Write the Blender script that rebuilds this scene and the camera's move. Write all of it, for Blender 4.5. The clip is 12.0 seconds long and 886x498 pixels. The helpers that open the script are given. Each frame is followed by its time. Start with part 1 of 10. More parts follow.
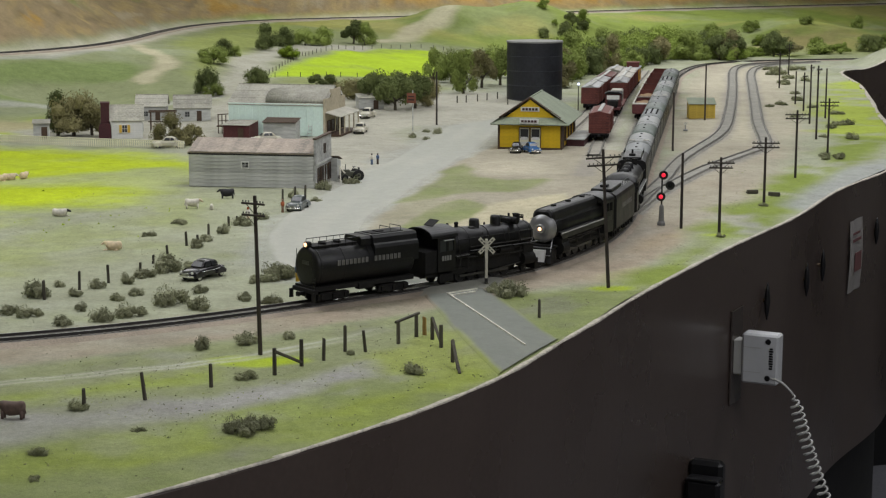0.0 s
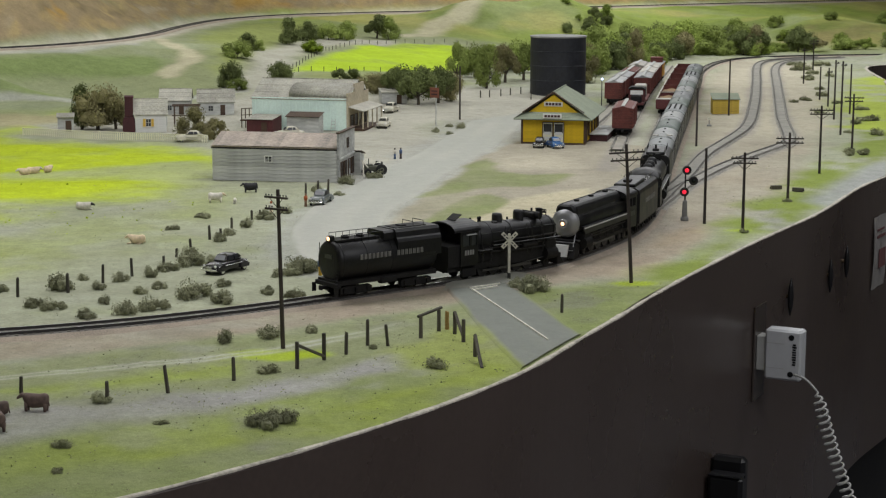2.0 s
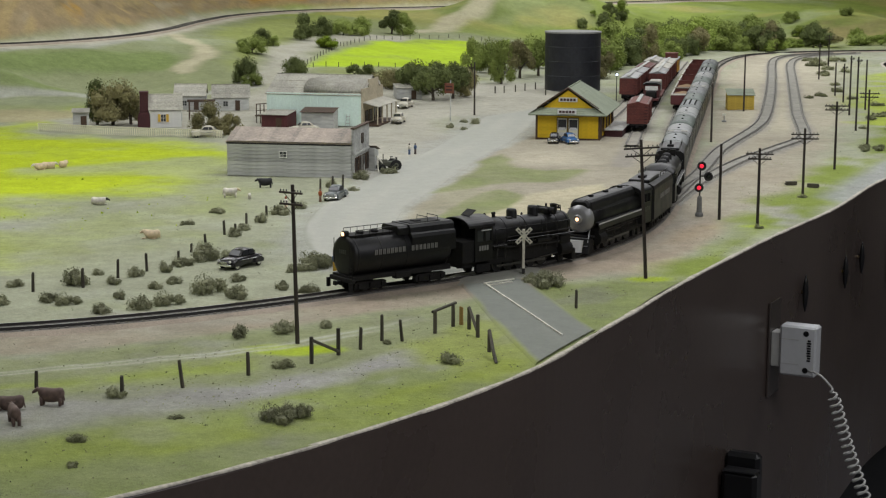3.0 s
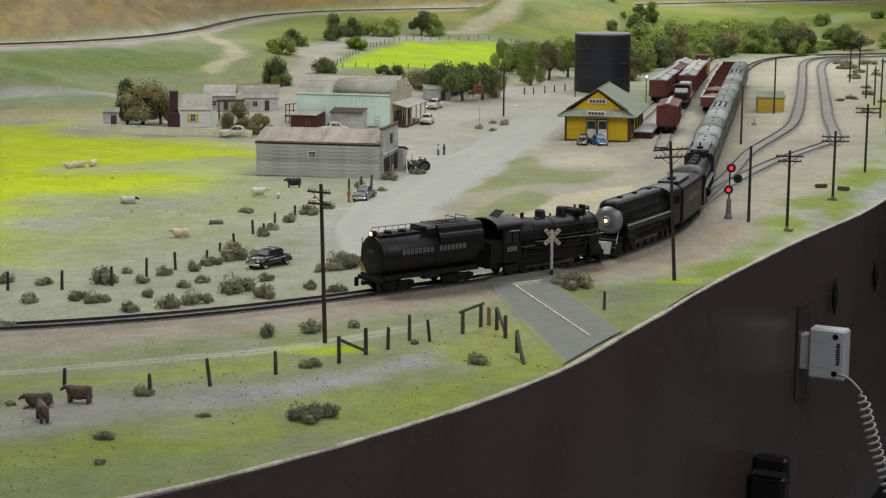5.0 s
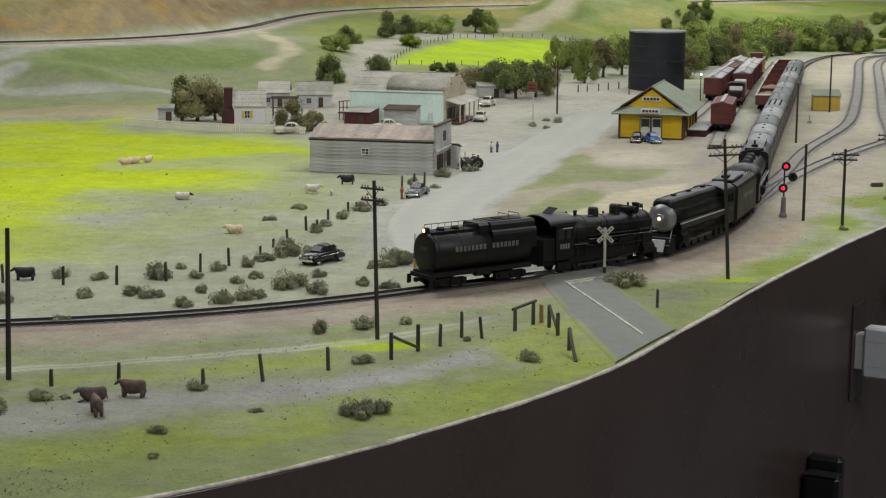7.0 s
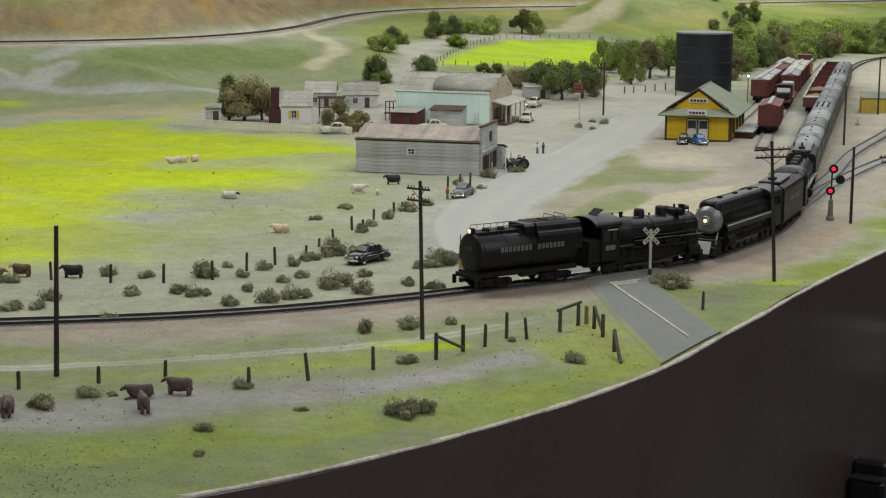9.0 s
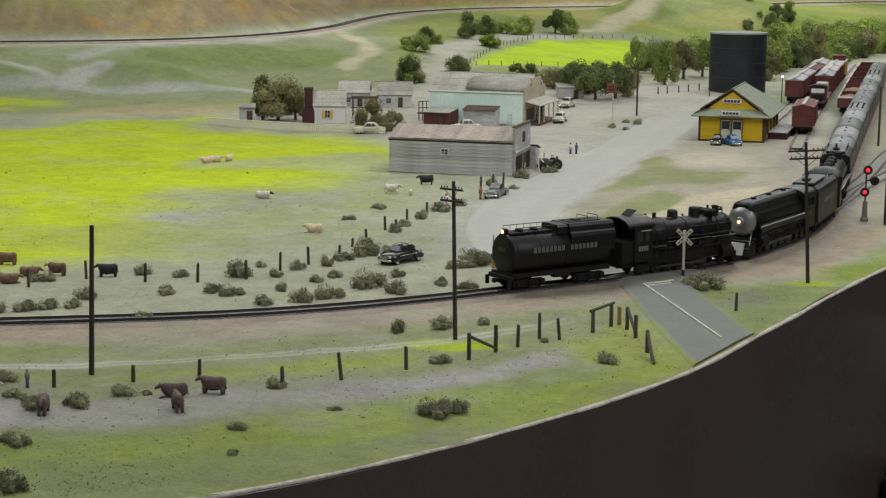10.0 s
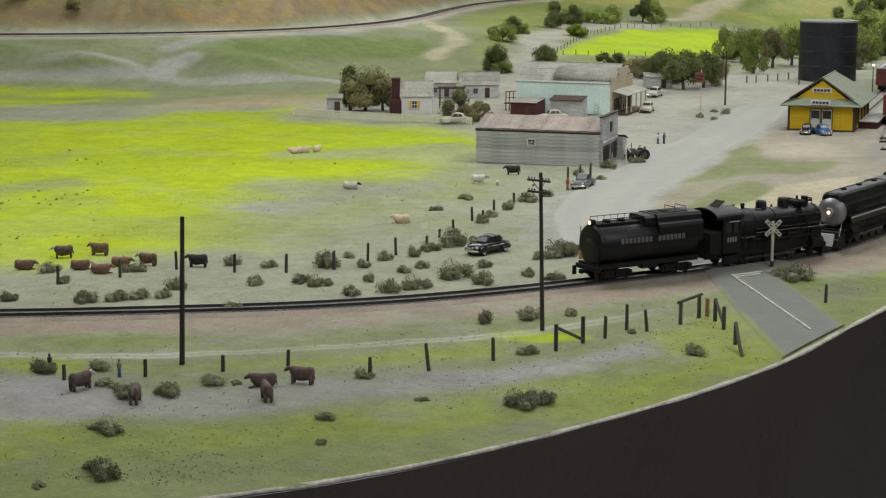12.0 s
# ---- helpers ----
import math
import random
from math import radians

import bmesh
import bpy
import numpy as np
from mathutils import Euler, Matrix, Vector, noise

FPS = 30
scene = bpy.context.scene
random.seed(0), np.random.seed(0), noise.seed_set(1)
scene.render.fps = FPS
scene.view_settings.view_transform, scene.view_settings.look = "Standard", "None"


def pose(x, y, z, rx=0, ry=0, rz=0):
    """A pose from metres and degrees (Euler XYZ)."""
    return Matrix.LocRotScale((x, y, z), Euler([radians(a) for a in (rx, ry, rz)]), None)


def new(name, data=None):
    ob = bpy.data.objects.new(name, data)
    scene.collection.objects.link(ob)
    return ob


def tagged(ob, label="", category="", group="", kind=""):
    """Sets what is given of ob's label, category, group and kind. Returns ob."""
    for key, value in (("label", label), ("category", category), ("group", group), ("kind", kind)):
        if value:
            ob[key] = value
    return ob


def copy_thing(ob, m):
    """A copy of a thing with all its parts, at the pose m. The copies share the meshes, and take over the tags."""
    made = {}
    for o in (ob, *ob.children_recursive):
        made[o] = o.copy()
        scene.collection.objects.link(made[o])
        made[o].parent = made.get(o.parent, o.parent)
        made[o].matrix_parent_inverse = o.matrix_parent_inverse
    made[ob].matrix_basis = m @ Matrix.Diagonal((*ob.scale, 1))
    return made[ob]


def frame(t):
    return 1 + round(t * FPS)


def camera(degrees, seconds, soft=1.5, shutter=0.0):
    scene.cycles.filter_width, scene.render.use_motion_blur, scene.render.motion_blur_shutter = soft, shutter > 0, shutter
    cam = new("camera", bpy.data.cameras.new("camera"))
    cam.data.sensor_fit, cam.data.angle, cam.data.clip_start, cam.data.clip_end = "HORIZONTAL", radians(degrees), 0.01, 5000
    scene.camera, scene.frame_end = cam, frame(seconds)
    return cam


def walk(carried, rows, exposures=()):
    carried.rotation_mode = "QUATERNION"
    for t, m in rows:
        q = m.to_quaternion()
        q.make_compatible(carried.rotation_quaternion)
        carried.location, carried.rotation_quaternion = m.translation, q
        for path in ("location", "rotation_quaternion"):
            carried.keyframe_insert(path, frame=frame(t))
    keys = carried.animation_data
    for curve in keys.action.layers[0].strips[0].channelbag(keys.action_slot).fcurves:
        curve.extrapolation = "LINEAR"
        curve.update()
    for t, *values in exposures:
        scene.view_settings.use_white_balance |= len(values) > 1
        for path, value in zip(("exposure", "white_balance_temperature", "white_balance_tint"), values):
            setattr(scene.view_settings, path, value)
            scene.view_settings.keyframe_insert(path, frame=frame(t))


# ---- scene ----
cam = camera(28.52, 12.0, soft=1.25)
PATH = [
    (0, 0.0000, 0.0000, 0.3049, 80.472, -0.107, -0.000),
    (0.5, 0.0000, 0.0012, 0.3048, 80.363, -0.063, 0.398),
    (1, -0.0002, 0.0003, 0.3046, 80.328, -0.141, 0.423),
    (1.5, 0.0000, -0.0002, 0.3046, 80.333, -0.199, 0.578),
    (2, -0.0000, 0.0001, 0.3044, 80.305, -0.177, 0.770),
    (2.5, 0.0001, -0.0005, 0.3045, 80.215, -0.158, 1.106),
    (3, -0.0000, -0.0004, 0.3042, 80.163, -0.172, 1.249),
    (5, 0.0003, 0.0007, 0.3029, 80.212, -0.348, 2.230),
    (5.5, 0.0003, 0.0003, 0.3030, 80.417, -0.256, 2.483),
    (6, 0.0003, 0.0010, 0.3026, 80.372, -0.175, 3.165),
    (6.5, 0.0000, 0.0003, 0.3028, 80.435, -0.245, 3.642),
    (7, 0.0003, 0.0006, 0.3024, 80.123, -0.345, 3.986),
    (9, -0.0000, -0.0014, 0.3027, 80.128, -0.465, 5.506),
    (9.5, -0.0000, -0.0030, 0.3035, 80.172, -0.460, 5.810),
    (10, -0.0003, -0.0039, 0.3036, 80.111, -0.466, 6.588),
    (10.5, -0.0006, -0.0055, 0.3045, 79.951, -0.440, 7.082),
    (11, -0.0009, -0.0061, 0.3053, 79.932, -0.257, 7.938),
    (11.5, 0.0009, -0.0073, 0.3052, 79.776, 0.125, 9.115),
    (12, -0.0005, -0.0063, 0.3054, 79.750, -0.010, 9.393),
]
walk(cam, [(t, pose(*p)) for t, *p in PATH])
scene.view_settings.exposure = 0.12

# ---- light: ceiling lamps of the club room over the layout, faint grey room ----
world = bpy.data.worlds.new("room_air")
world.use_nodes = True
world.node_tree.nodes["Background"].inputs[0].default_value = (0.9, 0.95, 1.0, 1)
world.node_tree.nodes["Background"].inputs[1].default_value = 0.02
scene.world = world
LAMPS = [(-1.0, 1.6, 14), (0.6, 2.4, 16), (-1.1, 4.0, 14.5), (0.9, 4.6, 22), (0.3, 6.7, 25), (1.3, 0.4, 18), (0.1, -1.2, 14)]
for lx, ly, watts in LAMPS:
    lamp = bpy.data.lights.new("ceiling_lamp", "AREA")
    lamp.shape, lamp.size, lamp.size_y, lamp.energy = "RECTANGLE", 1.5, 0.35, watts
    lamp.color = (0.955, 0.96, 1.0)
    new("ceiling_lamp", lamp).matrix_world = pose(lx, ly, 1.395)


# ---- small mesh tools ----
def part(name, bm, material, parent=None, label="", smooth=False):
    me = bpy.data.meshes.new(name)
    bm.to_mesh(me)
    bm.free()
    for m in (material if isinstance(material, (list, tuple)) else [material]):
        me.materials.append(m)
    if smooth:
        me.polygons.foreach_set("use_smooth", [True] * len(me.polygons))
    ob = new(name, me)
    ob.parent = parent
    if label:
        tagged(ob, label)
    return ob


def thing(name, m, label, category, group="", kind=""):
    ob = new(name)
    ob.matrix_world = m
    ob.empty_display_size = 0.01
    return tagged(ob, label, category, group, kind)


def B():
    return bmesh.new()


def xf(verts, m):
    for v in verts:
        v.co = m @ v.co


def box(bm, x0, y0, z0, x1, y1, z1, m=None, bevel=0.0, mi=0):
    vs = [bm.verts.new((x, y, z)) for x in (x0, x1) for y in (y0, y1) for z in (z0, z1)]
    fs = [bm.faces.new([vs[i] for i in q]) for q in ((0, 1, 3, 2), (4, 6, 7, 5), (0, 4, 5, 1), (2, 3, 7, 6), (0, 2, 6, 4), (1, 5, 7, 3))]
    for f in fs:
        f.material_index = mi
    if bevel:
        es = list({e for f in fs for e in f.edges})
        out = bmesh.ops.bevel(bm, geom=es, offset=bevel, segments=1, affect="EDGES", clamp_overlap=True)
        vs = list({v for f in out["faces"] for v in f.verts} | {v for v in vs if v.is_valid})
    if m is not None:
        xf(vs, m)
    return vs


def rod(bm, a, b, r0, r1=None, n=8, cap=True, mi=0):
    a, b = Vector(a), Vector(b)
    r1 = r0 if r1 is None else r1
    q = (b - a).to_track_quat("Z", "Y")
    ring = []
    for p, r in ((a, r0), (b, r1)):
        ring.append([bm.verts.new(p + q @ Vector((r * math.cos(k * math.tau / n), r * math.sin(k * math.tau / n), 0))) for k in range(n)])
    for k in range(n):
        bm.faces.new((ring[0][k], ring[0][(k + 1) % n], ring[1][(k + 1) % n], ring[1][k])).material_index = mi
    if cap:
        bm.faces.new(ring[0][::-1]).material_index = mi
        bm.faces.new(ring[1]).material_index = mi


def loft(bm, rings, cap=True, closed=True, mi=0):
    rs = [[bm.verts.new(p) for p in r] for r in rings]
    n = len(rs[0])
    for a, b in zip(rs, rs[1:]):
        for k in range(n if closed else n - 1):
            bm.faces.new((a[k], a[(k + 1) % n], b[(k + 1) % n], b[k])).material_index = mi
    if cap:
        bm.faces.new(rs[0][::-1]).material_index = mi
        bm.faces.new(rs[-1]).material_index = mi


def lathe(bm, profile, axis="Z", at=(0, 0, 0), n=16, mi=0):
    """profile: (radius, height) pairs."""
    rings = []
    for r, h in profile:
        ring = []
        for k in range(n):
            c, s = r * math.cos(k * math.tau / n), r * math.sin(k * math.tau / n)
            p = {"Z": (c, s, h), "X": (h, c, s), "Y": (s, h, c)}[axis]
            ring.append((p[0] + at[0], p[1] + at[1], p[2] + at[2]))
        rings.append(ring)
    loft(bm, rings, mi=mi)


def prism(bm, outline, a, b, axis="X", mi=0):
    """An outline of pairs, swept from a to b along the axis."""
    def p(u, v, w):
        return {"X": (w, u, v), "Y": (u, w, v), "Z": (u, v, w)}[axis]
    loft(bm, [[p(u, v, a) for u, v in outline], [p(u, v, b) for u, v in outline]], mi=mi)


def blob(bm, c, r, seed, squash=1.0, sub=2, rough=0.3, mi=0):
    out = bmesh.ops.create_icosphere(bm, subdivisions=sub, radius=1.0)
    c = Vector(c)
    for v in out["verts"]:
        d = v.co.copy()
        k = 1 + rough * noise.noise(d * 1.7 + Vector((seed * 7.3, seed * 1.9, seed)))
        v.co = c + Vector((d.x * r * k, d.y * r * k, d.z * r * k * squash))
    for f in {f for v in out["verts"] for f in v.link_faces}:
        f.material_index = mi


# ---- curves in plan ----
class Track:
    def __init__(self, pts, step=0.01):
        p = np.array(pts, float)
        out = []
        for i in range(len(p) - 1):
            p0, p1, p2, p3 = p[max(i - 1, 0)], p[i], p[i + 1], p[min(i + 2, len(p) - 1)]
            t0, t1 = 0.0, np.linalg.norm(p1 - p0) ** 0.5 or np.linalg.norm(p2 - p1) ** 0.5
            t2 = t1 + np.linalg.norm(p2 - p1) ** 0.5
            t3 = t2 + (np.linalg.norm(p3 - p2) ** 0.5 or np.linalg.norm(p2 - p1) ** 0.5)
            if i == 0:
                p0 = 2 * p1 - p2
            if i == len(p) - 2:
                p3 = 2 * p2 - p1
            for t in np.linspace(t1, t2, 24, endpoint=False):
                a1 = (t1 - t) / (t1 - t0) * p0 + (t - t0) / (t1 - t0) * p1
                a2 = (t2 - t) / (t2 - t1) * p1 + (t - t1) / (t2 - t1) * p2
                a3 = (t3 - t) / (t3 - t2) * p2 + (t - t2) / (t3 - t2) * p3
                b1 = (t2 - t) / (t2 - t0) * a1 + (t - t0) / (t2 - t0) * a2
                b2 = (t3 - t) / (t3 - t1) * a2 + (t - t1) / (t3 - t1) * a3
                out.append((t2 - t) / (t2 - t1) * b1 + (t - t1) / (t2 - t1) * b2)
        out = np.array(out + [p[-1]])
        s = np.concatenate([[0], np.cumsum(np.linalg.norm(np.diff(out, axis=0), axis=1))])
        self.length = s[-1]
        u = np.linspace(0, self.length, max(int(self.length / step), 2))
        xy = np.stack([np.interp(u, s, out[:, k]) for k in (0, 1)], 1)
        for _ in range(6):
            xy[1:-1] = 0.5 * xy[1:-1] + 0.25 * (xy[:-2] + xy[2:])
        self.u, self.xy = u, xy

    def at(self, s):
        return np.array([np.interp(s, self.u, self.xy[:, k]) for k in (0, 1)])

    def near(self, x, y):
        return self.u[np.argmin((self.xy[:, 0] - x) ** 2 + (self.xy[:, 1] - y) ** 2)]

    def seat(self, s, base, z):
        """Pose of a vehicle whose middle stands at s, with bogies base apart; x points to larger s."""
        a, b = self.at(s - base / 2), self.at(s + base / 2)
        c = (a + b) / 2
        return pose(c[0], c[1], z, 0, 0, math.degrees(math.atan2(b[1] - a[1], b[0] - a[0])))


def away(px, py, line):
    """Signed distance to a polyline (left of its direction is positive)."""
    best = np.full(px.shape, 1e9)
    sign = np.ones(px.shape)
    for (x0, y0), (x1, y1) in zip(line[:-1], line[1:]):
        dx, dy = x1 - x0, y1 - y0
        l2 = dx * dx + dy * dy + 1e-12
        t = np.clip(((px - x0) * dx + (py - y0) * dy) / l2, 0, 1)
        d = np.hypot(px - x0 - t * dx, py - y0 - t * dy)
        side = np.sign(dx * (py - y0) - dy * (px - x0))
        closer = d < best
        best = np.where(closer, d, best)
        sign = np.where(closer, side, sign)
    return best * np.where(sign == 0, 1, sign)


def inside(px, py, poly):
    """Distance into a closed outline (positive inside)."""
    poly = np.array(poly, float)
    hit = np.zeros(px.shape, bool)
    for (x0, y0), (x1, y1) in zip(poly, np.roll(poly, -1, 0)):
        c = ((y0 > py) != (y1 > py)) & (px < (x1 - x0) * (py - y0) / (y1 - y0 + 1e-12) + x0)
        hit ^= c
    d = np.abs(away(px, py, np.vstack([poly, poly[:1]])))
    return np.where(hit, d, -d)


def fuzz(x, y, size, seed=0, octaves=4):
    """Smooth value noise, about -1 to 1."""
    total, amp, norm = np.zeros(np.shape(x)), 1.0, 0.0
    for o in range(octaves):
        u, v = x / size * 2 ** o + 17.3 * seed, y / size * 2 ** o + 9.1 * seed
        iu, iv = np.floor(u).astype(np.int64), np.floor(v).astype(np.int64)
        fu, fv = u - iu, v - iv
        fu, fv = fu * fu * (3 - 2 * fu), fv * fv * (3 - 2 * fv)

        def h(a, b):
            n = (a * 374761393 + b * 668265263 + (seed + o * 31) * 974711) & 0x7FFFFFFF
            n = ((n ^ (n >> 13)) * 1274126177) & 0x7FFFFFFF
            return ((n ^ (n >> 16)) & 0xFFFF) / 32767.5 - 1
        g = (h(iu, iv) * (1 - fu) + h(iu + 1, iv) * fu) * (1 - fv) + (h(iu, iv + 1) * (1 - fu) + h(iu + 1, iv + 1) * fu) * fv
        total, norm, amp = total + amp * g, norm + amp, amp * 0.55
    return total / norm * 1.6


def ramp(x, a, b):
    t = np.clip((x - a) / (b - a), 0, 1)
    return t * t * (3 - 2 * t)


# ---- materials ----
def mat(name, colour, rough=0.7, metal=0.0, grain=400.0, vary=0.15, bump=0.15, stain=30.0, spec=0.4, emit=None, strength=0.0, stretch=(1, 1, 1), tint=None):
    m = bpy.data.materials.new(name)
    m.use_nodes = True
    t = m.node_tree
    p = t.nodes["Principled BSDF"]
    p.inputs["Roughness"].default_value = rough
    p.inputs["Metallic"].default_value = metal
    p.inputs["Specular IOR Level"].default_value = spec
    co = t.nodes.new("ShaderNodeTexCoord")
    mp = t.nodes.new("ShaderNodeMapping")
    mp.inputs["Scale"].default_value = stretch
    t.links.new(co.outputs["Object"], mp.inputs["Vector"])
    fine, wide = t.nodes.new("ShaderNodeTexNoise"), t.nodes.new("ShaderNodeTexNoise")
    fine.inputs["Scale"].default_value, fine.inputs["Detail"].default_value = grain, 4
    wide.inputs["Scale"].default_value, wide.inputs["Detail"].default_value = stain, 5
    for n in (fine, wide):
        t.links.new(mp.outputs["Vector"], n.inputs["Vector"])
    add = t.nodes.new("ShaderNodeMath")
    add.operation = "ADD"
    t.links.new(fine.outputs["Fac"], add.inputs[0])
    t.links.new(wide.outputs["Fac"], add.inputs[1])
    info = t.nodes.new("ShaderNodeObjectInfo")
    third = t.nodes.new("ShaderNodeMath")
    third.operation = "MULTIPLY_ADD"
    third.inputs[1].default_value = 0.35
    t.links.new(info.outputs["Random"], third.inputs[0])
    t.links.new(add.outputs[0], third.inputs[2])
    mr = t.nodes.new("ShaderNodeMapRange")
    mr.inputs["From Min"].default_value, mr.inputs["From Max"].default_value = 0.7, 1.65
    t.links.new(third.outputs[0], mr.inputs["Value"])
    mix = t.nodes.new("ShaderNodeMix")
    mix.data_type = "RGBA"
    lo = [max(c * (1 - vary * 1.6), 0) for c in colour]
    hi = [min(c * (1 + vary * 1.3), 1) for c in (tint or colour)]
    mix.inputs["A"].default_value, mix.inputs["B"].default_value = (*lo, 1), (*hi, 1)
    t.links.new(mr.outputs["Result"], mix.inputs["Factor"])
    t.links.new(mix.outputs["Result"], p.inputs["Base Color"])
    rr = t.nodes.new("ShaderNodeMapRange")
    rr.inputs["To Min"].default_value, rr.inputs["To Max"].default_value = max(rough - 0.12, 0.02), min(rough + 0.12, 1)
    t.links.new(wide.outputs["Fac"], rr.inputs["Value"])
    t.links.new(rr.outputs["Result"], p.inputs["Roughness"])
    if bump:
        bp = t.nodes.new("ShaderNodeBump")
        bp.inputs["Strength"].default_value, bp.inputs["Distance"].default_value = bump, 0.001
        t.links.new(fine.outputs["Fac"], bp.inputs["Height"])
        t.links.new(bp.outputs["Normal"], p.inputs["Normal"])
    if emit:
        p.inputs["Emission Color"].default_value = (*emit, 1)
        p.inputs["Emission Strength"].default_value = strength
    return m


def ground_mat(name, swing, relief):
    m = bpy.data.materials.new(name)
    m.use_nodes = True
    t = m.node_tree
    p = t.nodes["Principled BSDF"]
    p.inputs["Roughness"].default_value, p.inputs["Specular IOR Level"].default_value = 0.95, 0.1
    co = t.nodes.new("ShaderNodeTexCoord")
    at = t.nodes.new("ShaderNodeAttribute")
    at.attribute_name = "cover"
    n1, n2, n3 = (t.nodes.new("ShaderNodeTexNoise") for _ in range(3))
    for n, s in ((n1, 900), (n2, 260), (n3, 55)):
        n.inputs["Scale"].default_value, n.inputs["Detail"].default_value, n.inputs["Roughness"].default_value = s, 3, 0.65
        t.links.new(co.outputs["Object"], n.inputs["Vector"])
    a1 = t.nodes.new("ShaderNodeMath")
    a1.operation = "ADD"
    t.links.new(n1.outputs["Fac"], a1.inputs[0])
    t.links.new(n2.outputs["Fac"], a1.inputs[1])
    a2 = t.nodes.new("ShaderNodeMath")
    a2.operation = "ADD"
    t.links.new(a1.outputs[0], a2.inputs[0])
    t.links.new(n3.outputs["Fac"], a2.inputs[1])
    mr = t.nodes.new("ShaderNodeMapRange")
    mr.inputs["From Min"].default_value, mr.inputs["From Max"].default_value = 1.0, 2.0
    mr.inputs["To Min"].default_value, mr.inputs["To Max"].default_value = 1 - swing, 1 + swing
    t.links.new(a2.outputs[0], mr.inputs["Value"])
    mul = t.nodes.new("ShaderNodeVectorMath")
    mul.operation = "SCALE"
    t.links.new(at.outputs["Color"], mul.inputs[0])
    t.links.new(mr.outputs["Result"], mul.inputs["Scale"])
    t.links.new(mul.outputs["Vector"], p.inputs["Base Color"])
    bp = t.nodes.new("ShaderNodeBump")
    bp.inputs["Strength"].default_value, bp.inputs["Distance"].default_value = relief, 0.0016
    t.links.new(a1.outputs[0], bp.inputs["Height"])
    t.links.new(bp.outputs["Normal"], p.inputs["Normal"])
    return m


M_GROUND = ground_mat("scenery_ground_cover", 0.28, 0.55)
M_ROADTOP = ground_mat("worn_asphalt", 0.11, 0.12)
M_LINE = mat("faded_road_paint", (0.62, 0.60, 0.51), 0.85, grain=500, vary=0.25, stain=120)
M_FASCIA = mat("brown_painted_hardboard", (0.070, 0.053, 0.046), 0.30, grain=220, vary=0.12, bump=0.03, stain=9, spec=0.4)
M_LIP = mat("pale_plaster_edge", (0.40, 0.37, 0.31), 0.9, grain=300, vary=0.45, bump=0.5, stain=90)
M_BLACK = mat("dark_cloth", (0.012, 0.012, 0.013), 0.95, grain=90, vary=0.2)
M_WALL = mat("room_wall_paint", (0.55, 0.53, 0.50), 0.85, grain=60, vary=0.04, stain=2)
M_CEIL = mat("ceiling_paint", (0.75, 0.75, 0.73), 0.9, grain=40, vary=0.03, stain=2)
M_FLOOR = mat("grey_carpet", (0.10, 0.10, 0.11), 0.95, grain=150, vary=0.2, stain=4)
M_RAIL = mat("weathered_rail", (0.028, 0.025, 0.023), 0.6, 0.2, grain=300, vary=0.3, bump=0.05)
M_RAILTOP = mat("polished_rail_head", (0.55, 0.55, 0.54), 0.3, 1.0, grain=500, vary=0.1, bump=0)
M_TIE = mat("dark_stained_ties", (0.140, 0.128, 0.112), 0.9, grain=500, vary=0.35, bump=0.3)
M_BALLAST = mat("dark_cinder_ballast", (0.150, 0.140, 0.125), 0.95, grain=900, vary=0.4, bump=0.9, stain=60)
M_DUSTBALLAST = mat("dusty_pale_ballast", (0.32, 0.30, 0.255), 0.95, grain=900, vary=0.25, bump=0.8, stain=40)
M_SHOULDER = mat("tan_ballast_shoulder", (0.31, 0.26, 0.205), 0.95, grain=900, vary=0.3, bump=0.8, stain=40)
M_DUSTRAIL = mat("dust_dulled_rail", (0.20, 0.19, 0.172), 0.6, 0.2, grain=300, vary=0.3, bump=0.05)
M_SIDEBALLAST = mat("grey_siding_ballast", (0.265, 0.255, 0.222), 0.95, grain=900, vary=0.3, bump=0.8, stain=40)
M_DUSTTIE = mat("dust_covered_ties", (0.185, 0.180, 0.160), 0.95, grain=500, vary=0.4, bump=0.3, stain=90)
M_WOOD = mat("creosoted_pole_wood", (0.045, 0.036, 0.03), 0.85, grain=500, vary=0.35, bump=0.3, stretch=(1, 1, 0.15))
M_POST = mat("weathered_fence_wood", (0.075, 0.068, 0.052), 0.9, grain=600, vary=0.4, bump=0.4, stretch=(1, 1, 0.15))

# ---- plan of the layout ----
MAIN = Track([(-2.4, 1.10), (-1.2, 1.185), (-0.8, 1.243), (-0.577, 1.293), (-0.49, 1.316), (-0.404, 1.342), (-0.353, 1.359), (-0.269, 1.398), (-0.184, 1.452), (-0.092, 1.524), (-0.043, 1.563), (0.0115, 1.6075), (0.067, 1.661), (0.109, 1.724), (0.1465, 1.7975), (0.1775, 1.876), (0.2145, 2.0295), (0.262, 2.34), (0.313, 2.67), (0.385, 3.12), (0.51, 3.91), (0.61, 4.53), (0.71, 4.883), (0.80, 5.043), (0.96, 5.159), (1.3, 5.26), (2.6, 5.3)])
SIDE_A = Track([(0.19, 1.96), (0.226, 2.08), (0.272, 2.26), (0.306, 2.39), (0.334, 2.515), (0.361, 2.625), (0.387, 2.712), (0.419, 2.812), (0.456, 2.928), (0.491, 3.055), (0.525, 3.215), (0.561, 3.41), (0.609, 3.68), (0.693, 4.176), (0.766, 4.62), (0.803, 4.81), (0.846, 4.94), (0.91, 5.03), (1.02, 5.13)])
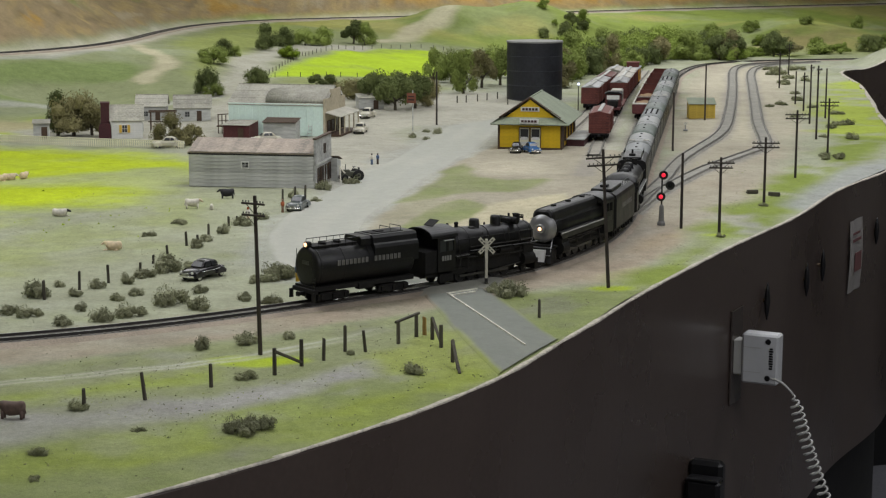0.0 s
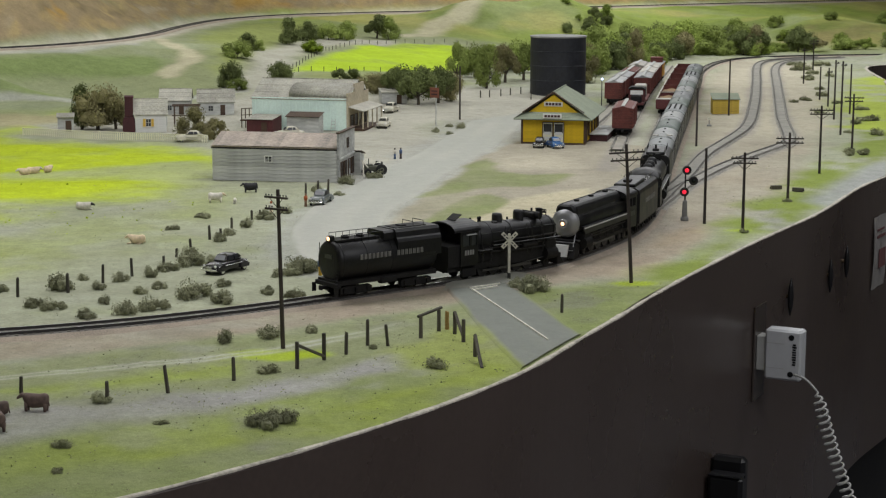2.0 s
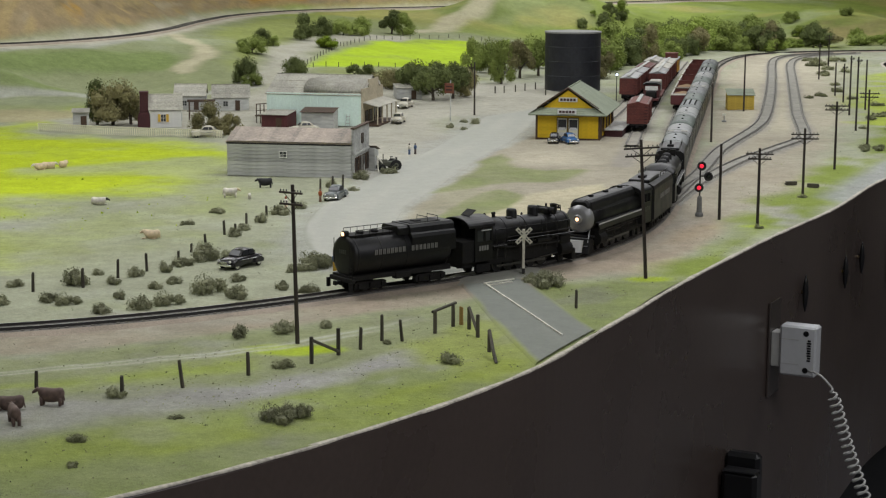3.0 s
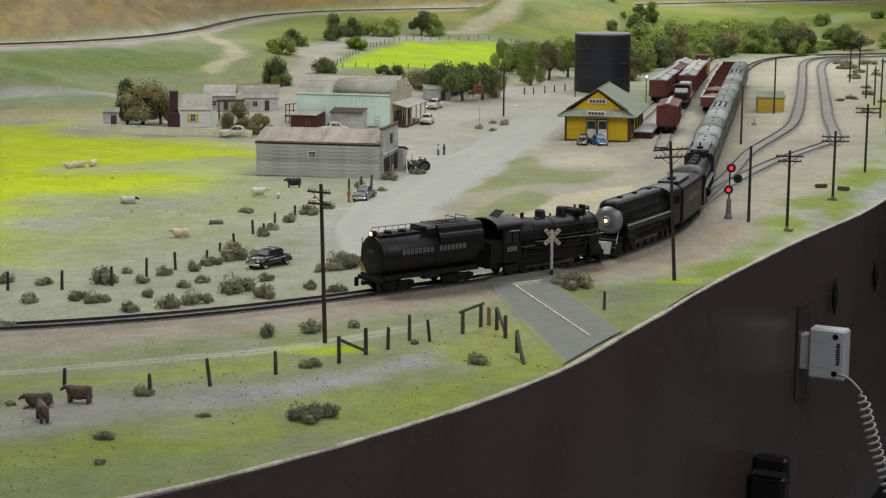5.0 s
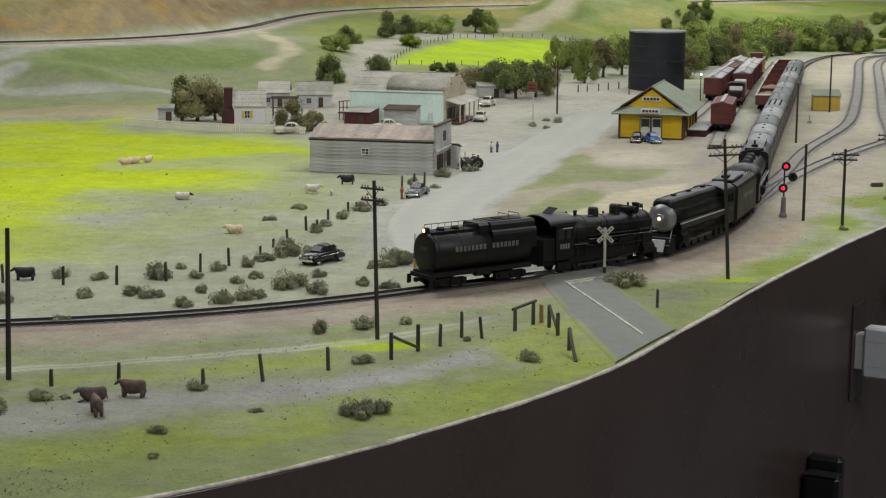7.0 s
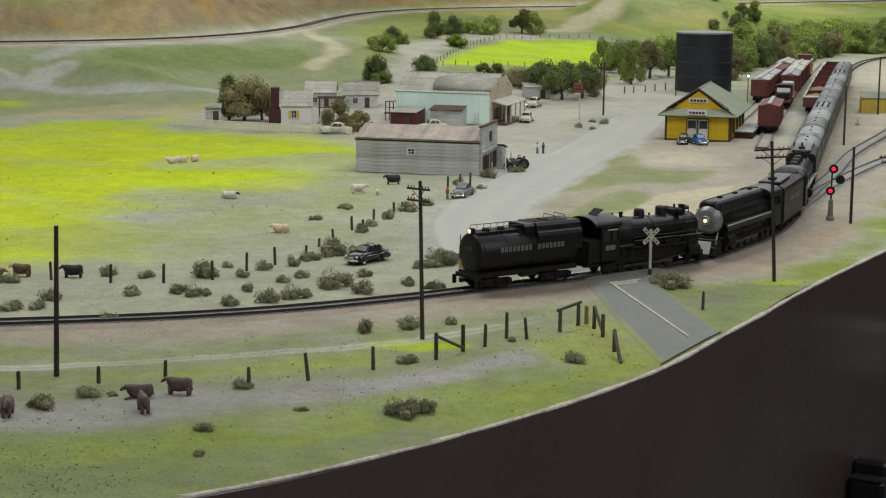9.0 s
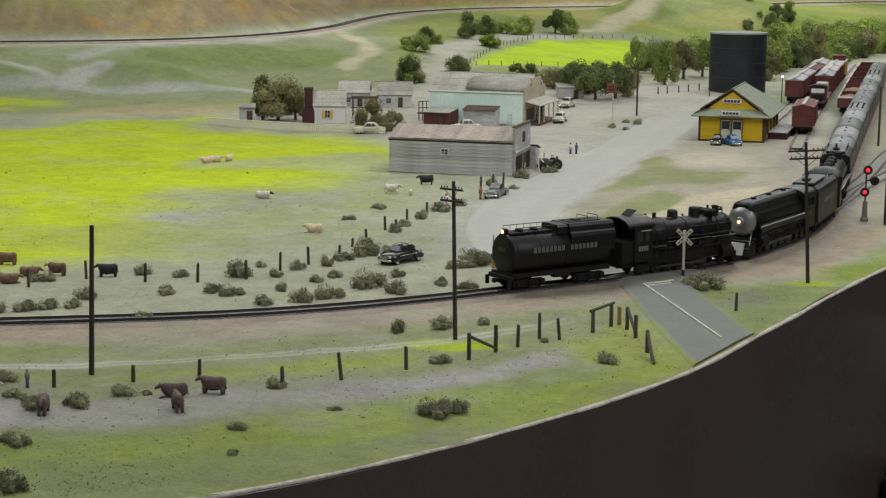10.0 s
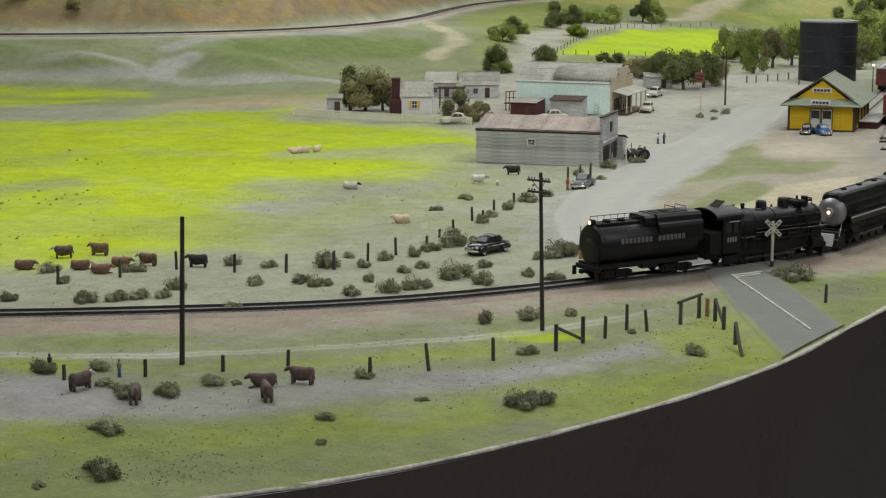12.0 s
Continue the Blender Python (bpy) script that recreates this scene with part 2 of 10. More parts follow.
SIDE_B = Track([(0.19, 1.955), (0.224, 2.06), (0.277, 2.238), (0.310, 2.332), (0.352, 2.444), (0.384, 2.522), (0.428, 2.612), (0.462, 2.684), (0.497, 2.755), (0.524, 2.826), (0.542, 2.92), (0.560, 3.05), (0.584, 3.22), (0.623, 3.46), (0.680, 3.808), (0.750, 4.236), (0.800, 4.54), (0.842, 4.748), (0.878, 4.868), (0.94, 4.99), (1.1, 5.13)])
YARD_A = Track([(0.20, 2.45), (0.225, 2.62), (0.262, 2.90), (0.31, 3.23), (0.375, 3.68), (0.455, 4.17), (0.545, 4.70)])
YARD_B = Track([(0.262, 2.36), (0.30, 2.75), (0.372, 3.25), (0.437, 3.68), (0.515, 4.17), (0.59, 4.6)])
YARD_C = Track([(0.20, 2.95), (0.255, 3.25), (0.312, 3.58), (0.36, 3.84), (0.42, 4.17), (0.50, 4.6)])
HILL = Track([(-4.5, 3.1), (-2.6, 3.34), (-1.533, 3.505), (-1.2, 3.624), (-0.99, 3.80), (-0.86, 4.06), (-0.805, 4.4), (-0.795, 4.9), (-0.753, 5.397), (-0.62, 5.775), (-0.431, 5.99), (0.033, 6.357), (0.47, 6.763), (1.518, 7.667), (2.6, 8.5)])
HILL_Z = 0.09
EDGE = np.array([(-0.95, 0.70), (-0.45, 0.805), (-0.29, 0.877), (-0.243, 0.907), (-0.187, 0.952), (-0.13, 1.012), (-0.066, 1.09), (-0.031, 1.136), (0.007, 1.194), (0.041, 1.252), (0.092, 1.371), (0.132, 1.461), (0.16, 1.531), (0.232, 1.688), (0.316, 1.861), (0.414, 2.049), (0.525, 2.305), (0.647, 2.526), (0.70, 2.64), (0.82, 2.9), (1.1, 3.3), (2.1, 4.3)])
BAY = [(0.68, 2.45), (0.71, 2.70), (0.78, 2.98), (0.87, 3.5), (0.904, 3.66), (0.947, 3.89), (1.01, 4.24), (1.035, 4.46), (1.06, 4.66), (1.093, 4.75), (1.18, 4.83), (1.6, 4.95), (3.2, 5.3), (3.2, 2.0)]
HUB = 0.35             # the grid of the ground fans out from (0, -HUB)


def edge_y(a):
    """Where the fan line a crosses the table's edge."""
    u = np.linspace(0, len(EDGE) - 1, 900)
    x, y = np.interp(u, np.arange(len(EDGE)), EDGE[:, 0]), np.interp(u, np.arange(len(EDGE)), EDGE[:, 1])
    k = np.ones(31) / 31
    pad = lambda v: np.concatenate([np.full(15, v[0]), v, np.full(15, v[-1])])
    x, y = np.convolve(pad(x), k, "valid"), np.convolve(pad(y), k, "valid")
    return np.interp(a, x / (y + HUB), y)


ROAD_L = [(0.041, 1.253), (0.013, 1.39), (-0.012, 1.53), (-0.03, 1.60), (-0.07, 1.625), (-0.125, 1.65), (-0.165, 1.72), (-0.191, 1.855), (-0.189, 2.041), (-0.139, 2.325), (-0.072, 2.659), (0.007, 3.154)]
ROAD_R = [(0.094, 1.376), (0.069, 1.48), (0.045, 1.58), (0.025, 1.635), (-0.015, 1.672), (-0.055, 1.725), (-0.087, 1.856), (-0.093, 1.976), (-0.06, 2.188), (0.014, 2.586), (0.06, 2.80), (0.12, 3.3)]


def rise(x, y):
    """Height of the ground."""
    d = away(x, y, HILL.xy[::10])               # positive beyond the hill line
    floor = 0.012 * ramp(y, 3.0, 3.7) * (1 - ramp(x, -0.2, 0.3)) + 0.028 * ramp(y, 3.9, 5.4) * (1 - ramp(x, -0.1, 0.35))
    mound = np.clip(fuzz(x, y, 0.42, 5, 3) + 0.15, 0, 1) * 0.018 * ramp(y, 3.2, 3.5) * (1 - ramp(x, -0.62, -0.4)) * ramp(-d, 0.06, 0.2)
    for mx, my, wx, wy, h in ((-1.29, 3.36, 0.10, 0.045, 0.024), (-0.97, 3.46, 0.14, 0.05, 0.026), (-1.52, 3.38, 0.13, 0.05, 0.02), (-1.78, 3.33, 0.14, 0.05, 0.024), (-1.05, 3.62, 0.10, 0.05, 0.012)):
        mound += h * np.exp(-((x - mx) / wx) ** 2 - ((y - my) / wy) ** 2)
    mound += 0.085 * np.exp(-((x - 0.33) / 0.22) ** 2 - ((y - 6.1) / 0.32) ** 2)
    mound += 0.055 * np.exp(-((x - 0.02) / 0.15) ** 2 - ((y - 5.95) / 0.2) ** 2)
    mound += 0.09 * np.exp(-((x - 1.22) / 0.30) ** 2 - ((y - 6.25) / 0.4) ** 2)
    mound += 0.055 * np.exp(-((x - 1.9) / 0.5) ** 2 - ((y - 5.9) / 0.3) ** 2)
    width = 0.34 + 0.5 * ramp(x, -0.9, -0.3)
    shelf = ramp(-d, width, 0.035)
    z = floor * (1 - shelf) + HILL_Z * shelf + mound * ramp(-d, 0.05, 0.2)
    back = np.clip(d - 0.04, 0, 9)
    gully = 1 + 0.5 * fuzz(x, y, 0.4, 8, 4)
    z = np.where(d > 0, HILL_Z + np.minimum(0.62 * back * gully, 0.10 + 0.18 * back), z)
    z = z + (0.0022 + 0.0035 * ramp(y, 3.4, 5)) * fuzz(x, y, 0.13, 2) * ramp(np.abs(d), 0.03, 0.09)
    z = z + 0.062 * ramp(x, 1.16, 1.32) * ramp(y, 4.35, 4.64) * ramp(y, 5.24, 5.05)
    for tr in (MAIN, SIDE_A, SIDE_B, YARD_A, YARD_B, YARD_C):
        near = 1 - ramp(np.abs(away(x, y, tr.xy[::8])), 0.016, 0.032)
        z = z * (1 - near)
    rd = inside(x, y, ROAD_L + ROAD_R[::-1])
    z = z * (1 - ramp(rd, -0.012, 0.0))
    flat = ramp(y, 3.1, 2.4) * 0.4
    return z * (1 - flat * ramp(np.abs(z), 0, 0.004))


def cover(x, y, z):
    """Colours of the ground cover: dirt, dyed sawdust grass, sand, ballast, rock."""
    dirt, dull, lush = np.array((0.330, 0.342, 0.245)), np.array((0.225, 0.265, 0.098)), np.array((0.425, 0.515, 0.022))
    sand, tan, pink = np.array((0.44, 0.405, 0.31)), np.array((0.345, 0.315, 0.245)), np.array((0.315, 0.262, 0.20))
    rock, ochre, grey = np.array((0.235, 0.182, 0.105)), np.array((0.34, 0.205, 0.045)), np.array((0.415, 0.40, 0.335))
    ash, moss, spring = np.array((0.335, 0.335, 0.305)), np.array((0.155, 0.205, 0.068)), np.array((0.295, 0.365, 0.055))
    w = 0.03 * fuzz(x, y, 0.12, 3)
    ws = 0.012 * fuzz(x, y, 0.05, 9, 3)
    w2 = fuzz(x, y, 0.06, 4, 3)
    w3 = fuzz(x, y, 0.30, 6, 5)
    c = np.broadcast_to(dirt, (*x.shape, 3)).copy()

    def lay(colour, k):
        nonlocal c
        k = np.clip(k, 0, 1)[..., None]
        c = c * (1 - k) + colour * k

    def area(poly, soft=0.05, wob=1.0):
        return ramp(inside(x, y, poly) + wob * (w + ws), -soft, soft)

    def path(pts, r, soft, wob=0.5):
        return 1 - ramp(np.abs(away(x, y, pts) + wob * w), r, r + soft)
    md = away(x, y, MAIN.xy[::6])              # positive beyond the main line
    lay(dull, ramp(w2 * 0.6 + w3 * 0.9, 0.0, 0.9) * 0.5)
    lay(ash, ramp(fuzz(x, y, 0.2, 41), 0.1, 0.9) * 0.5)
    # town: grey dust
    lay(grey, area([(-0.10, 1.72), (-0.17, 1.9), (-0.165, 2.1), (-0.17, 2.25), (-0.27, 2.42), (-0.36, 2.52), (-0.40, 2.85), (-0.75, 2.9), (-0.75, 3.4), (0.1, 3.9), (0.35, 3.3), (0.25, 2.6), (0.2, 2.2), (0.1, 1.9)], 0.05))
    lay(dirt, area([(-0.07, 2.86), (0.0, 2.85), (0.01, 3.02), (0.03, 3.15), (-0.05, 3.15), (-0.08, 3.0)], 0.03) * 0.6)
    rd = inside(x, y, ROAD_L[3:] + ROAD_R[3:][::-1])
    lay(np.array((0.365, 0.37, 0.335)), ramp(rd + 0.6 * w + ws, -0.045, 0.0) * 0.7)
    # sandy ground between road and station, and beyond
    lay(tan, area([(-0.085, 1.80), (-0.02, 1.64), (0.05, 1.66), (0.13, 1.80), (0.20, 2.1), (0.28, 2.75), (0.20, 2.85), (0.09, 2.85), (0.02, 2.58), (-0.03, 2.30), (-0.085, 1.98)], 0.008, 0.3))
    lay(np.array((0.46, 0.415, 0.29)), area([(-0.084, 1.794), (-0.051, 1.857), (-0.015, 1.956), (0.032, 2.066), (0.061, 2.164), (0.13, 2.243), (0.168, 2.272), (0.161, 2.165), (0.095, 1.978), (0.06, 1.896), (0.01, 1.785), (-0.005, 1.717), (-0.021, 1.655), (-0.052, 1.691), (-0.074, 1.767)], 0.008, 0.30) * 0.92)
    lay(np.array((0.50, 0.44, 0.27)), (1 - ramp(np.abs(away(x, y, [(-0.078, 1.775), (-0.055, 1.70), (-0.022, 1.658)]) + 0.2 * w), 0.003, 0.010)) * 0.6)
    lay(np.array((0.44, 0.40, 0.31)), area([(0.027, 2.586), (0.075, 2.661), (0.149, 2.588), (0.151, 2.484), (0.085, 2.438), (0.046, 2.483)], 0.03, 0.8) * 0.8)
    green = np.array((0.215, 0.250, 0.100))
    lay(green, area([(-0.087, 1.856), (-0.053, 1.955), (-0.016, 2.089), (0.026, 2.189), (0.054, 2.154), (0.031, 2.043), (-0.015, 1.956), (-0.051, 1.864), (-0.080, 1.819)], 0.006, 0.30) * (0.82 + 0.15 * w2))
    lay(green, area([(-0.059, 2.162), (-0.032, 2.297), (0.005, 2.482), (0.031, 2.572), (0.038, 2.482), (0.053, 2.418), (0.091, 2.387), (0.139, 2.401), (0.118, 2.299), (0.087, 2.27), (0.05, 2.27), (0.012, 2.242), (-0.031, 2.188)], 0.009, 0.40) * (0.78 + 0.2 * w2))
    lay(np.array((0.30, 0.29, 0.19)), area([(-0.058, 2.113), (-0.017, 2.188), (-0.002, 2.153), (-0.054, 1.977), (-0.084, 1.926)], 0.02, 0.5) * 0.5)
    lay(tan, area([(0.03, 1.63), (0.14, 1.62), (0.24, 1.80), (0.36, 2.1), (0.5, 2.5), (0.66, 3.2), (0.9, 4.9), (0.75, 5.0), (0.45, 3.4), (0.3, 2.4), (0.2, 1.95)], 0.04))
    lay(np.array((0.38, 0.33, 0.25)), ramp(fuzz(x, y, 0.16, 42), 0.1, 0.8) * area([(0.05, 1.62), (0.14, 1.62), (0.36, 2.1), (0.5, 2.5), (0.55, 2.8), (0.3, 2.4), (0.2, 1.95)], 0.04) * 0.6)
    lay(sand, area([(0.42, 2.9), (0.6, 2.9), (0.72, 3.5), (1.0, 4.9), (0.8, 5.0), (0.55, 4.0)], 0.06) * 0.75)
    lay(np.array((0.36, 0.355, 0.31)), area([(0.098, 1.687), (0.15, 1.769), (0.196, 1.878), (0.234, 2.002), (0.240, 1.938), (0.186, 1.787), (0.144, 1.703)], 0.014, 0.4) * 0.7)
    lay(np.array((0.42, 0.345, 0.245)), area([(0.118, 1.656), (0.148, 1.687), (0.208, 1.822), (0.265, 1.939), (0.27, 1.86), (0.231, 1.77), (0.184, 1.657), (0.149, 1.627)], 0.018, 0.5) * 0.65)
    lay(np.array((0.37, 0.28, 0.15)), area([(0.179, 1.769), (0.248, 1.852), (0.256, 1.918), (0.214, 1.879)], 0.02, 0.5) * 0.55)
    # grass along the edge
    lay(np.array((0.215, 0.268, 0.060)), area([(0.055, 1.56), (0.10, 1.55), (0.16, 1.60), (0.24, 1.83), (0.264, 1.86), (0.348, 2.156), (0.416, 2.20), (0.437, 2.34), (0.508, 2.56), (0.584, 2.66), (0.70, 3.1), (0.75, 3.3), (0.9, 3.6), (0.8, 3.0), (0.55, 2.44), (0.44, 2.13), (0.3, 1.8), (0.15, 1.45), (0.09, 1.38)], 0.025, 0.8) * ramp(w2 + 0.9, 0, 0.9))
    lay(np.array((0.35, 0.42, 0.07)), area([(0.68, 3.1), (0.74, 3.5), (0.95, 4.3), (1.2, 4.6), (1.4, 4.2), (0.95, 3.3), (0.80, 2.95)], 0.04) * ramp(w2 + 0.5 * w3, -0.9, 0.3) * 0.95)
    lay(np.array((0.33, 0.34, 0.33)), area([(0.43, 2.16), (0.487, 2.30), (0.60, 2.55), (0.68, 2.66), (0.72, 2.60), (0.60, 2.32), (0.45, 2.06)], 0.02, 0.5) * 0.85)
    # foreground pasture
    fore = ramp(-md, 0.05, 0.10) * ramp(y, 1.64, 1.54)
    deep = y - edge_y(x / (y + HUB))
    near = ramp(deep + w, 0.24, 0.07)
    blotch = ramp(fuzz(x, y, 0.11, 43, 5), -0.5, 0.6)
    lay(np.array((0.25, 0.275, 0.135)), fore * 0.75)
    lay(dull, fore * (0.25 + 0.65 * near) * (0.45 + 0.55 * blotch))
    lay(dull, fore * area([(-0.9, 1.20), (-0.528, 1.245), (-0.379, 1.262), (-0.371, 1.24), (-0.452, 1.212), (-0.9, 1.17)], 0.012, 0.5) * 0.8)
    lay(np.array((0.27, 0.325, 0.07)), fore * area([(-0.9, 1.15), (-0.515, 1.155), (-0.462, 1.16), (-0.381, 1.148), (-0.314, 1.198), (-0.225, 1.242), (-0.18, 1.288), (-0.165, 1.24), (-0.215, 1.20), (-0.265, 1.158), (-0.31, 1.165), (-0.423, 1.128), (-0.9, 1.11)], 0.016, 0.5) * 0.85)
    lay(ash, fore * area([(-0.8, 1.10), (-0.476, 1.10), (-0.454, 1.112), (-0.367, 1.088), (-0.298, 1.082), (-0.259, 1.134), (-0.206, 1.178), (-0.162, 1.20), (-0.123, 1.236), (-0.104, 1.212), (-0.155, 1.144), (-0.217, 1.118), (-0.235, 1.094), (-0.29, 1.046), (-0.353, 1.006), (-0.438, 1.03), (-0.8, 1.02)], 0.02, 0.7) * (0.55 + 0.45 * ramp(w2 + w3, -0.7, 0.5)))
    bright = area([(-0.7, 0.97), (-0.44, 0.978), (-0.347, 0.992), (-0.282, 1.02), (-0.243, 1.062), (-0.184, 1.098), (-0.134, 1.155), (-0.108, 1.196), (-0.066, 1.184), (-0.083, 1.150), (-0.11, 1.108), (-0.168, 1.046), (-0.23, 1.006), (-0.295, 0.978), (-0.353, 0.938), (-0.408, 0.902), (-0.7, 0.85)], 0.02, 0.8)
    lay(spring, fore * bright * (0.12 + 0.38 * ramp(fuzz(x, y, 0.09, 44, 5), -0.3, 0.7)))
    lay(np.array((0.20, 0.24, 0.10)), fore * near * ramp(fuzz(x, y, 0.14, 45, 5), 0.1, 0.8) * 0.5)
    lay(np.array((0.30, 0.345, 0.07)), fore * area([(-0.06, 1.30), (-0.01, 1.38), (0.03, 1.28), (0.03, 1.22), (-0.02, 1.26)], 0.02) * 0.6)
    lay(np.array((0.235, 0.235, 0.185)), fore * ramp(fuzz(x, y, 0.055, 48, 5), 0.15, 0.8) * 0.55)
    dust = np.array((0.335, 0.325, 0.305))
    lay(dust, fore * area([(-0.62, 1.10), (-0.486, 1.085), (-0.367, 1.09), (-0.297, 1.138), (-0.261, 1.146), (-0.21, 1.184), (-0.162, 1.209), (-0.129, 1.243), (-0.094, 1.27), (-0.062, 1.298), (-0.059, 1.252), (-0.09, 1.209), (-0.137, 1.162), (-0.17, 1.124), (-0.215, 1.103), (-0.253, 1.096), (-0.298, 1.046), (-0.346, 1.018), (-0.62, 1.015)], 0.014, 0.7) * (0.55 + 0.45 * ramp(w2, -0.6, 0.5)))
    lay(dust, fore * ramp(fuzz(x, y, 0.075, 49, 5), 0.25, 0.8) * 0.4)
    lay(np.array((0.27, 0.33, 0.05)), fore * area([(-0.6, 0.99), (-0.446, 0.99), (-0.381, 1.012), (-0.31, 1.024), (-0.245, 1.062), (-0.193, 1.083), (-0.174, 1.076), (-0.112, 1.104), (-0.065, 1.193), (-0.033, 1.21), (0.028, 1.262), (0.032, 1.244), (-0.031, 1.14), (-0.08, 1.077), (-0.135, 1.051), (-0.184, 1.02), (-0.231, 0.999), (-0.286, 0.966), (-0.356, 0.943), (-0.6, 0.94)], 0.016, 0.7) * (0.30 + 0.45 * ramp(w2 + w3, -0.5, 0.6)))
    # Foreground colours darkened a little to offset the strong lamp light there.
    c = c * (1 - 0.05 * fore[..., None])
    # bright meadow
    field = area([(-2.5, 2.62), (-1.193, 2.72), (-1.009, 2.76), (-0.911, 2.94), (-0.766, 3.01), (-0.74, 2.82), (-0.62, 2.76), (-0.50, 2.72), (-0.36, 2.60), (-0.37, 2.46), (-0.385, 2.264), (-0.432, 2.14), (-0.55, 2.09), (-0.535, 2.02), (-0.533, 1.85), (-0.50, 1.746), (-0.49, 1.62), (-0.56, 1.54), (-0.66, 1.49), (-0.80, 1.46), (-2.5, 1.44)], 0.06, 1.5)
    lay(lush, field * (0.80 + 0.20 * ramp(w2 + w3, -0.9, 0.1)))
    lay(np.array((0.29, 0.36, 0.06)), field * ramp(fuzz(x, y, 0.22, 46, 5), 0.2, 0.9) * 0.5)
    lay(ash, area([(-0.62, 2.37), (-0.5, 2.43), (-0.40, 2.52), (-0.36, 2.42), (-0.37, 2.29), (-0.5, 2.335), (-0.62, 2.32)], 0.04) * 0.5)
    lay(np.array((0.27, 0.30, 0.15)), area([(-1.4, 1.97), (-0.885, 2.03), (-0.83, 2.09), (-0.78, 2.04), (-0.857, 1.95), (-1.4, 1.9)], 0.03) * 0.7)
    lay(np.array((0.28, 0.32, 0.12)), area([(-0.64, 1.66), (-0.63, 1.78), (-0.56, 1.85), (-0.475, 1.77), (-0.50, 1.62)], 0.04) * 0.45)
    lay(np.array((0.315, 0.345, 0.165)), area([(-0.53, 1.70), (-0.50, 1.92), (-0.374, 1.98), (-0.343, 2.284), (-0.263, 2.288), (-0.29, 1.96), (-0.33, 1.75), (-0.40, 1.6)], 0.05) * (0.35 + 0.5 * ramp(w2 + w3, -0.5, 0.6)))
    # far meadow strips and the farm lane
    lay(dull, area([(-2.5, 2.95), (-1.2, 2.98), (-0.70, 3.14), (-0.66, 3.30), (-1.0, 3.33), (-2.5, 3.3)], 0.04) * 0.7)
    lay(lush * 0.95, area([(-2.5, 3.20), (-1.419, 3.235), (-1.28, 3.28), (-1.113, 3.23), (-1.086, 3.14), (-1.176, 3.02), (-1.277, 2.93), (-2.5, 2.88)], 0.03) * (0.55 + 0.4 * ramp(w2, -0.6, 0.4)))
    lay(dull, area([(-2.5, 3.05), (-1.3, 3.06), (-1.1, 3.10), (-1.1, 3.16), (-2.5, 3.14)], 0.03) * 0.6)
    lay(spring, area([(-0.78, 3.20), (-0.70, 3.22), (-0.66, 3.3), (-0.76, 3.33)], 0.03) * 0.7)
    lay(np.array((0.40, 0.35, 0.21)), area([(-1.008, 2.935), (-1.02, 3.12), (-0.90, 3.20), (-0.759, 3.22), (-0.70, 3.12), (-0.78, 3.06), (-0.908, 2.98)], 0.035) * 0.8)
    lay(np.array((0.235, 0.262, 0.155)), ramp(y + w, 3.24, 3.32) * ramp(y, 3.75, 3.60) * ramp(x, -0.55, -0.68) * 0.8)
    # hills
    d = away(x, y, HILL.xy[::10])
    far = ramp(y + 2 * w, 3.3, 3.45) * ramp(y - 1.7 * np.clip(x + 0.55, 0, 9) + 3 * w, 3.2, 3.45)
    lay(np.array((0.225, 0.248, 0.130)), far * (0.75 + 0.25 * ramp(w3, -0.4, 0.4)))
    lay(np.array((0.275, 0.30, 0.19)), far * ramp(fuzz(x, y, 0.3, 12, 4), 0.05, 0.7) * 0.7)
    for mx, my, a, b in ((-1.29, 3.35, 0.085, 0.03), (-0.95, 3.46, 0.14, 0.04), (-1.52, 3.37, 0.11, 0.035), (-1.78, 3.32, 0.11, 0.04)):
        lay(moss * 1.15, ramp(1 - np.hypot((x - mx) / a, (y - my) / b) + 4 * ws, -0.25, 0.35) * 0.65)
    lay(moss, area([(-1.103, 3.50), (-1.062, 3.60), (-0.871, 3.79), (-0.70, 3.95), (-0.66, 3.86), (-0.66, 3.73), (-0.822, 3.655), (-1.017, 3.46)], 0.035, 0.7) * 0.85)
    lay(np.array((0.27, 0.31, 0.085)), area([(-0.70, 4.5), (-0.58, 4.1), (-0.52, 3.75), (-0.50, 4.3), (-0.48, 4.7), (-0.4, 5.1), (-0.5, 5.6), (-0.68, 5.3)], 0.05) * 0.75)
    lay(ash * 1.1, path([(-1.16, 3.50), (-1.10, 3.60), (-1.0, 3.69), (-0.869, 3.86), (-0.78, 4.1)], 0.008, 0.03) * 0.7)
    lay(ash * 1.15, path([(-1.36, 3.335), (-1.27, 3.375), (-1.21, 3.385), (-1.165, 3.36)], 0.006, 0.02) * 0.7)
    lay(ash * 1.1, path([(-2.6, 3.25), (-1.43, 3.275), (-1.29, 3.305), (-1.129, 3.36), (-0.996, 3.375), (-0.80, 3.44), (-0.60, 3.42), (-0.46, 3.55)], 0.009, 0.018) * 0.7)
    lay(ash * 1.15, path([(-1.136, 3.366), (-1.129, 3.42), (-1.10, 3.45)], 0.014, 0.02) * 0.8)
    # rolling green hills behind the wood
    lay(np.array((0.225, 0.285, 0.062)), ramp(y, 5.2, 5.6) * (0.55 + 0.45 * ramp(w3 + w2 * 0.4, -0.5, 0.3)) * 0.95)
    lay(np.array((0.14, 0.185, 0.045)), ramp(y, 5.3, 5.7) * ramp(fuzz(x, y, 0.33, 17, 4), 0.0, 0.6) * 0.75)
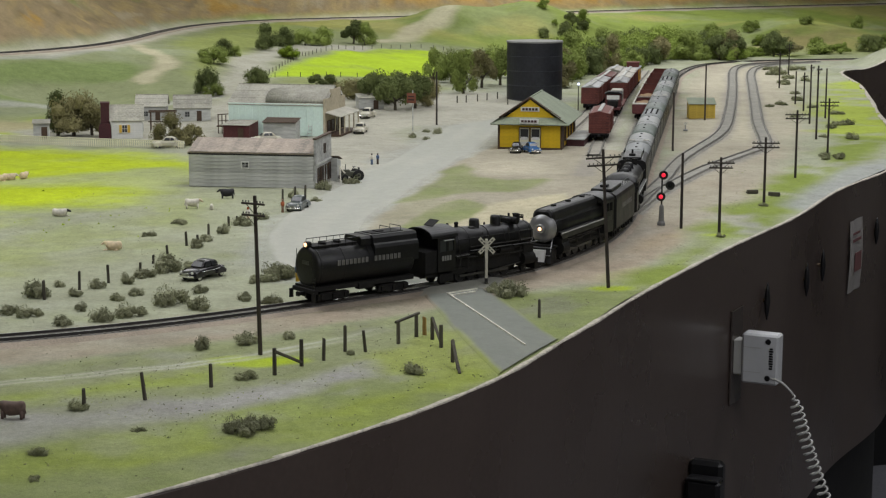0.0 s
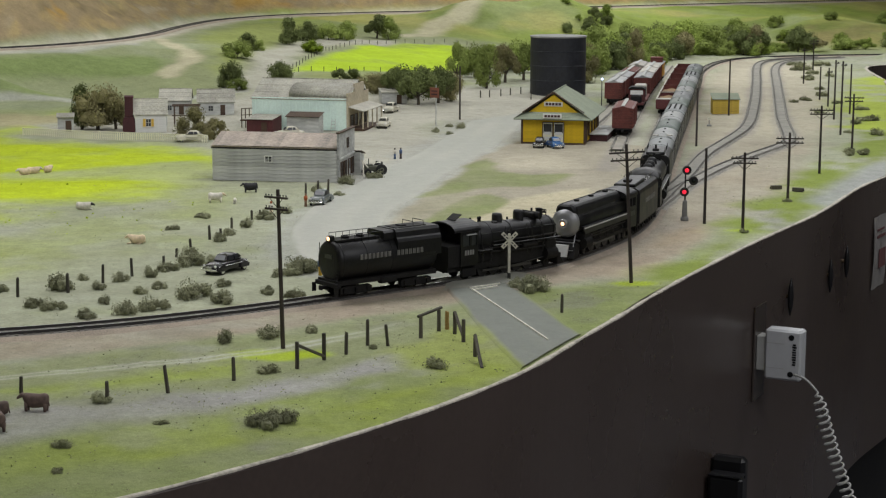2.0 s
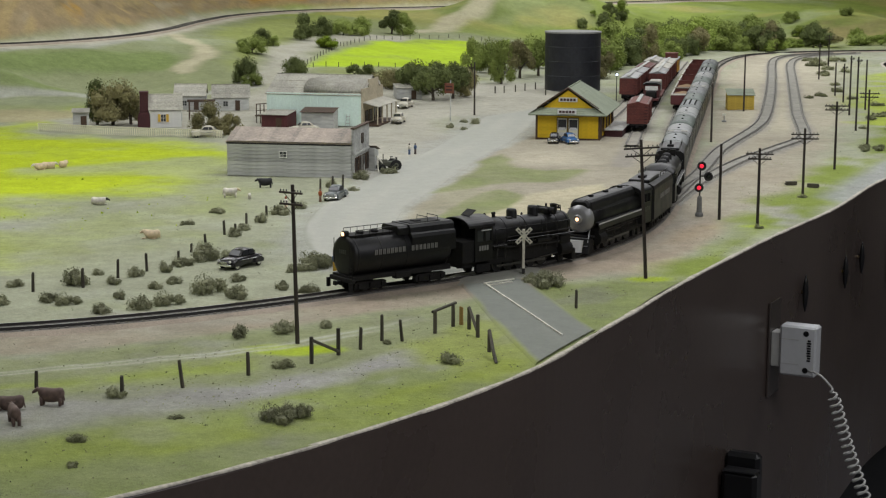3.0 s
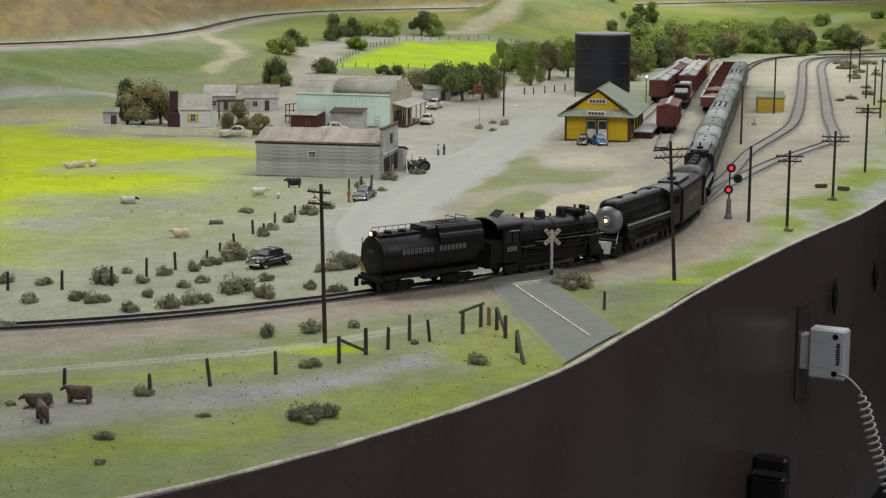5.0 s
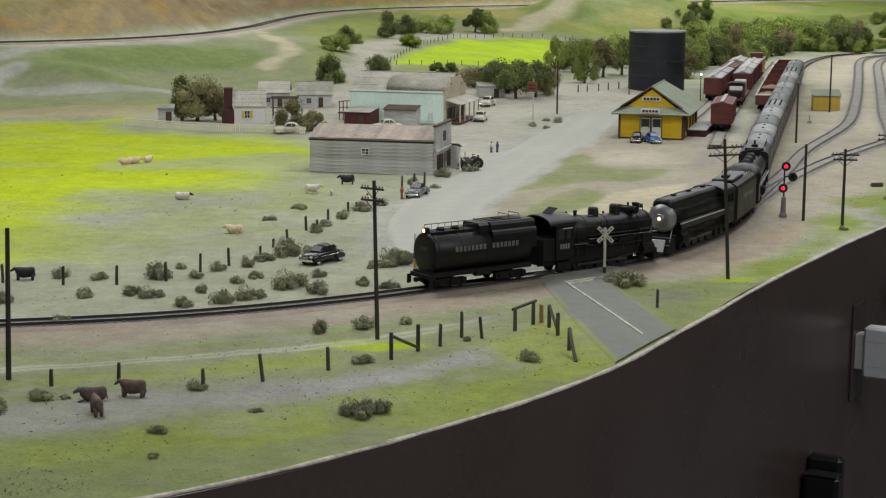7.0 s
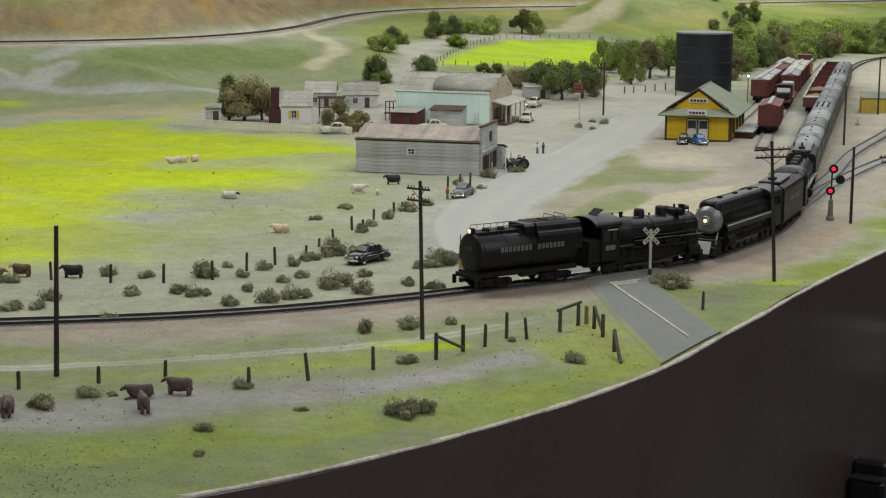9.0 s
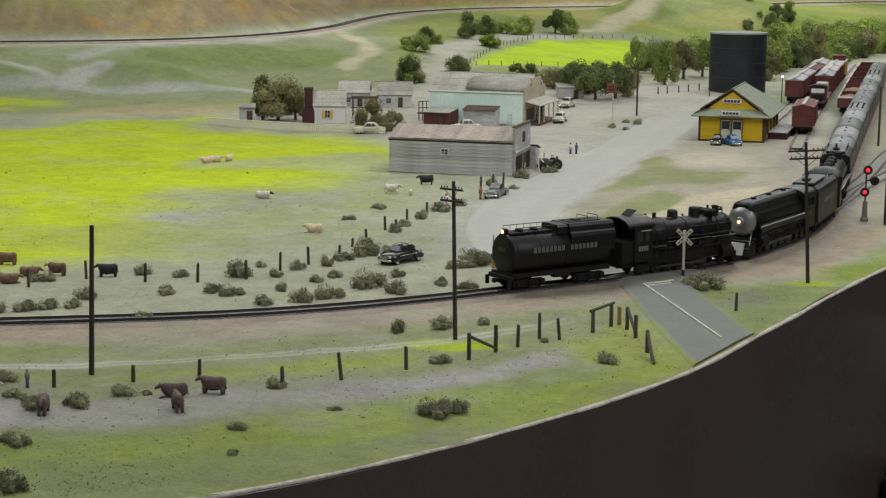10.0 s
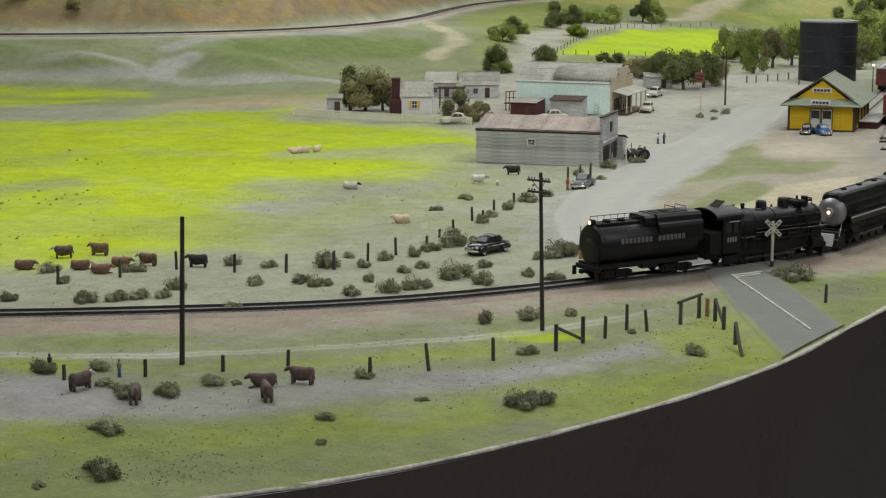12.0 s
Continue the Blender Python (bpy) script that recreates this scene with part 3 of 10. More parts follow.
    lay(np.array((0.38, 0.34, 0.12)), ramp(y, 5.4, 5.8) * ramp(fuzz(x, y, 0.5, 16, 4), 0.2, 0.7) * 0.6)
    lay(np.array((0.25, 0.20, 0.10)), area([(1.05, 5.75), (1.15, 5.95), (1.35, 5.9), (1.3, 5.7)], 0.08, 2) * 0.6)
    lay(grey * 0.95, area([(-0.50, 3.50), (-0.41, 3.6), (-0.37, 3.80), (-0.425, 4.2), (-0.39, 4.5), (-0.30, 4.78), (-0.20, 4.92), (-0.22, 5.02), (-0.36, 4.95), (-0.46, 4.62), (-0.505, 4.25), (-0.49, 3.95)], 0.03, 0.6) * 0.9)
    plot = [(-0.40, 3.87), (-0.24, 4.09), (-0.125, 4.16), (-0.012, 4.30), (-0.018, 5.16), (-0.167, 5.0), (-0.30, 4.73)]
    lay(lush * np.array((0.88, 1, 1)), ramp(inside(x, y, plot) + 0.4 * w, -0.02, 0.03) * 0.95)
    lay(dull, ramp(inside(x, y, plot), 0.0, 0.03) * ramp(fuzz(x, y, 0.2, 47, 4), 0.2, 0.8) * 0.45)
    lay(np.array((0.26, 0.29, 0.11)), area([(-0.38, 3.82), (-0.24, 4.05), (-0.10, 4.12), (0.0, 4.05), (-0.05, 3.75), (-0.25, 3.7)], 0.03) * 0.7)
    lay(np.array((0.46, 0.415, 0.29)), path([(-0.75, 4.32), (-0.68, 4.12), (-0.628, 3.97), (-0.615, 3.87), (-0.632, 3.78), (-0.640, 3.73)], 0.010, 0.030) * 0.8)
    lay(np.array((0.46, 0.42, 0.30)), path([(-0.20, 5.30), (-0.113, 5.46), (-0.09, 5.70), (-0.02, 5.80), (0.02, 6.0)], 0.02, 0.05) * 0.8)
    lay(np.array((0.45, 0.42, 0.34)), (1 - ramp(np.abs(d) + 0.4 * w, 0.03, 0.075)) * 0.95)
    # rocky cut above the upper line
    lay(rock, ramp(d, 0.05, 0.09))
    streak = fuzz(x * 3.0, y * 0.8, 0.16, 14, 4)
    lay(rock * 0.6, ramp(d, 0.06, 0.12) * ramp(streak, 0.2, 0.9) * 0.7)
    lay(np.array((0.34, 0.30, 0.21)), ramp(d, 0.06, 0.12) * ramp(-streak, 0.3, 0.9) * 0.5)
    lay(ochre, ramp(d, 0.06, 0.12) * ramp(w3 + 0.5 * w2 + 0.9 * ramp(x, -1.0, -0.5) - 0.38, 0.05, 0.5) * 0.8)
    lay(np.array((0.33, 0.25, 0.11)), ramp(d, 0.05, 0.08) * ramp(d, 0.24, 0.14) * ramp(fuzz(x * 2.0, y * 0.7, 0.05, 39, 4), -0.2, 0.7) * 0.6)
    lay(np.array((0.19, 0.225, 0.07)), ramp(d, 0.10, 0.2) * ramp(fuzz(x, y, 0.3, 15, 4), 0.2, 0.6) * 0.75)
    lay(np.array((0.20, 0.24, 0.07)), ramp(d, 0.10, 0.22) * ramp(x, -1.05, -1.35) * 0.7)
    lay(np.array((0.32, 0.31, 0.10)), ramp(d, 0.22, 0.45) * ramp(w3, -0.2, 0.5) * 0.8)
    # fresh weeds round the poles
    for wx, wy, r in ((-0.145, 1.298, 0.03), (0.157, 1.595, 0.022), (0.305, 1.915, 0.022), (-0.12, 1.305, 0.02)):
        lay(np.array((0.36, 0.46, 0.02)), ramp(r - np.hypot(x - wx, 1.6 * (y - wy)) + 0.5 * w, -0.006, 0.012) * 0.8)
    # lane, ballast, shoulders
    lane = np.abs(away(x, y, [(-1.2, 1.12), (-0.526, 1.171), (-0.403, 1.192), (-0.285, 1.238), (-0.206, 1.279), (-0.144, 1.315), (-0.07, 1.375), (-0.02, 1.45)]) + 0.25 * w)
    lay(np.array((0.47, 0.46, 0.39)), (0.35 * (1 - ramp(lane, 0.004, 0.014)) + 0.6 * (1 - ramp(np.abs(lane - 0.0048), 0.0008, 0.0034))) * (0.8 + 0.3 * w2) * ramp(x, -0.03, -0.12))
    ball = (1 - ramp(np.abs(md + 0.022) + 0.35 * w, 0.036, 0.060)) * ramp(y, 2.2, 1.75)
    lay(pink, ball * (0.75 + 0.25 * w2))
    lay(np.array((0.28, 0.245, 0.205)), (1 - ramp(np.abs(md), 0.012, 0.024)))
    for tr in (SIDE_A, SIDE_B, YARD_A, YARD_B, YARD_C):
        lay(np.array((0.29, 0.27, 0.24)), (1 - ramp(np.abs(away(x, y, tr.xy[::4])) + 0.15 * w, 0.010, 0.026)) * 0.7)
    # uneven dusting of the whole table
    c = c * (1 + 0.085 * fuzz(x, y, 0.055, 71, 3) + 0.06 * fuzz(x, y, 0.2, 72, 3))[..., None]
    return c


def build_ground():
    a = np.concatenate([np.linspace(-0.90, -0.36, 40, endpoint=False), np.linspace(-0.36, 0.24, 340, endpoint=False), np.linspace(0.24, 0.385, 18)])
    v = np.linspace(0, 1, 820)
    y0 = edge_y(a)
    y1 = 9.0
    g = (np.exp(v * 2.35) - 1) / (np.exp(2.35) - 1)
    Y = y0[None, :] - 0.006 + (y1 - y0)[None, :] * g[:, None]
    X = a[None, :] * (Y + HUB)
    Z = rise(X, Y)
    C = cover(X, Y, Z)
    nr, nc = X.shape
    co = np.stack([X, Y, Z], -1).reshape(-1, 3)
    i = np.arange(nr * nc).reshape(nr, nc)
    quads = np.stack([i[:-1, :-1], i[:-1, 1:], i[1:, 1:], i[1:, :-1]], -1).reshape(-1, 4)
    mid = (co[quads[:, 0]] + co[quads[:, 2]]) / 2
    quads = quads[inside(mid[:, 0], mid[:, 1], BAY) < 0]
    me = bpy.data.meshes.new("ground")
    me.from_pydata(co.tolist(), [], quads.tolist())
    me.polygons.foreach_set("use_smooth", [True] * len(me.polygons))
    at = me.attributes.new("cover", "FLOAT_COLOR", "POINT")
    at.data.foreach_set("color", np.concatenate([C.reshape(-1, 3), np.ones((nr * nc, 1))], 1).ravel())
    me.materials.append(M_GROUND)
    return tagged(new("ground", me), "sculpted model railway scenery of grass, dust and hills", "ground", kind="structure")


build_ground()


def zat(x, y):
    return float(rise(np.array([x], float), np.array([y], float))[0])


def tint_mesh(me, colours):
    at = me.attributes.new("cover", "FLOAT_COLOR", "POINT")
    at.data.foreach_set("color", np.concatenate([colours, np.ones((len(colours), 1))], 1).ravel())


def lay_road(left, right, z, asphalt, worn, label, n=150, shoulder=0.16, wob=0.04):
    """A road between two kerbless edges, with dust from the verges drifted over its sides."""
    l, r = Track(left, 0.01), Track(right, 0.01)
    fs = np.array([0, 0.03, 0.06, 0.10, 0.15, 0.2, 0.27, 0.35, 0.43, 0.5, 0.57, 0.65, 0.73, 0.8, 0.85, 0.90, 0.94, 0.97, 1.0])
    P = np.array([l.at(l.length * k / n) for k in range(n + 1)])
    Q = np.array([r.at(r.length * k / n) for k in range(n + 1)])
    X = P[:, 0:1] + (Q - P)[:, 0:1] * fs
    Y = P[:, 1:2] + (Q - P)[:, 1:2] * fs
    edge = np.minimum(fs, 1 - fs)[None, :]
    Z = np.where(edge == 0, -0.0006, z + 0.0006 * np.sin(fs * math.pi)[None, :]) + 0 * X
    C = cover(X, Y, Z)
    g = fuzz(X, Y, 0.06, 61, 3)
    mix = ramp(edge + wob * g, 0.01, shoulder)[..., None]
    body = np.array(asphalt) + (np.array(worn) - np.array(asphalt)) * ramp(fuzz(X, Y, 0.22, 62, 3) + 0.5 * np.cos(fs * math.tau * 2)[None, :], -0.5, 1.1)[..., None]
    C = C * (1 - mix) + body * mix
    i = np.arange(X.size).reshape(X.shape)
    quads = np.stack([i[:-1, :-1], i[:-1, 1:], i[1:, 1:], i[1:, :-1]], -1).reshape(-1, 4)
    me = bpy.data.meshes.new("road")
    me.from_pydata(np.stack([X, Y, Z], -1).reshape(-1, 3).tolist(), [], quads.tolist())
    me.polygons.foreach_set("use_smooth", [True] * len(me.polygons))
    tint_mesh(me, C.reshape(-1, 3))
    me.materials.append(M_ROADTOP)
    tagged(new("road", me), label, "road", kind="structure")


lay_road(ROAD_L[:5], ROAD_R[:5], 0.0014, (0.205, 0.215, 0.190), (0.250, 0.255, 0.222), "worn grey asphalt road crossing the railway line", 70, 0.09, 0.03)
lay_road(ROAD_L[3:], ROAD_R[3:], 0.0012, (0.375, 0.378, 0.336), (0.410, 0.407, 0.360), "dusty pale road curving into the little town", 170, 0.07, 0.03)


def paint(name, pts, width, z=0.0030):
    bm = B()
    for (x0, y0), (x1, y1) in zip(pts, pts[1:]):
        d = Vector((x1 - x0, y1 - y0, 0))
        m = Matrix.Translation((x0, y0, z)) @ Matrix.Rotation(math.atan2(d.y, d.x), 4, "Z")
        box(bm, 0, -width / 2, -0.001, d.length, width / 2, 0.0002, m)
    return tagged(part(name, bm, M_LINE), "faded cream line painted on the asphalt road", "road marking", kind="structure")


paint("road_line", [(0.0655, 1.346), (0.048, 1.408), (0.028, 1.478), (0.006, 1.554)], 0.0012)
paint("stop_line", [(0.004, 1.557), (0.032, 1.58)], 0.0015)
paint("stop_line", [(0.008, 1.549), (0.030, 1.567)], 0.0013)
paint("centre_line", [(-0.062, 1.668), (-0.118, 1.76)], 0.0016)


# ---- fascia: brown board along the table's edge, 0.38 m high ----
def build_fascia():
    line = Track([tuple(p) for p in EDGE[:18]] + BAY[1:13], 0.016)
    pts = line.xy
    t = np.gradient(pts, axis=0)
    t /= np.linalg.norm(t, axis=1)[:, None]
    nrm = np.stack([t[:, 1], -t[:, 0]], 1)
    inner = pts - nrm * 0.004
    top = np.where(pts[:, 1] > 4.55, rise(inner[:, 0], inner[:, 1]), 0.0)
    k7 = np.ones(7) / 7
    top[3:-3] = np.convolve(top, k7, "valid")

    def strip(name, section, material, label, cat, smooth=False):
        bm, rows = B(), []
        for k, ((px, py), (nx, ny), h) in enumerate(zip(pts, nrm, top)):
            rows.append([bm.verts.new((px + nx * o, py + ny * o, z if z < -0.25 else z + h)) for o, z in section(k)])
        for p, q in zip(rows, rows[1:]):
            for i in range(len(p) - 1):
                bm.faces.new((p[i], q[i], q[i + 1], p[i + 1]))
        tagged(part(name, bm, material, smooth=smooth), label, cat, kind="structure")
    strip("fascia", lambda k: ((0.0005, -0.0005), (0.0045, -0.0005), (0.0055, -0.002), (0.0055, -0.385), (0.0005, -0.385)), M_FASCIA, "dark brown painted hardboard fascia along the layout", "fascia")

    def rim(k):
        j = 0.0009 * math.sin(k * 1.7) + 0.0007 * math.sin(k * 0.63)
        far = 0.005 if pts[k][1] > 2.6 else 0.0
        return ((0.0020 - far + 0.8 * j, 0.0003), (0.0044, 0.0006 + 0.3 * j), (0.0057, 0.0002), (0.0059, -0.0008 + 0.3 * j))
    strip("table_edge", rim, M_LIP, "rough pale plaster rim of the scenery", "trim", True)
    strip("skirt", lambda k: ((-0.02, -0.30), (-0.02, -1.15)), M_BLACK, "black cloth skirt under the layout", "skirt")


build_fascia()


# ---- the room ----
def slab(name, x0, y0, z0, x1, y1, z1, m, label, cat):
    bm = B()
    box(bm, x0, y0, z0, x1, y1, z1)
    return tagged(part(name, bm, m), label, cat, kind="structure")


slab("floor", -7, -3, -1.25, 5, 10, -1.15, M_FLOOR, "dark grey carpeted club room floor", "floor")
slab("ceiling", -7, -3, 1.42, 5, 10, 1.52, M_CEIL, "plain white club room ceiling", "ceiling")
slab("wall_north", -7, 10, -1.15, 5, 10.1, 1.42, M_WALL, "plain painted club room wall", "wall")
slab("wall_south", -7, -3.1, -1.15, 5, -3, 1.42, M_WALL, "plain painted club room wall", "wall")
slab("wall_west", -7.1, -3, -1.15, -7, 10, 1.42, M_WALL, "plain painted club room wall", "wall")
slab("wall_east", 5, -3, -1.15, 5.1, 10, 1.42, M_WALL, "plain painted club room wall", "wall")


# ---- track ----
def lay_track(name, tr, z, s0, s1, label, ties=True, gauge=0.0165):
    th = thing(name, pose(0, 0, 0), label, "railway track", "", "structure")
    n = max(int((s1 - s0) / 0.012), 2)
    ss = np.linspace(s0, s1, n)
    pts = np.array([tr.at(s) for s in ss])
    t = np.gradient(pts, axis=0)
    t /= np.linalg.norm(t, axis=1)[:, None]
    nr = np.stack([-t[:, 1], t[:, 0]], 1)
    h = np.array([z] * n) if np.isscalar(z) else np.array([z(s) for s in ss])
    dusty = "dust" in label or "siding" in label
    for side in (-1, 1):
        bm, rows = B(), []
        for (px, py), (nx, ny), hz in zip(pts, nr, h):
            o = side * gauge / 2
            rows.append([bm.verts.new((px + nx * (o + w), py + ny * (o + w), hz + zz)) for w, zz in ((-0.0011, 0), (-0.0005, 0.0022), (0.0005, 0.0022), (0.0011, 0))])
        for p, q in zip(rows, rows[1:]):
            for k in range(3):
                f = bm.faces.new((p[k], p[k + 1], q[k + 1], q[k]))
                f.material_index = 1 if k == 1 else 0
        part("rail", bm, [M_DUSTRAIL, M_DUSTRAIL] if dusty else [M_RAIL, M_RAILTOP], th)
    vs, fs = [], []
    m = int((s1 - s0) / 0.0068)
    rnd = random.Random(4)
    for k in range(m):
        s = s0 + (s1 - s0) * (k + 0.5) / m
        p, d = tr.at(s), tr.at(s + 0.004) - tr.at(s - 0.004)
        d /= np.linalg.norm(d)
        q = np.array((-d[1], d[0]))
        hz = (z if np.isscalar(z) else z(s)) + rnd.uniform(-0.0002, 0.0001)
        ln = (0.0106 if dusty else 0.0118) + rnd.uniform(-0.0004, 0.0006)
        b0 = len(vs)
        for uz in (-0.0016, 0.0):
            for ud, uq in ((-1, -1), (1, -1), (1, 1), (-1, 1)):
                w = p + d * ud * 0.0014 + q * uq * ln
                vs.append((w[0], w[1], hz + uz))
        fs += [(b0 + 4, b0 + 5, b0 + 6, b0 + 7), (b0, b0 + 1, b0 + 5, b0 + 4), (b0 + 1, b0 + 2, b0 + 6, b0 + 5), (b0 + 2, b0 + 3, b0 + 7, b0 + 6), (b0 + 3, b0, b0 + 4, b0 + 7)]
    me = bpy.data.meshes.new("ties")
    me.from_pydata(vs, [], fs)
    me.materials.append(M_DUSTTIE if dusty else M_TIE)
    ob = new("ties", me)
    ob.parent = th
    tagged(ob, "dark wooden sleepers", kind="stuff")
    bm, rows = B(), []
    for k, ((px, py), (nx, ny), hz) in enumerate(zip(pts, nr, h)):
        j = 0.0015 * math.sin(k * 1.3) + 0.001 * math.sin(k * 2.9)
        up, wide, shelf = (0.0009, 0.0142, 0.0112) if dusty else (0.0006, 0.021, 0.0135)
        rows.append([bm.verts.new((px + nx * o, py + ny * o, hz + zz + (up if zz > -0.004 else 0))) for o, zz in ((-wide - j, -0.0045), (-shelf, -0.0014), (-0.006, -0.0007), (0.006, -0.0007), (shelf, -0.0014), (wide + j, -0.0045))])
    for p, q in zip(rows, rows[1:]):
        for k in range(5):
            bm.faces.new((p[k], q[k], q[k + 1], p[k + 1])[::-1]).material_index = 1 if k in (0, 4) else 0
    bed = M_SIDEBALLAST if "siding" in label else M_DUSTBALLAST
    part("ballast", bm, [M_BALLAST if "main" in label else bed, bed if dusty else M_SHOULDER], th, "fine stone ballast", smooth=True)
    return th


RAIL_Z = 0.0036
lay_track("railway_track", MAIN, RAIL_Z, 1.08, MAIN.length - 0.6, "main line railway track with dark ties on thin ballast")
lay_track("railway_track", SIDE_A, RAIL_Z - 0.0006, 0.02, SIDE_A.length, "siding track with dark ties in grey ballast")
lay_track("railway_track", SIDE_B, RAIL_Z - 0.0009, 0.06, SIDE_B.length, "siding track with dark ties in grey ballast")
lay_track("railway_track", YARD_A, RAIL_Z - 0.0006, 0.24, YARD_A.length, "yard track half buried in dusty ballast")
lay_track("railway_track", YARD_B, RAIL_Z - 0.0007, 0.5, YARD_B.length, "yard track half buried in dusty ballast")
lay_track("railway_track", YARD_C, RAIL_Z - 0.0008, 0, YARD_C.length, "yard track half buried in dusty ballast")
lay_track("railway_track", HILL, HILL_Z + 0.005, 1.4, HILL.length - 0.3, "upper line on a pale ballast shelf cut into the hillside")


def crossing_panel(o0, o1, z0, z1):
    """Asphalt filling beside or between the rails where the road crosses the main line."""
    bm, rows = B(), []
    s0, s1 = MAIN.near(-0.040, 1.566), MAIN.near(0.060, 1.655)
    mid, half = (s0 + s1) / 2, (s1 - s0) / 2
    for s in np.linspace(s0, s1, 14):
        p, d = MAIN.at(s), MAIN.at(s + 0.004) - MAIN.at(s - 0.004)
        d /= np.linalg.norm(d)
        n = np.array((-d[1], d[0]))
        sink = 0.0055 * float(ramp(np.array(abs(s - mid) / half), 0.5, 1.0))
        rows.append([bm.verts.new((*(p + n * (o0 + (o1 - o0) * f)), z0 + (z1 - z0) * f - sink)) for f in (0.0, 0.5, 1.0)])
    for a, b in zip(rows, rows[1:]):
        for k in range(2):
            bm.faces.new((a[k], b[k], b[k + 1], a[k + 1])[::-1])
    ob = tagged(part("crossing_panel", bm, M_ROADTOP), "dusty asphalt filling at the level crossing", "road", kind="structure")
    u = np.abs(np.repeat(np.linspace(-1, 1, 14), 3))[:, None]
    k = ramp(u + 0.1 * np.sin(np.arange(42) * 2.3)[:, None], 0.55, 1.0)
    tint_mesh(ob.data, np.array((0.255, 0.255, 0.22)) * (1 - k) + np.array((0.32, 0.28, 0.22)) * k)


crossing_panel(-0.0068, 0.0068, RAIL_Z + 0.0016, RAIL_Z + 0.0016)
crossing_panel(0.0093, 0.032, RAIL_Z + 0.0017, 0.0016)
crossing_panel(-0.032, -0.0093, 0.0016, RAIL_Z + 0.0017)


# ---- poles, posts, signals ----
M_XWHITE = mat("dirty_white_boards", (0.58, 0.56, 0.47), 0.85, grain=500, vary=0.25, bump=0.2)
M_BLACKPAINT = mat("black_paint", (0.02, 0.02, 0.02), 0.6, grain=300, vary=0.2)
M_INSUL = mat("dark_glass_insulators", (0.03, 0.035, 0.03), 0.3, grain=300, vary=0.2, bump=0)
M_REDLAMP = mat("glowing_red_lens", (0.4, 0.01, 0.01), 0.3, emit=(1.0, 0.03, 0.07), strength=0.9, bump=0)
M_GREENLAMP = mat("unlit_dark_lens", (0.012, 0.016, 0.016), 0.2, bump=0)
M_SIGGREY = mat("grey_signal_base", (0.22, 0.22, 0.215), 0.7, grain=300, vary=0.2)
M_YELLOWPOST = mat("raw_wood_post", (0.30, 0.19, 0.06), 0.85, grain=500, vary=0.2, bump=0.3)


def tele_pole(x, y, h, arms, rz, lean=(0, 0), r=0.0018, label="dark wooden telegraph pole with two crossarms and insulators"):
    th = thing("telegraph_pole", pose(x, y, zat(x, y) - 0.001, lean[0], lean[1], rz), label, "utility pole", "telegraph poles")
    bm = B()
    rod(bm, (0, 0, 0), (0, 0, h), r, r * 0.78, n=9)
    part("pole", bm, M_WOOD, th)
    for z, w in arms:
        bm = B()
        box(bm, -w / 2, -r - 0.0013, z - 0.0008, w / 2, -r + 0.0002, z + 0.0008, bevel=0.0002)
        arm = part("crossarm", bm, M_WOOD, th)
        for k in range(8):
            if k in (3, 4):
                continue
            px = -w / 2 + w * (k + 0.5) / 8
            bm = B()
            lathe(bm, [(0.0003, z + 0.0008), (0.0003, z + 0.0013), (0.0006, z + 0.0014), (0.0006, z + 0.0021), (0.0003, z + 0.0025)], at=(px, -r - 0.0005, 0), n=6)
            part("insulator", bm, M_INSUL, arm)
        bm = B()
        for s in (-1, 1):
            rod(bm, (s * w * 0.28, -r - 0.0008, z - 0.0006), (0, -r * 0.9, z - 0.0075), 0.0003, n=4)
        part("brace", bm, M_WOOD, arm)
    return th


tele_pole(-0.141, 1.320, 0.1255, ((0.1195, 0.0235), (0.1105, 0.0235)), -36, (0.6, -1.0))
tele_pole(0.155, 1.599, 0.131, ((0.1235, 0.033), (0.1165, 0.031)), 4, (0, -3.2), label="dark telegraph pole leaning a little, two crossarms")
tele_pole(-0.384, 1.164, 0.1085, (), 0, (0, 1.6), 0.0020, "rough dark wooden pole without crossarms beside the lane")
tele_pole(0.309, 1.923, 0.0872, ((0.081, 0.030), (0.0755, 0.026)), -8)
tele_pole(0.402, 2.160, 0.0862, ((0.079, 0.034), (0.0735, 0.034)), -3)
tele_pole(0.493, 2.420, 0.0955, ((0.0895, 0.034), (0.084, 0.033)), -2)
tele_pole(0.599, 2.700, 0.0915, ((0.0855, 0.030), (0.080, 0.028)), -4)
tele_pole(0.631, 2.936, 0.125, ((0.118, 0.014),), 40)
tele_pole(0.678, 3.216, 0.110, ((0.104, 0.012),), 40)
tele_pole(0.733, 3.336, 0.096, (), 0)
tele_pole(0.724, 3.496, 0.078, ((0.07, 0.014),), 30)
tele_pole(0.741, 3.664, 0.070, (), 0)
tele_pole(0.79, 4.10, 0.085, ((0.079, 0.022),), 10)
tele_pole(0.90, 4.55, 0.085, ((0.079, 0.024), (0.073, 0.024)), 10)
PLAIN = "plain dark wooden pole without crossarms"
tele_pole(0.272, 1.964, 0.0875, (), 0, label=PLAIN)
tele_pole(0.366, 2.761, 0.094, (), 0, label=PLAIN)
tele_pole(0.497, 3.300, 0.108, (), 0, label=PLAIN)
tele_pole(-0.011, 3.186, 0.098, (), 0, label=PLAIN)


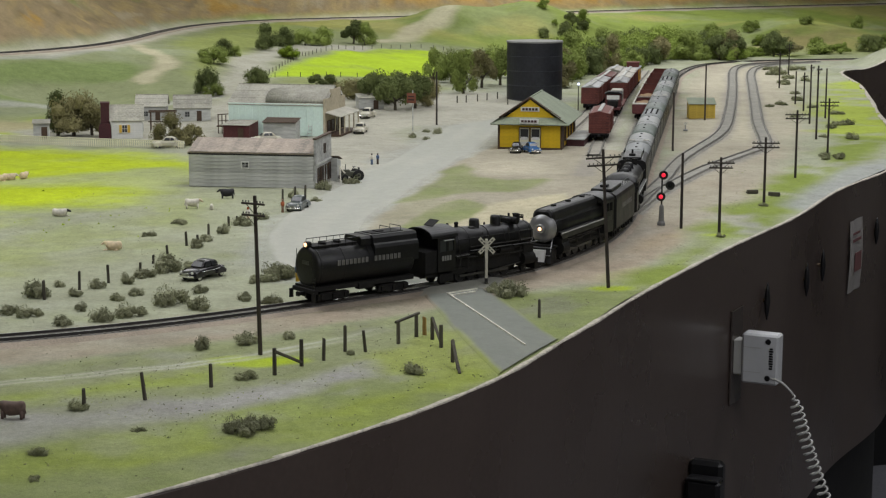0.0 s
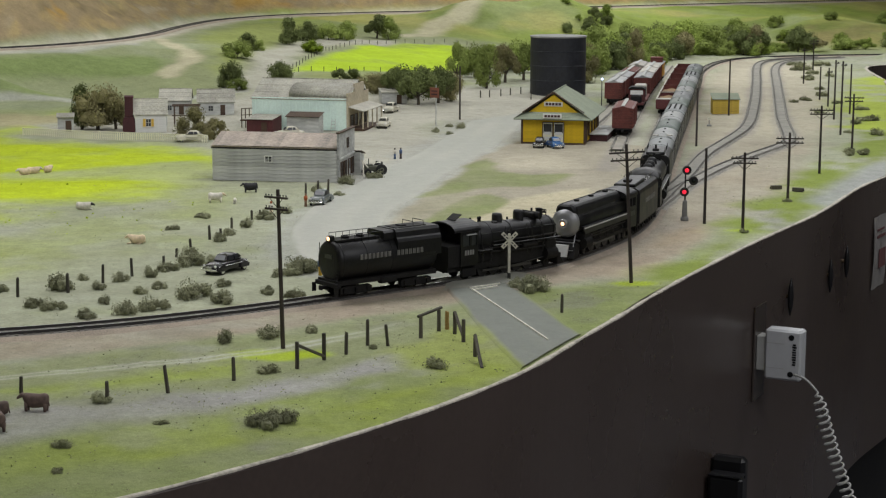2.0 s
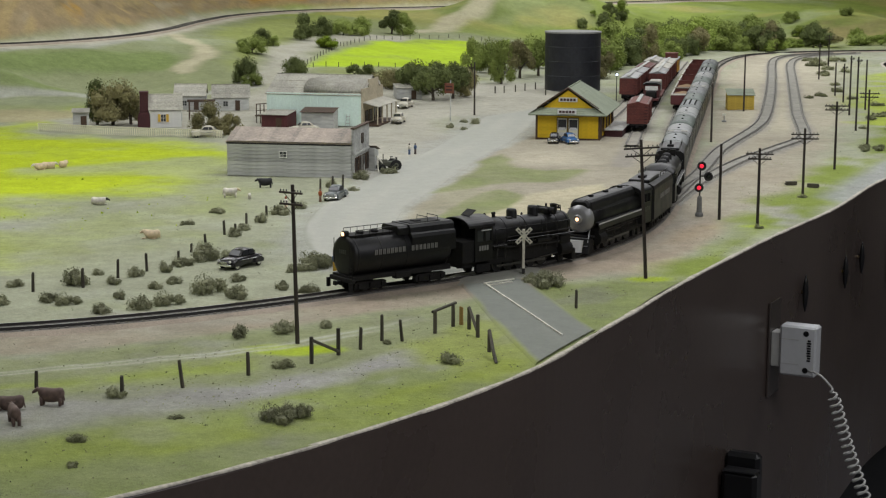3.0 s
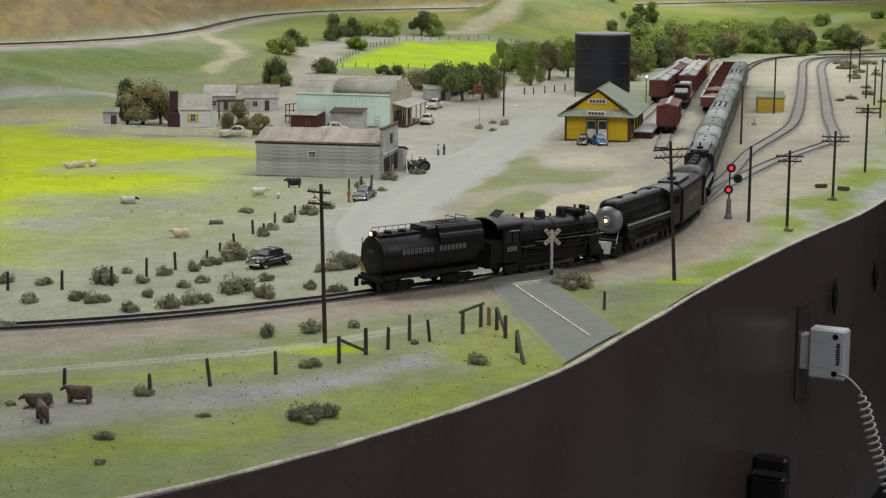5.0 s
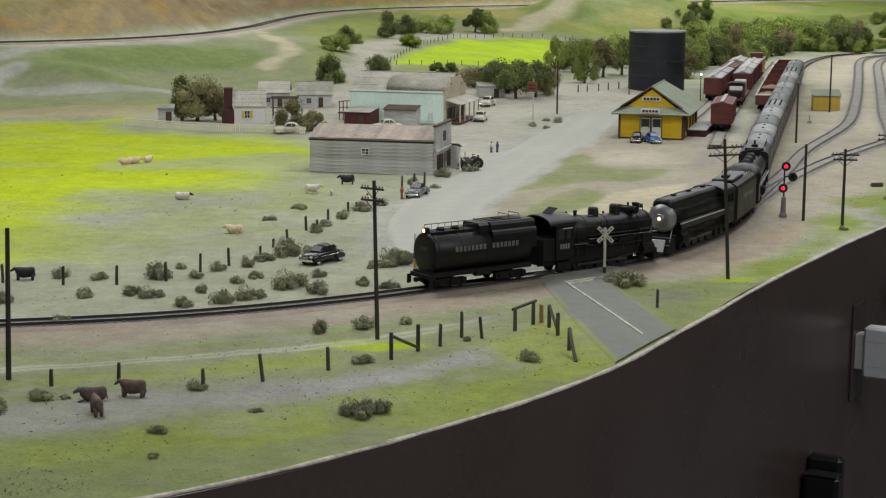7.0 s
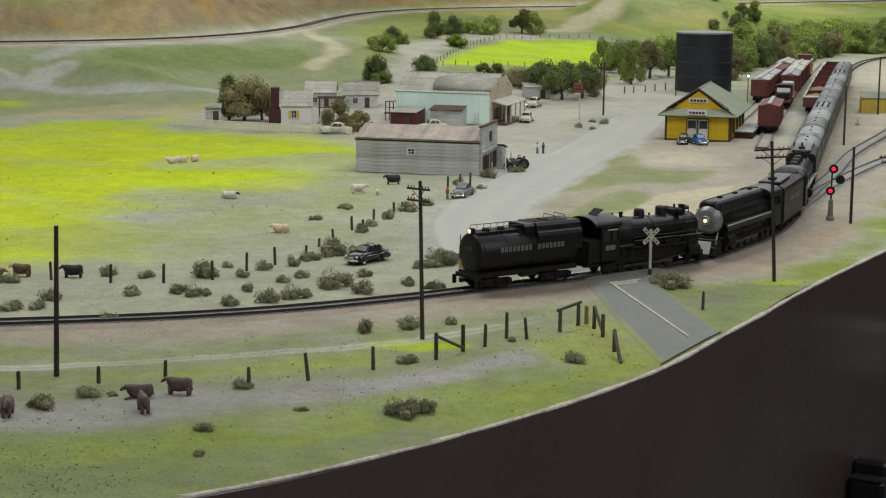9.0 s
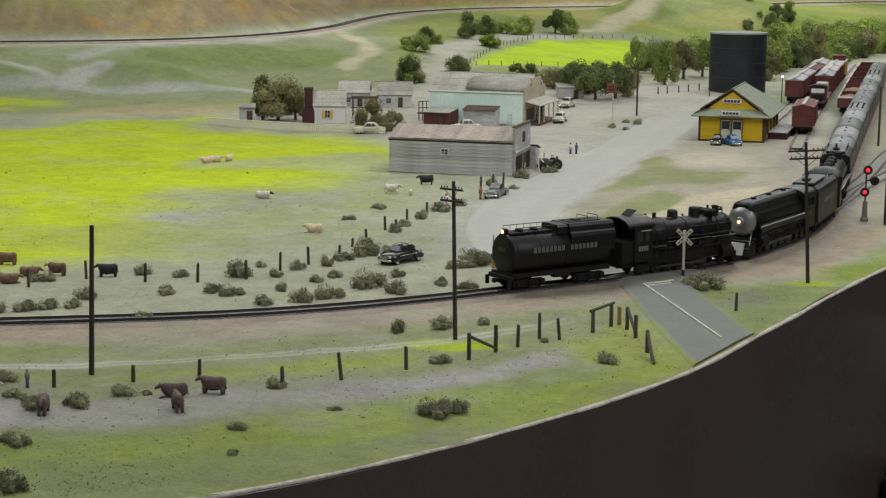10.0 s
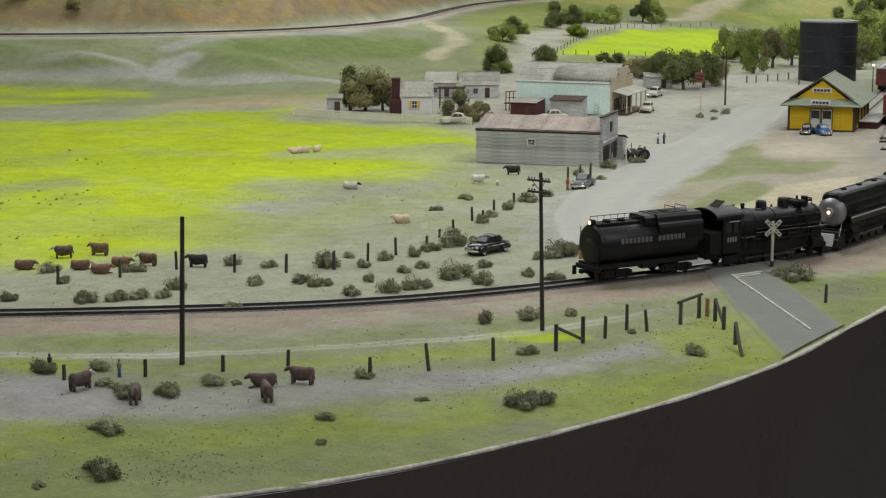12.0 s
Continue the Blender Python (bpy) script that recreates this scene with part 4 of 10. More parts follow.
def crossbuck(x, y, h, lean, rz):
    th = thing("crossing_sign", pose(x, y, zat(x, y) - 0.0005, 0, lean, rz), "weathered white crossbuck sign on a white post with black foot", "sign", "level crossing signs")
    bm = B()
    box(bm, -0.0012, -0.0012, 0.009, 0.0012, 0.0012, h, bevel=0.0002)
    part("post", bm, M_XWHITE, th)
    bm = B()
    box(bm, -0.00135, -0.00135, 0, 0.00135, 0.00135, 0.009)
    part("foot", bm, M_BLACKPAINT, th, "black painted foot")
    for s in (-1, 1):
        bm = B()
        m = pose(0, -0.0018 - 0.0006 * (s > 0), h - 0.006, 0, s * 45, 0)
        box(bm, -0.0098, -0.0004, -0.0017, 0.0098, 0.0004, 0.0017, m)
        bd = part("board", bm, M_XWHITE, th)
        bm = B()
        for k in (-2, -1, 1, 2):
            box(bm, k * 0.0035 - 0.0011, -0.0007, -0.0006, k * 0.0035 + 0.0011, -0.00045, 0.0006, m)
        part("lettering", bm, M_INK2, bd)


M_INK2 = mat("faded_black_letters", (0.10, 0.10, 0.09), 0.8, bump=0)
crossbuck(-0.079, 1.602, 0.040, -9, -4)
crossbuck(0.041, 1.603, 0.046, 0, 8)


def block_signal():
    th = thing("signal", pose(0.252, 1.986, 0, 0, 0, -4), "railway signal mast with two glowing red lamps", "signal")
    bm = B()
    lathe(bm, [(0.0046, 0), (0.0046, 0.003), (0.0032, 0.005), (0.0026, 0.022), (0.0012, 0.024)], n=12)
    part("base", bm, M_SIGGREY, th)
    bm = B()
    rod(bm, (0, 0, 0.02), (0, 0, 0.062), 0.0009, n=6)
    part("mast", bm, M_BLACKPAINT, th)
    for name, x, z, lens in (("red_lamp", 0.0012, 0.0585, M_REDLAMP), ("dark_lamp", 0.009, 0.0465, M_GREENLAMP), ("red_lamp", -0.0012, 0.0335, M_REDLAMP)):
        bm = B()
        lathe(bm, [(0.0048, -0.0020), (0.0052, -0.0024), (0.0052, -0.0014), (0.0046, 0.0), (0.002, 0.004)], "Y", (x, -0.002, z), 18)
        rod(bm, (x, 0, z), (0, 0, z), 0.0007, n=5)
        head = part(name, bm, M_BLACKPAINT, th)
        bm = B()
        lathe(bm, [(0.0024, -0.0025), (0.0020, -0.0032), (0.0010, -0.0037), (0.0002, -0.0038)], "Y", (x, -0.002, z), 16)
        part("lens", bm, lens, head)
        bm = B()
        rings = []
        for yy in (-0.0022, -0.0062):
            rings.append([(x + 0.0045 * math.cos(a), yy, z + 0.0045 * math.sin(a)) for a in np.linspace(0.2, math.pi - 0.2, 9)])
        loft(bm, rings, cap=False, closed=False)
        part("hood", bm, M_BLACKPAINT, head)


block_signal()


# ---- fence posts and rails of the pastures ----
def post(x, y, h, lean=(0, 0), r=0.0014, material=None, group="pasture fence posts"):
    th = thing("fence_post", pose(x, y, zat(x, y) - 0.001, lean[0], lean[1], random.uniform(0, 90)), "rough dark weathered wooden fence post in dry grass", "fence post", group)
    bm = B()
    n = 6
    rings = []
    for z, k in ((0, 1.05), (h * 0.5, 1.0), (h * 0.93, 0.95), (h, 0.8)):
        rings.append([(r * k * math.cos(i * math.tau / n) * random.uniform(0.9, 1.1), r * k * math.sin(i * math.tau / n) * random.uniform(0.9, 1.1), z + (random.uniform(-0.0006, 0.0006) if z == h else 0)) for i in range(n)])
    loft(bm, rings)
    part("post", bm, material or M_POST, th)
    return th


random.seed(11)
for x, y, h, lx in ((-0.452, 1.111, 0.0115, 0), (-0.399, 1.128, 0.0135, 0), (-0.349, 1.149, 0.013, 0), (-0.308, 1.173, 0.0125, 2), (-0.244, 1.154, 0.0145, -1), (-0.206, 1.175, 0.0215, -7), (-0.166, 1.219, 0.0185, -3), (-0.091, 1.305, 0.0185, 2), (-0.076, 1.332, 0.0215, 0), (-0.06, 1.332, 0.0185, -7), (0.083, 1.463, 0.0165, 0)):
    post(x, y, h, (0, lx))
for x, y, h in ((-0.36, 1.545, 0.016), (-0.447, 1.517, 0.0185), (-0.398, 1.517, 0.0185), (-0.356, 1.53, 0.018), (-0.335, 1.58, 0.0185), (-0.316, 1.623, 0.0185), (-0.295, 1.674, 0.0115), (-0.29, 1.721, 0.010), (-0.284, 1.775, 0.010), (-0.272, 1.828, 0.0165), (-0.265, 1.862, 0.0085), (-0.26, 1.913, 0.013), (-0.251, 1.933, 0.0075), (-0.245, 1.975, 0.0125), (-0.238, 1.996, 0.010), (-0.585, 1.434, 0.018), (-0.543, 1.478, 0.0175), (-0.504, 1.522, 0.018), (-0.2, 2.16, 0.019), (-0.186, 2.17, 0.021), (-0.175, 2.20, 0.019)):
    post(x, y, h, (random.uniform(-3, 3), random.uniform(-3, 3)), 0.0014, group="meadow fence posts")
for x, y in ((0.049, 3.632), (0.073, 3.66), (0.094, 3.70), (0.118, 3.76), (0.03, 3.61), (0.135, 3.62)):
    post(x, y, 0.016, (0, 0), 0.0013, group="street end posts")


def frame_fence(name, pts, h, bars, label):
    th = thing(name, pose(0, 0, 0), label, "fence")
    for x, y in pts:
        bm = B()
        rod(bm, (x, y, zat(x, y) - 0.001), (x, y, h), 0.0016, 0.0015, n=6)
        part("post", bm, M_POST, th)
    for (ax, ay, az), (bx, by, bz) in bars:
        bm = B()
        rod(bm, (ax, ay, az), (bx, by, bz), 0.0013, n=5)
        part("bar", bm, M_POST, th)


frame_fence("braced_fence", [(-0.124, 1.257), (-0.1065, 1.287)], 0.0195, [((-0.124, 1.256, 0.0175), (-0.1065, 1.286, 0.002))], "two dark posts with a diagonal brace")
frame_fence("gate_frame", [(-0.035, 1.357), (-0.021, 1.382)], 0.0185, [((-0.037, 1.354, 0.0185), (-0.019, 1.386, 0.0195))], "dark timber stock gate frame with a top bar")
frame_fence("braced_fence", [(-0.008, 1.374), (-0.001, 1.345)], 0.0185, [((-0.008, 1.373, 0.0185), (-0.001, 1.345, 0.004))], "two dark posts with a diagonal brace")
frame_fence("leaning_fence", [(0.008, 1.298)], 0.014, [((0.0075, 1.30, 0.0155), (0.013, 1.258, 0.0)), ((0.008, 1.296, 0.017), (0.012, 1.27, 0.0))], "broken fence posts leaning together by the road")
post(-0.0145, 1.390, 0.016, (0, 0), 0.0017, M_YELLOWPOST)


# ---- bushes and trees ----
def leaf_mat(name, colour, tint, vary=0.35):
    return mat(name, colour, 0.85, grain=700, vary=vary, bump=0.4, stain=120, spec=0.15, tint=tint)


M_SAGE = leaf_mat("grey_green_sage_foam", (0.155, 0.162, 0.095), (0.295, 0.300, 0.190))
M_SCRUB = leaf_mat("dull_green_scrub_foam", (0.145, 0.155, 0.080), (0.265, 0.275, 0.160))
M_LEAF = leaf_mat("mid_green_foliage", (0.14, 0.185, 0.045), (0.27, 0.33, 0.09))
M_DARKLEAF = leaf_mat("dark_green_foliage", (0.08, 0.105, 0.038), (0.16, 0.19, 0.07))
M_OLIVE = leaf_mat("brown_olive_foliage", (0.145, 0.145, 0.06), (0.27, 0.245, 0.12))
M_LIME = leaf_mat("bright_green_foliage", (0.13, 0.19, 0.02), (0.22, 0.30, 0.03))
M_YOUNG = leaf_mat("fresh_green_foliage", (0.17, 0.235, 0.045), (0.31, 0.39, 0.09))
M_BARK = mat("grey_brown_bark", (0.09, 0.075, 0.055), 0.9, grain=500, vary=0.3, bump=0.4)


def foliage(seed, lumps, leaves, leaf=0.09, flat=0.62, core=0.60):
    """A unit crown: uneven lumps of foam hidden in many small leaf flakes; radius about 1, standing on z = 0."""
    rnd = random.Random(seed)
    vs, fs = [], []
    cent = []
    for k in range(lumps):
        a, d = rnd.uniform(0, math.tau), rnd.uniform(0, 0.72) ** 0.8
        cent.append((Vector((d * math.cos(a), d * math.sin(a), rnd.uniform(0.25, 1.0) * flat * (1.25 - 0.6 * d))), rnd.uniform(0.18, 0.48)))
    bm = B()
    for k, (c, r) in enumerate(cent):
        blob(bm, c, r * core * 1.45, seed * 13 + k, 0.85, 1, 0.9)
    bm.verts.index_update()
    for v in bm.verts:
        vs.append(tuple(v.co))
    for f in bm.faces:
        fs.append(tuple(v.index for v in f.verts))
    bm.free()
    for k in range(leaves):
        c, r = cent[rnd.randrange(lumps)]
        d = Vector((rnd.gauss(0, 1), rnd.gauss(0, 1), rnd.gauss(0.15, 1))).normalized()
        p = c + d * r * rnd.uniform(0.60, 1.12)
        if p.z < -0.02:
            p.z = rnd.uniform(0, 0.1)
        u = Vector((rnd.gauss(0, 1), rnd.gauss(0, 1), rnd.gauss(0, 1))).normalized()
        w = u.cross(d)
        if w.length < 0.1:
            continue
        w.normalize()
        s = leaf * rnd.uniform(0.6, 1.4)
        b0 = len(vs)
        for q in (u * s, w * s * 0.7 + d * s * 0.4, -u * s * 0.9, -w * s * 0.7 - d * s * 0.2):
            vs.append(tuple(p + q))
        fs += [(b0, b0 + 1, b0 + 2), (b0, b0 + 2, b0 + 3)]
    me = bpy.data.meshes.new("crown")
    me.from_pydata(vs, [], fs)
    return me


def with_mat(me, material):
    m = me.copy()
    m.materials.append(material)
    return m


BUSH_MESH = [foliage(s, 9, 1900, 0.040, 0.42, 0.46) for s in (1, 2, 3)] + [foliage(s, 6, 1400, 0.044, 0.42, 0.46) for s in (4, 5)]
BUSHES = {(k, m.name): with_mat(me, m) for k, me in enumerate(BUSH_MESH) for m in (M_SAGE, M_SCRUB)}


def bush(x, y, width, material=M_SAGE, tall=1.0):
    k = random.randrange(5)
    ob = new("bush", BUSHES[(k, material.name)])
    r = width / 2 * 1.5
    ob.matrix_world = pose(x, y, zat(x, y) - 0.001, 0, 0, random.uniform(0, 360)) @ Matrix.Diagonal((r * random.uniform(0.9, 1.15), r * random.uniform(0.85, 1.1), r * tall * random.uniform(0.95, 1.4), 1))
    return tagged(ob, "low grey-green sagebrush clump on dusty ground" if material is M_SAGE else "low dull green scrub bush in short grass", "bush", "sagebrush clumps")


random.seed(5)
for x, y, w in ((-0.371, 1.545, 23), (-0.373, 1.476, 14), (-0.353, 1.464, 17), (-0.321, 1.43, 17), (-0.288, 1.442, 18), (-0.266, 1.465, 19), (-0.314, 1.489, 12), (-0.239, 1.515, 24), (-0.221, 1.567, 15), (-0.21, 1.495, 19), (-0.176, 1.536, 12), (-0.152, 1.516, 14), (-0.159, 1.637, 27), (-0.146, 1.650, 23), (-0.170, 1.628, 20), (-0.12, 1.59, 10), (-0.156, 1.356, 18), (-0.19, 1.335, 16), (-0.125, 1.377, 12), (0.06, 1.557, 22), (0.048, 1.572, 14), (-0.265, 1.683, 26), (-0.262, 1.818, 14), (-0.30, 1.62, 15), (-0.285, 1.655, 18), (-0.25, 1.70, 13), (-0.275, 1.735, 14), (-0.258, 1.86, 15), (-0.245, 1.92, 16), (-0.23, 1.985, 18), (-0.216, 2.03, 15), (-0.335, 1.55, 14), (-0.32, 1.59, 13), (-0.292, 1.53, 12), (-0.28, 1.56, 12),
                (-0.533, 1.362, 15), (-0.507, 1.375, 16), (-0.492, 1.39, 16), (-0.474, 1.398, 12), (-0.476, 1.432, 16), (-0.614, 1.488, 17), (-0.581, 1.44, 14), (-0.541, 1.506, 19), (-0.60, 1.355, 15), (-0.40, 1.352, 14), (-0.415, 1.465, 16), (-0.42, 1.545, 12), (-0.46, 1.555, 16), (-0.36, 1.60, 12), (-0.19, 2.215, 16), (-0.125, 2.34, 22), (-0.155, 2.285, 20), (-0.16, 2.17, 12), (-0.305, 1.99, 14), (-0.325, 1.905, 12), (-0.01, 3.02, 16), (-0.03, 3.06, 12), (-0.05, 2.98, 14), (-0.03, 2.93, 12)):
    bush(x, y, w / 1000, M_SAGE)
for x, y, w in ((-0.142, 1.243, 14), (-0.02, 1.261, 16), (-0.25, 1.149, 16), (-0.249, 1.04, 11), (-0.241, 0.991, 8), (-0.477, 1.128, 20), (-0.437, 1.143, 15), (-0.365, 1.085, 17), (-0.372, 1.09, 14), (-0.346, 1.118, 17), (-0.38, 0.993, 18), (-0.353, 0.912, 22), (-0.196, 1.095, 8), (-0.379, 0.884, 9), (-0.392, 1.075, 18), (-0.415, 1.10, 14), (-0.332, 1.12, 9), (-0.072, 1.325, 8), (0.305, 1.90, 12), (0.40, 2.15, 10), (0.612, 2.665, 22), (0.598, 2.70, 18), (0.69, 2.95, 24), (0.655, 2.98, 16), (0.70, 3.15, 22), (0.745, 3.2, 24), (0.68, 3.35, 16), (0.71, 3.65, 20), (0.675, 3.6, 18), (0.76, 3.75, 22), (0.80, 3.95, 18), (0.84, 4.3, 22), (0.892, 4.793, 30), (0.893, 4.69, 34), (0.89, 4.592, 30), (0.885, 4.467, 30), (0.965, 4.76, 34), (0.90, 4.364, 26), (0.86, 4.559, 24), (0.842, 4.27, 24), (0.762, 3.583, 18), (0.777, 3.423, 20), (0.724, 3.187, 22), (0.588, 2.654, 18)):
    bush(x, y, w / 1000, M_SCRUB, 0.75 if x > 0.5 else 0.78)
for x, y, w in ((-0.133, 1.098, 15), (-0.124, 1.092, 15), (-0.116, 1.100, 14), (-0.126, 1.108, 14)):
    bush(x, y, w / 1000, M_SAGE, 1.15)

CROWN_MESH = [foliage(s, n, 5200, 0.036, fl, 0.46) for s, n, fl in ((21, 11, 0.95), (22, 15, 0.9), (23, 8, 1.0), (24, 13, 0.85), (25, 9, 0.95))]
CROWNS = {}


def tree(x, y, height, width, material, trunk=0.25, label="round leafy model tree with a short trunk", group="trees of the valley"):
    th = thing("tree", pose(x, y, zat(x, y) - 0.002, 0, 0, random.uniform(0, 360)), label, "tree", group)
    bm = B()
    th_r = 0.035 * height + 0.0007
    top = Vector((random.uniform(-0.03, 0.03) * height, random.uniform(-0.03, 0.03) * height, height * (trunk + 0.25)))
    rod(bm, (0, 0, 0), top * 0.55, th_r, th_r * 0.75, n=7)
    rod(bm, top * 0.55, top, th_r * 0.75, th_r * 0.45, n=7)
    for k in range(4):
        a = k * 1.6 + random.uniform(-0.3, 0.3)
        rod(bm, top * random.uniform(0.5, 0.85), top * 0.9 + Vector((math.cos(a) * width * 0.28, math.sin(a) * width * 0.28, height * 0.16)), th_r * 0.45, th_r * 0.15, n=5)
    part("trunk", bm, M_BARK, th)
    k = random.randrange(5)
    if (k, material.name) not in CROWNS:
        CROWNS[(k, material.name)] = with_mat(CROWN_MESH[k], material)
    cr = new("crown", CROWNS[(k, material.name)])
    cr.parent = th
    hz = height * (1 - trunk)
    cr.matrix_basis = pose(0, 0, height * trunk) @ Matrix.Diagonal((width / 2 * 1.05, width / 2 * random.uniform(0.9, 1.1), hz / 1.28, 1))
    return th


random.seed(9)
# farm
tree(-0.632, 2.978, 0.082, 0.088, M_OLIVE, 0.15, "big brownish olive tree shading the cottage")
tree(-0.662, 2.99, 0.070, 0.06, M_DARKLEAF, 0.1, "dark leafy tree beside the cottage")
tree(-0.603, 2.99, 0.066, 0.05, M_OLIVE, 0.15, "brownish olive tree beside the cottage")
tree(-0.446, 2.85, 0.046, 0.060, M_OLIVE, 0.03, "round olive shrub in the cottage garden")
tree(-0.412, 2.835, 0.042, 0.055, M_OLIVE, 0.03, "round olive shrub in the cottage garden")
# slope behind the town
for x, y, h, w, m in ((-0.53, 4.228, 0.045, 0.04, M_DARKLEAF), (-0.505, 4.25, 0.032, 0.032, M_LEAF), (-0.525, 4.004, 0.045, 0.055, M_LEAF), (-0.548, 4.04, 0.03, 0.04, M_DARKLEAF), (-0.487, 3.60, 0.062, 0.045, M_DARKLEAF), (-0.47, 3.57, 0.030, 0.04, M_LEAF), (-0.392, 3.69, 0.047, 0.05, M_DARKLEAF),
                      (-0.135, 3.472, 0.075, 0.062, M_DARKLEAF), (-0.093, 3.42, 0.082, 0.085, M_DARKLEAF), (-0.055, 3.456, 0.078, 0.065, M_DARKLEAF), (-0.03, 3.50, 0.06, 0.05, M_OLIVE), (-0.11, 3.55, 0.07, 0.08, M_DARKLEAF), (-0.275, 3.80, 0.030, 0.045, M_DARKLEAF), (-0.245, 3.79, 0.028, 0.045, M_DARKLEAF), (-0.20, 3.66, 0.042, 0.05, M_OLIVE), (-0.175, 3.60, 0.038, 0.045, M_OLIVE),
                      (-0.02, 4.05, 0.095, 0.06, M_LEAF), (0.045, 3.844, 0.086, 0.062, M_LEAF), (0.09, 4.03, 0.095, 0.075, M_OLIVE), (0.135, 4.11, 0.09, 0.07, M_LEAF), (0.02, 4.15, 0.085, 0.06, M_LEAF), (0.06, 4.3, 0.08, 0.09, M_YOUNG), (0.13, 4.4, 0.085, 0.09, M_LEAF),
                      (-0.459, 4.54, 0.062, 0.060, M_DARKLEAF), (-0.43, 4.75, 0.055, 0.055, M_DARKLEAF), (-0.38, 4.832, 0.05, 0.06, M_LEAF), (-0.331, 4.848, 0.056, 0.05, M_LEAF), (-0.26, 5.096, 0.075, 0.075, M_DARKLEAF), (-0.225, 5.08, 0.060, 0.065, M_LEAF), (-0.385, 4.35, 0.032, 0.055, M_LIME)):
    tree(x, y, h, w * 1.22, m, 0.07)
# wood beside the yard and along the far curve
for k in range(95):
    u = random.random()
    x = 0.26 + 0.62 * u + random.uniform(-0.03, 0.03)
    y = 4.35 + 0.95 * min(1, u * 1.6) + random.uniform(-0.1, 0.3)
    if abs(away(np.array([x]), np.array([y]), MAIN.xy[::6])[0]) < 0.07 or abs(away(np.array([x]), np.array([y]), YARD_C.xy[::6])[0]) < 0.05 or abs(away(np.array([x]), np.array([y]), YARD_A.xy[::6])[0]) < 0.04:
        continue
    tree(x, y, random.uniform(0.05, 0.095), random.uniform(0.07, 0.13), random.choice((M_LEAF, M_YOUNG, M_YOUNG, M_LEAF, M_DARKLEAF, M_OLIVE)), 0.04, "leafy green tree in the wood beside the yard", "wood beside the yard")
for x, y, h, w, m in ((0.30, 4.30, 0.095, 0.10, M_LEAF), (0.28, 4.15, 0.08, 0.07, M_OLIVE), (0.73, 5.22, 0.085, 0.09, M_LEAF), (0.82, 5.34, 0.09, 0.11, M_DARKLEAF), (0.76, 5.30, 0.06, 0.08, M_YOUNG), (0.90, 5.40, 0.05, 0.08, M_LEAF), (0.96, 5.42, 0.04, 0.07, M_YOUNG), (1.03, 5.45, 0.085, 0.085, M_DARKLEAF), (1.08, 5.48, 0.05, 0.08, M_OLIVE), (1.19, 5.52, 0.045, 0.08, M_LEAF), (1.25, 5.5, 0.04, 0.07, M_YOUNG), (1.35, 5.55, 0.07, 0.08, M_DARKLEAF), (1.42, 5.6, 0.06, 0.09, M_LEAF), (0.438, 5.936, 0.055, 0.05, M_DARKLEAF), (0.66, 5.6, 0.05, 0.06, M_YOUNG), (0.58, 5.75, 0.045, 0.06, M_LEAF), (0.5, 5.5, 0.07, 0.09, M_YOUNG), (0.62, 5.42, 0.075, 0.10, M_LEAF), (0.70, 5.46, 0.075, 0.09, M_DARKLEAF), (-1.55, 3.64, 0.045, 0.05, M_DARKLEAF), (-1.42, 3.65, 0.03, 0.035, M_OLIVE)):
    tree(x, y, h * 0.95, w * 1.2, m, 0.06)

for k in range(34):
    x = random.uniform(0.30, 1.5)
    y = random.uniform(5.45, 6.05) + 0.1 * x
    size = random.uniform(0.022, 0.05)
    tree(x, y, size, size * random.uniform(1.2, 1.7), random.choice((M_DARKLEAF, M_LEAF, M_DARKLEAF, M_YOUNG)), 0.03, "small rounded shrub on the green hills", "shrubs on the hills")

# wire fence round the bright plot
fp = thing("plot_fence", pose(0, 0, 0), "thin dark post fence round the bright green plot", "fence")
line = Track([(-0.40, 3.86), (-0.24, 4.08), (-0.125, 4.15), (-0.010, 4.29), (-0.014, 5.18), (-0.167, 5.02), (-0.31, 4.74), (-0.40, 3.86)])
pm = None
for k in range(64):
    p = line.at(line.length * k / 64)
    if pm is None:
        bm = B()
        rod(bm, (0, 0, -0.002), (0, 0, 0.011), 0.0009, n=5)
        ob = part("post", bm, M_POST, fp)
        pm = ob.data
    else:
        ob = new("post", pm)
        ob.parent = fp
    ob.matrix_basis = pose(p[0], p[1], zat(*p))


# ---- figurines ----
M_COWBROWN = mat("brown_hide_paint", (0.118, 0.080, 0.066), 0.75, grain=300, vary=0.3, stain=150)
M_COWTAN = mat("tan_hide_paint", (0.66, 0.53, 0.36), 0.75, grain=300, vary=0.2, stain=150)
M_COWRED = mat("red_brown_hide_paint", (0.185, 0.112, 0.070), 0.75, grain=300, vary=0.3, stain=150)
M_COWBLACK = mat("black_hide_paint", (0.02, 0.02, 0.022), 0.7, grain=300, vary=0.3, stain=150)
M_COWPIED = mat("white_hide_paint", (0.66, 0.62, 0.54), 0.75, grain=300, vary=0.2, stain=150)


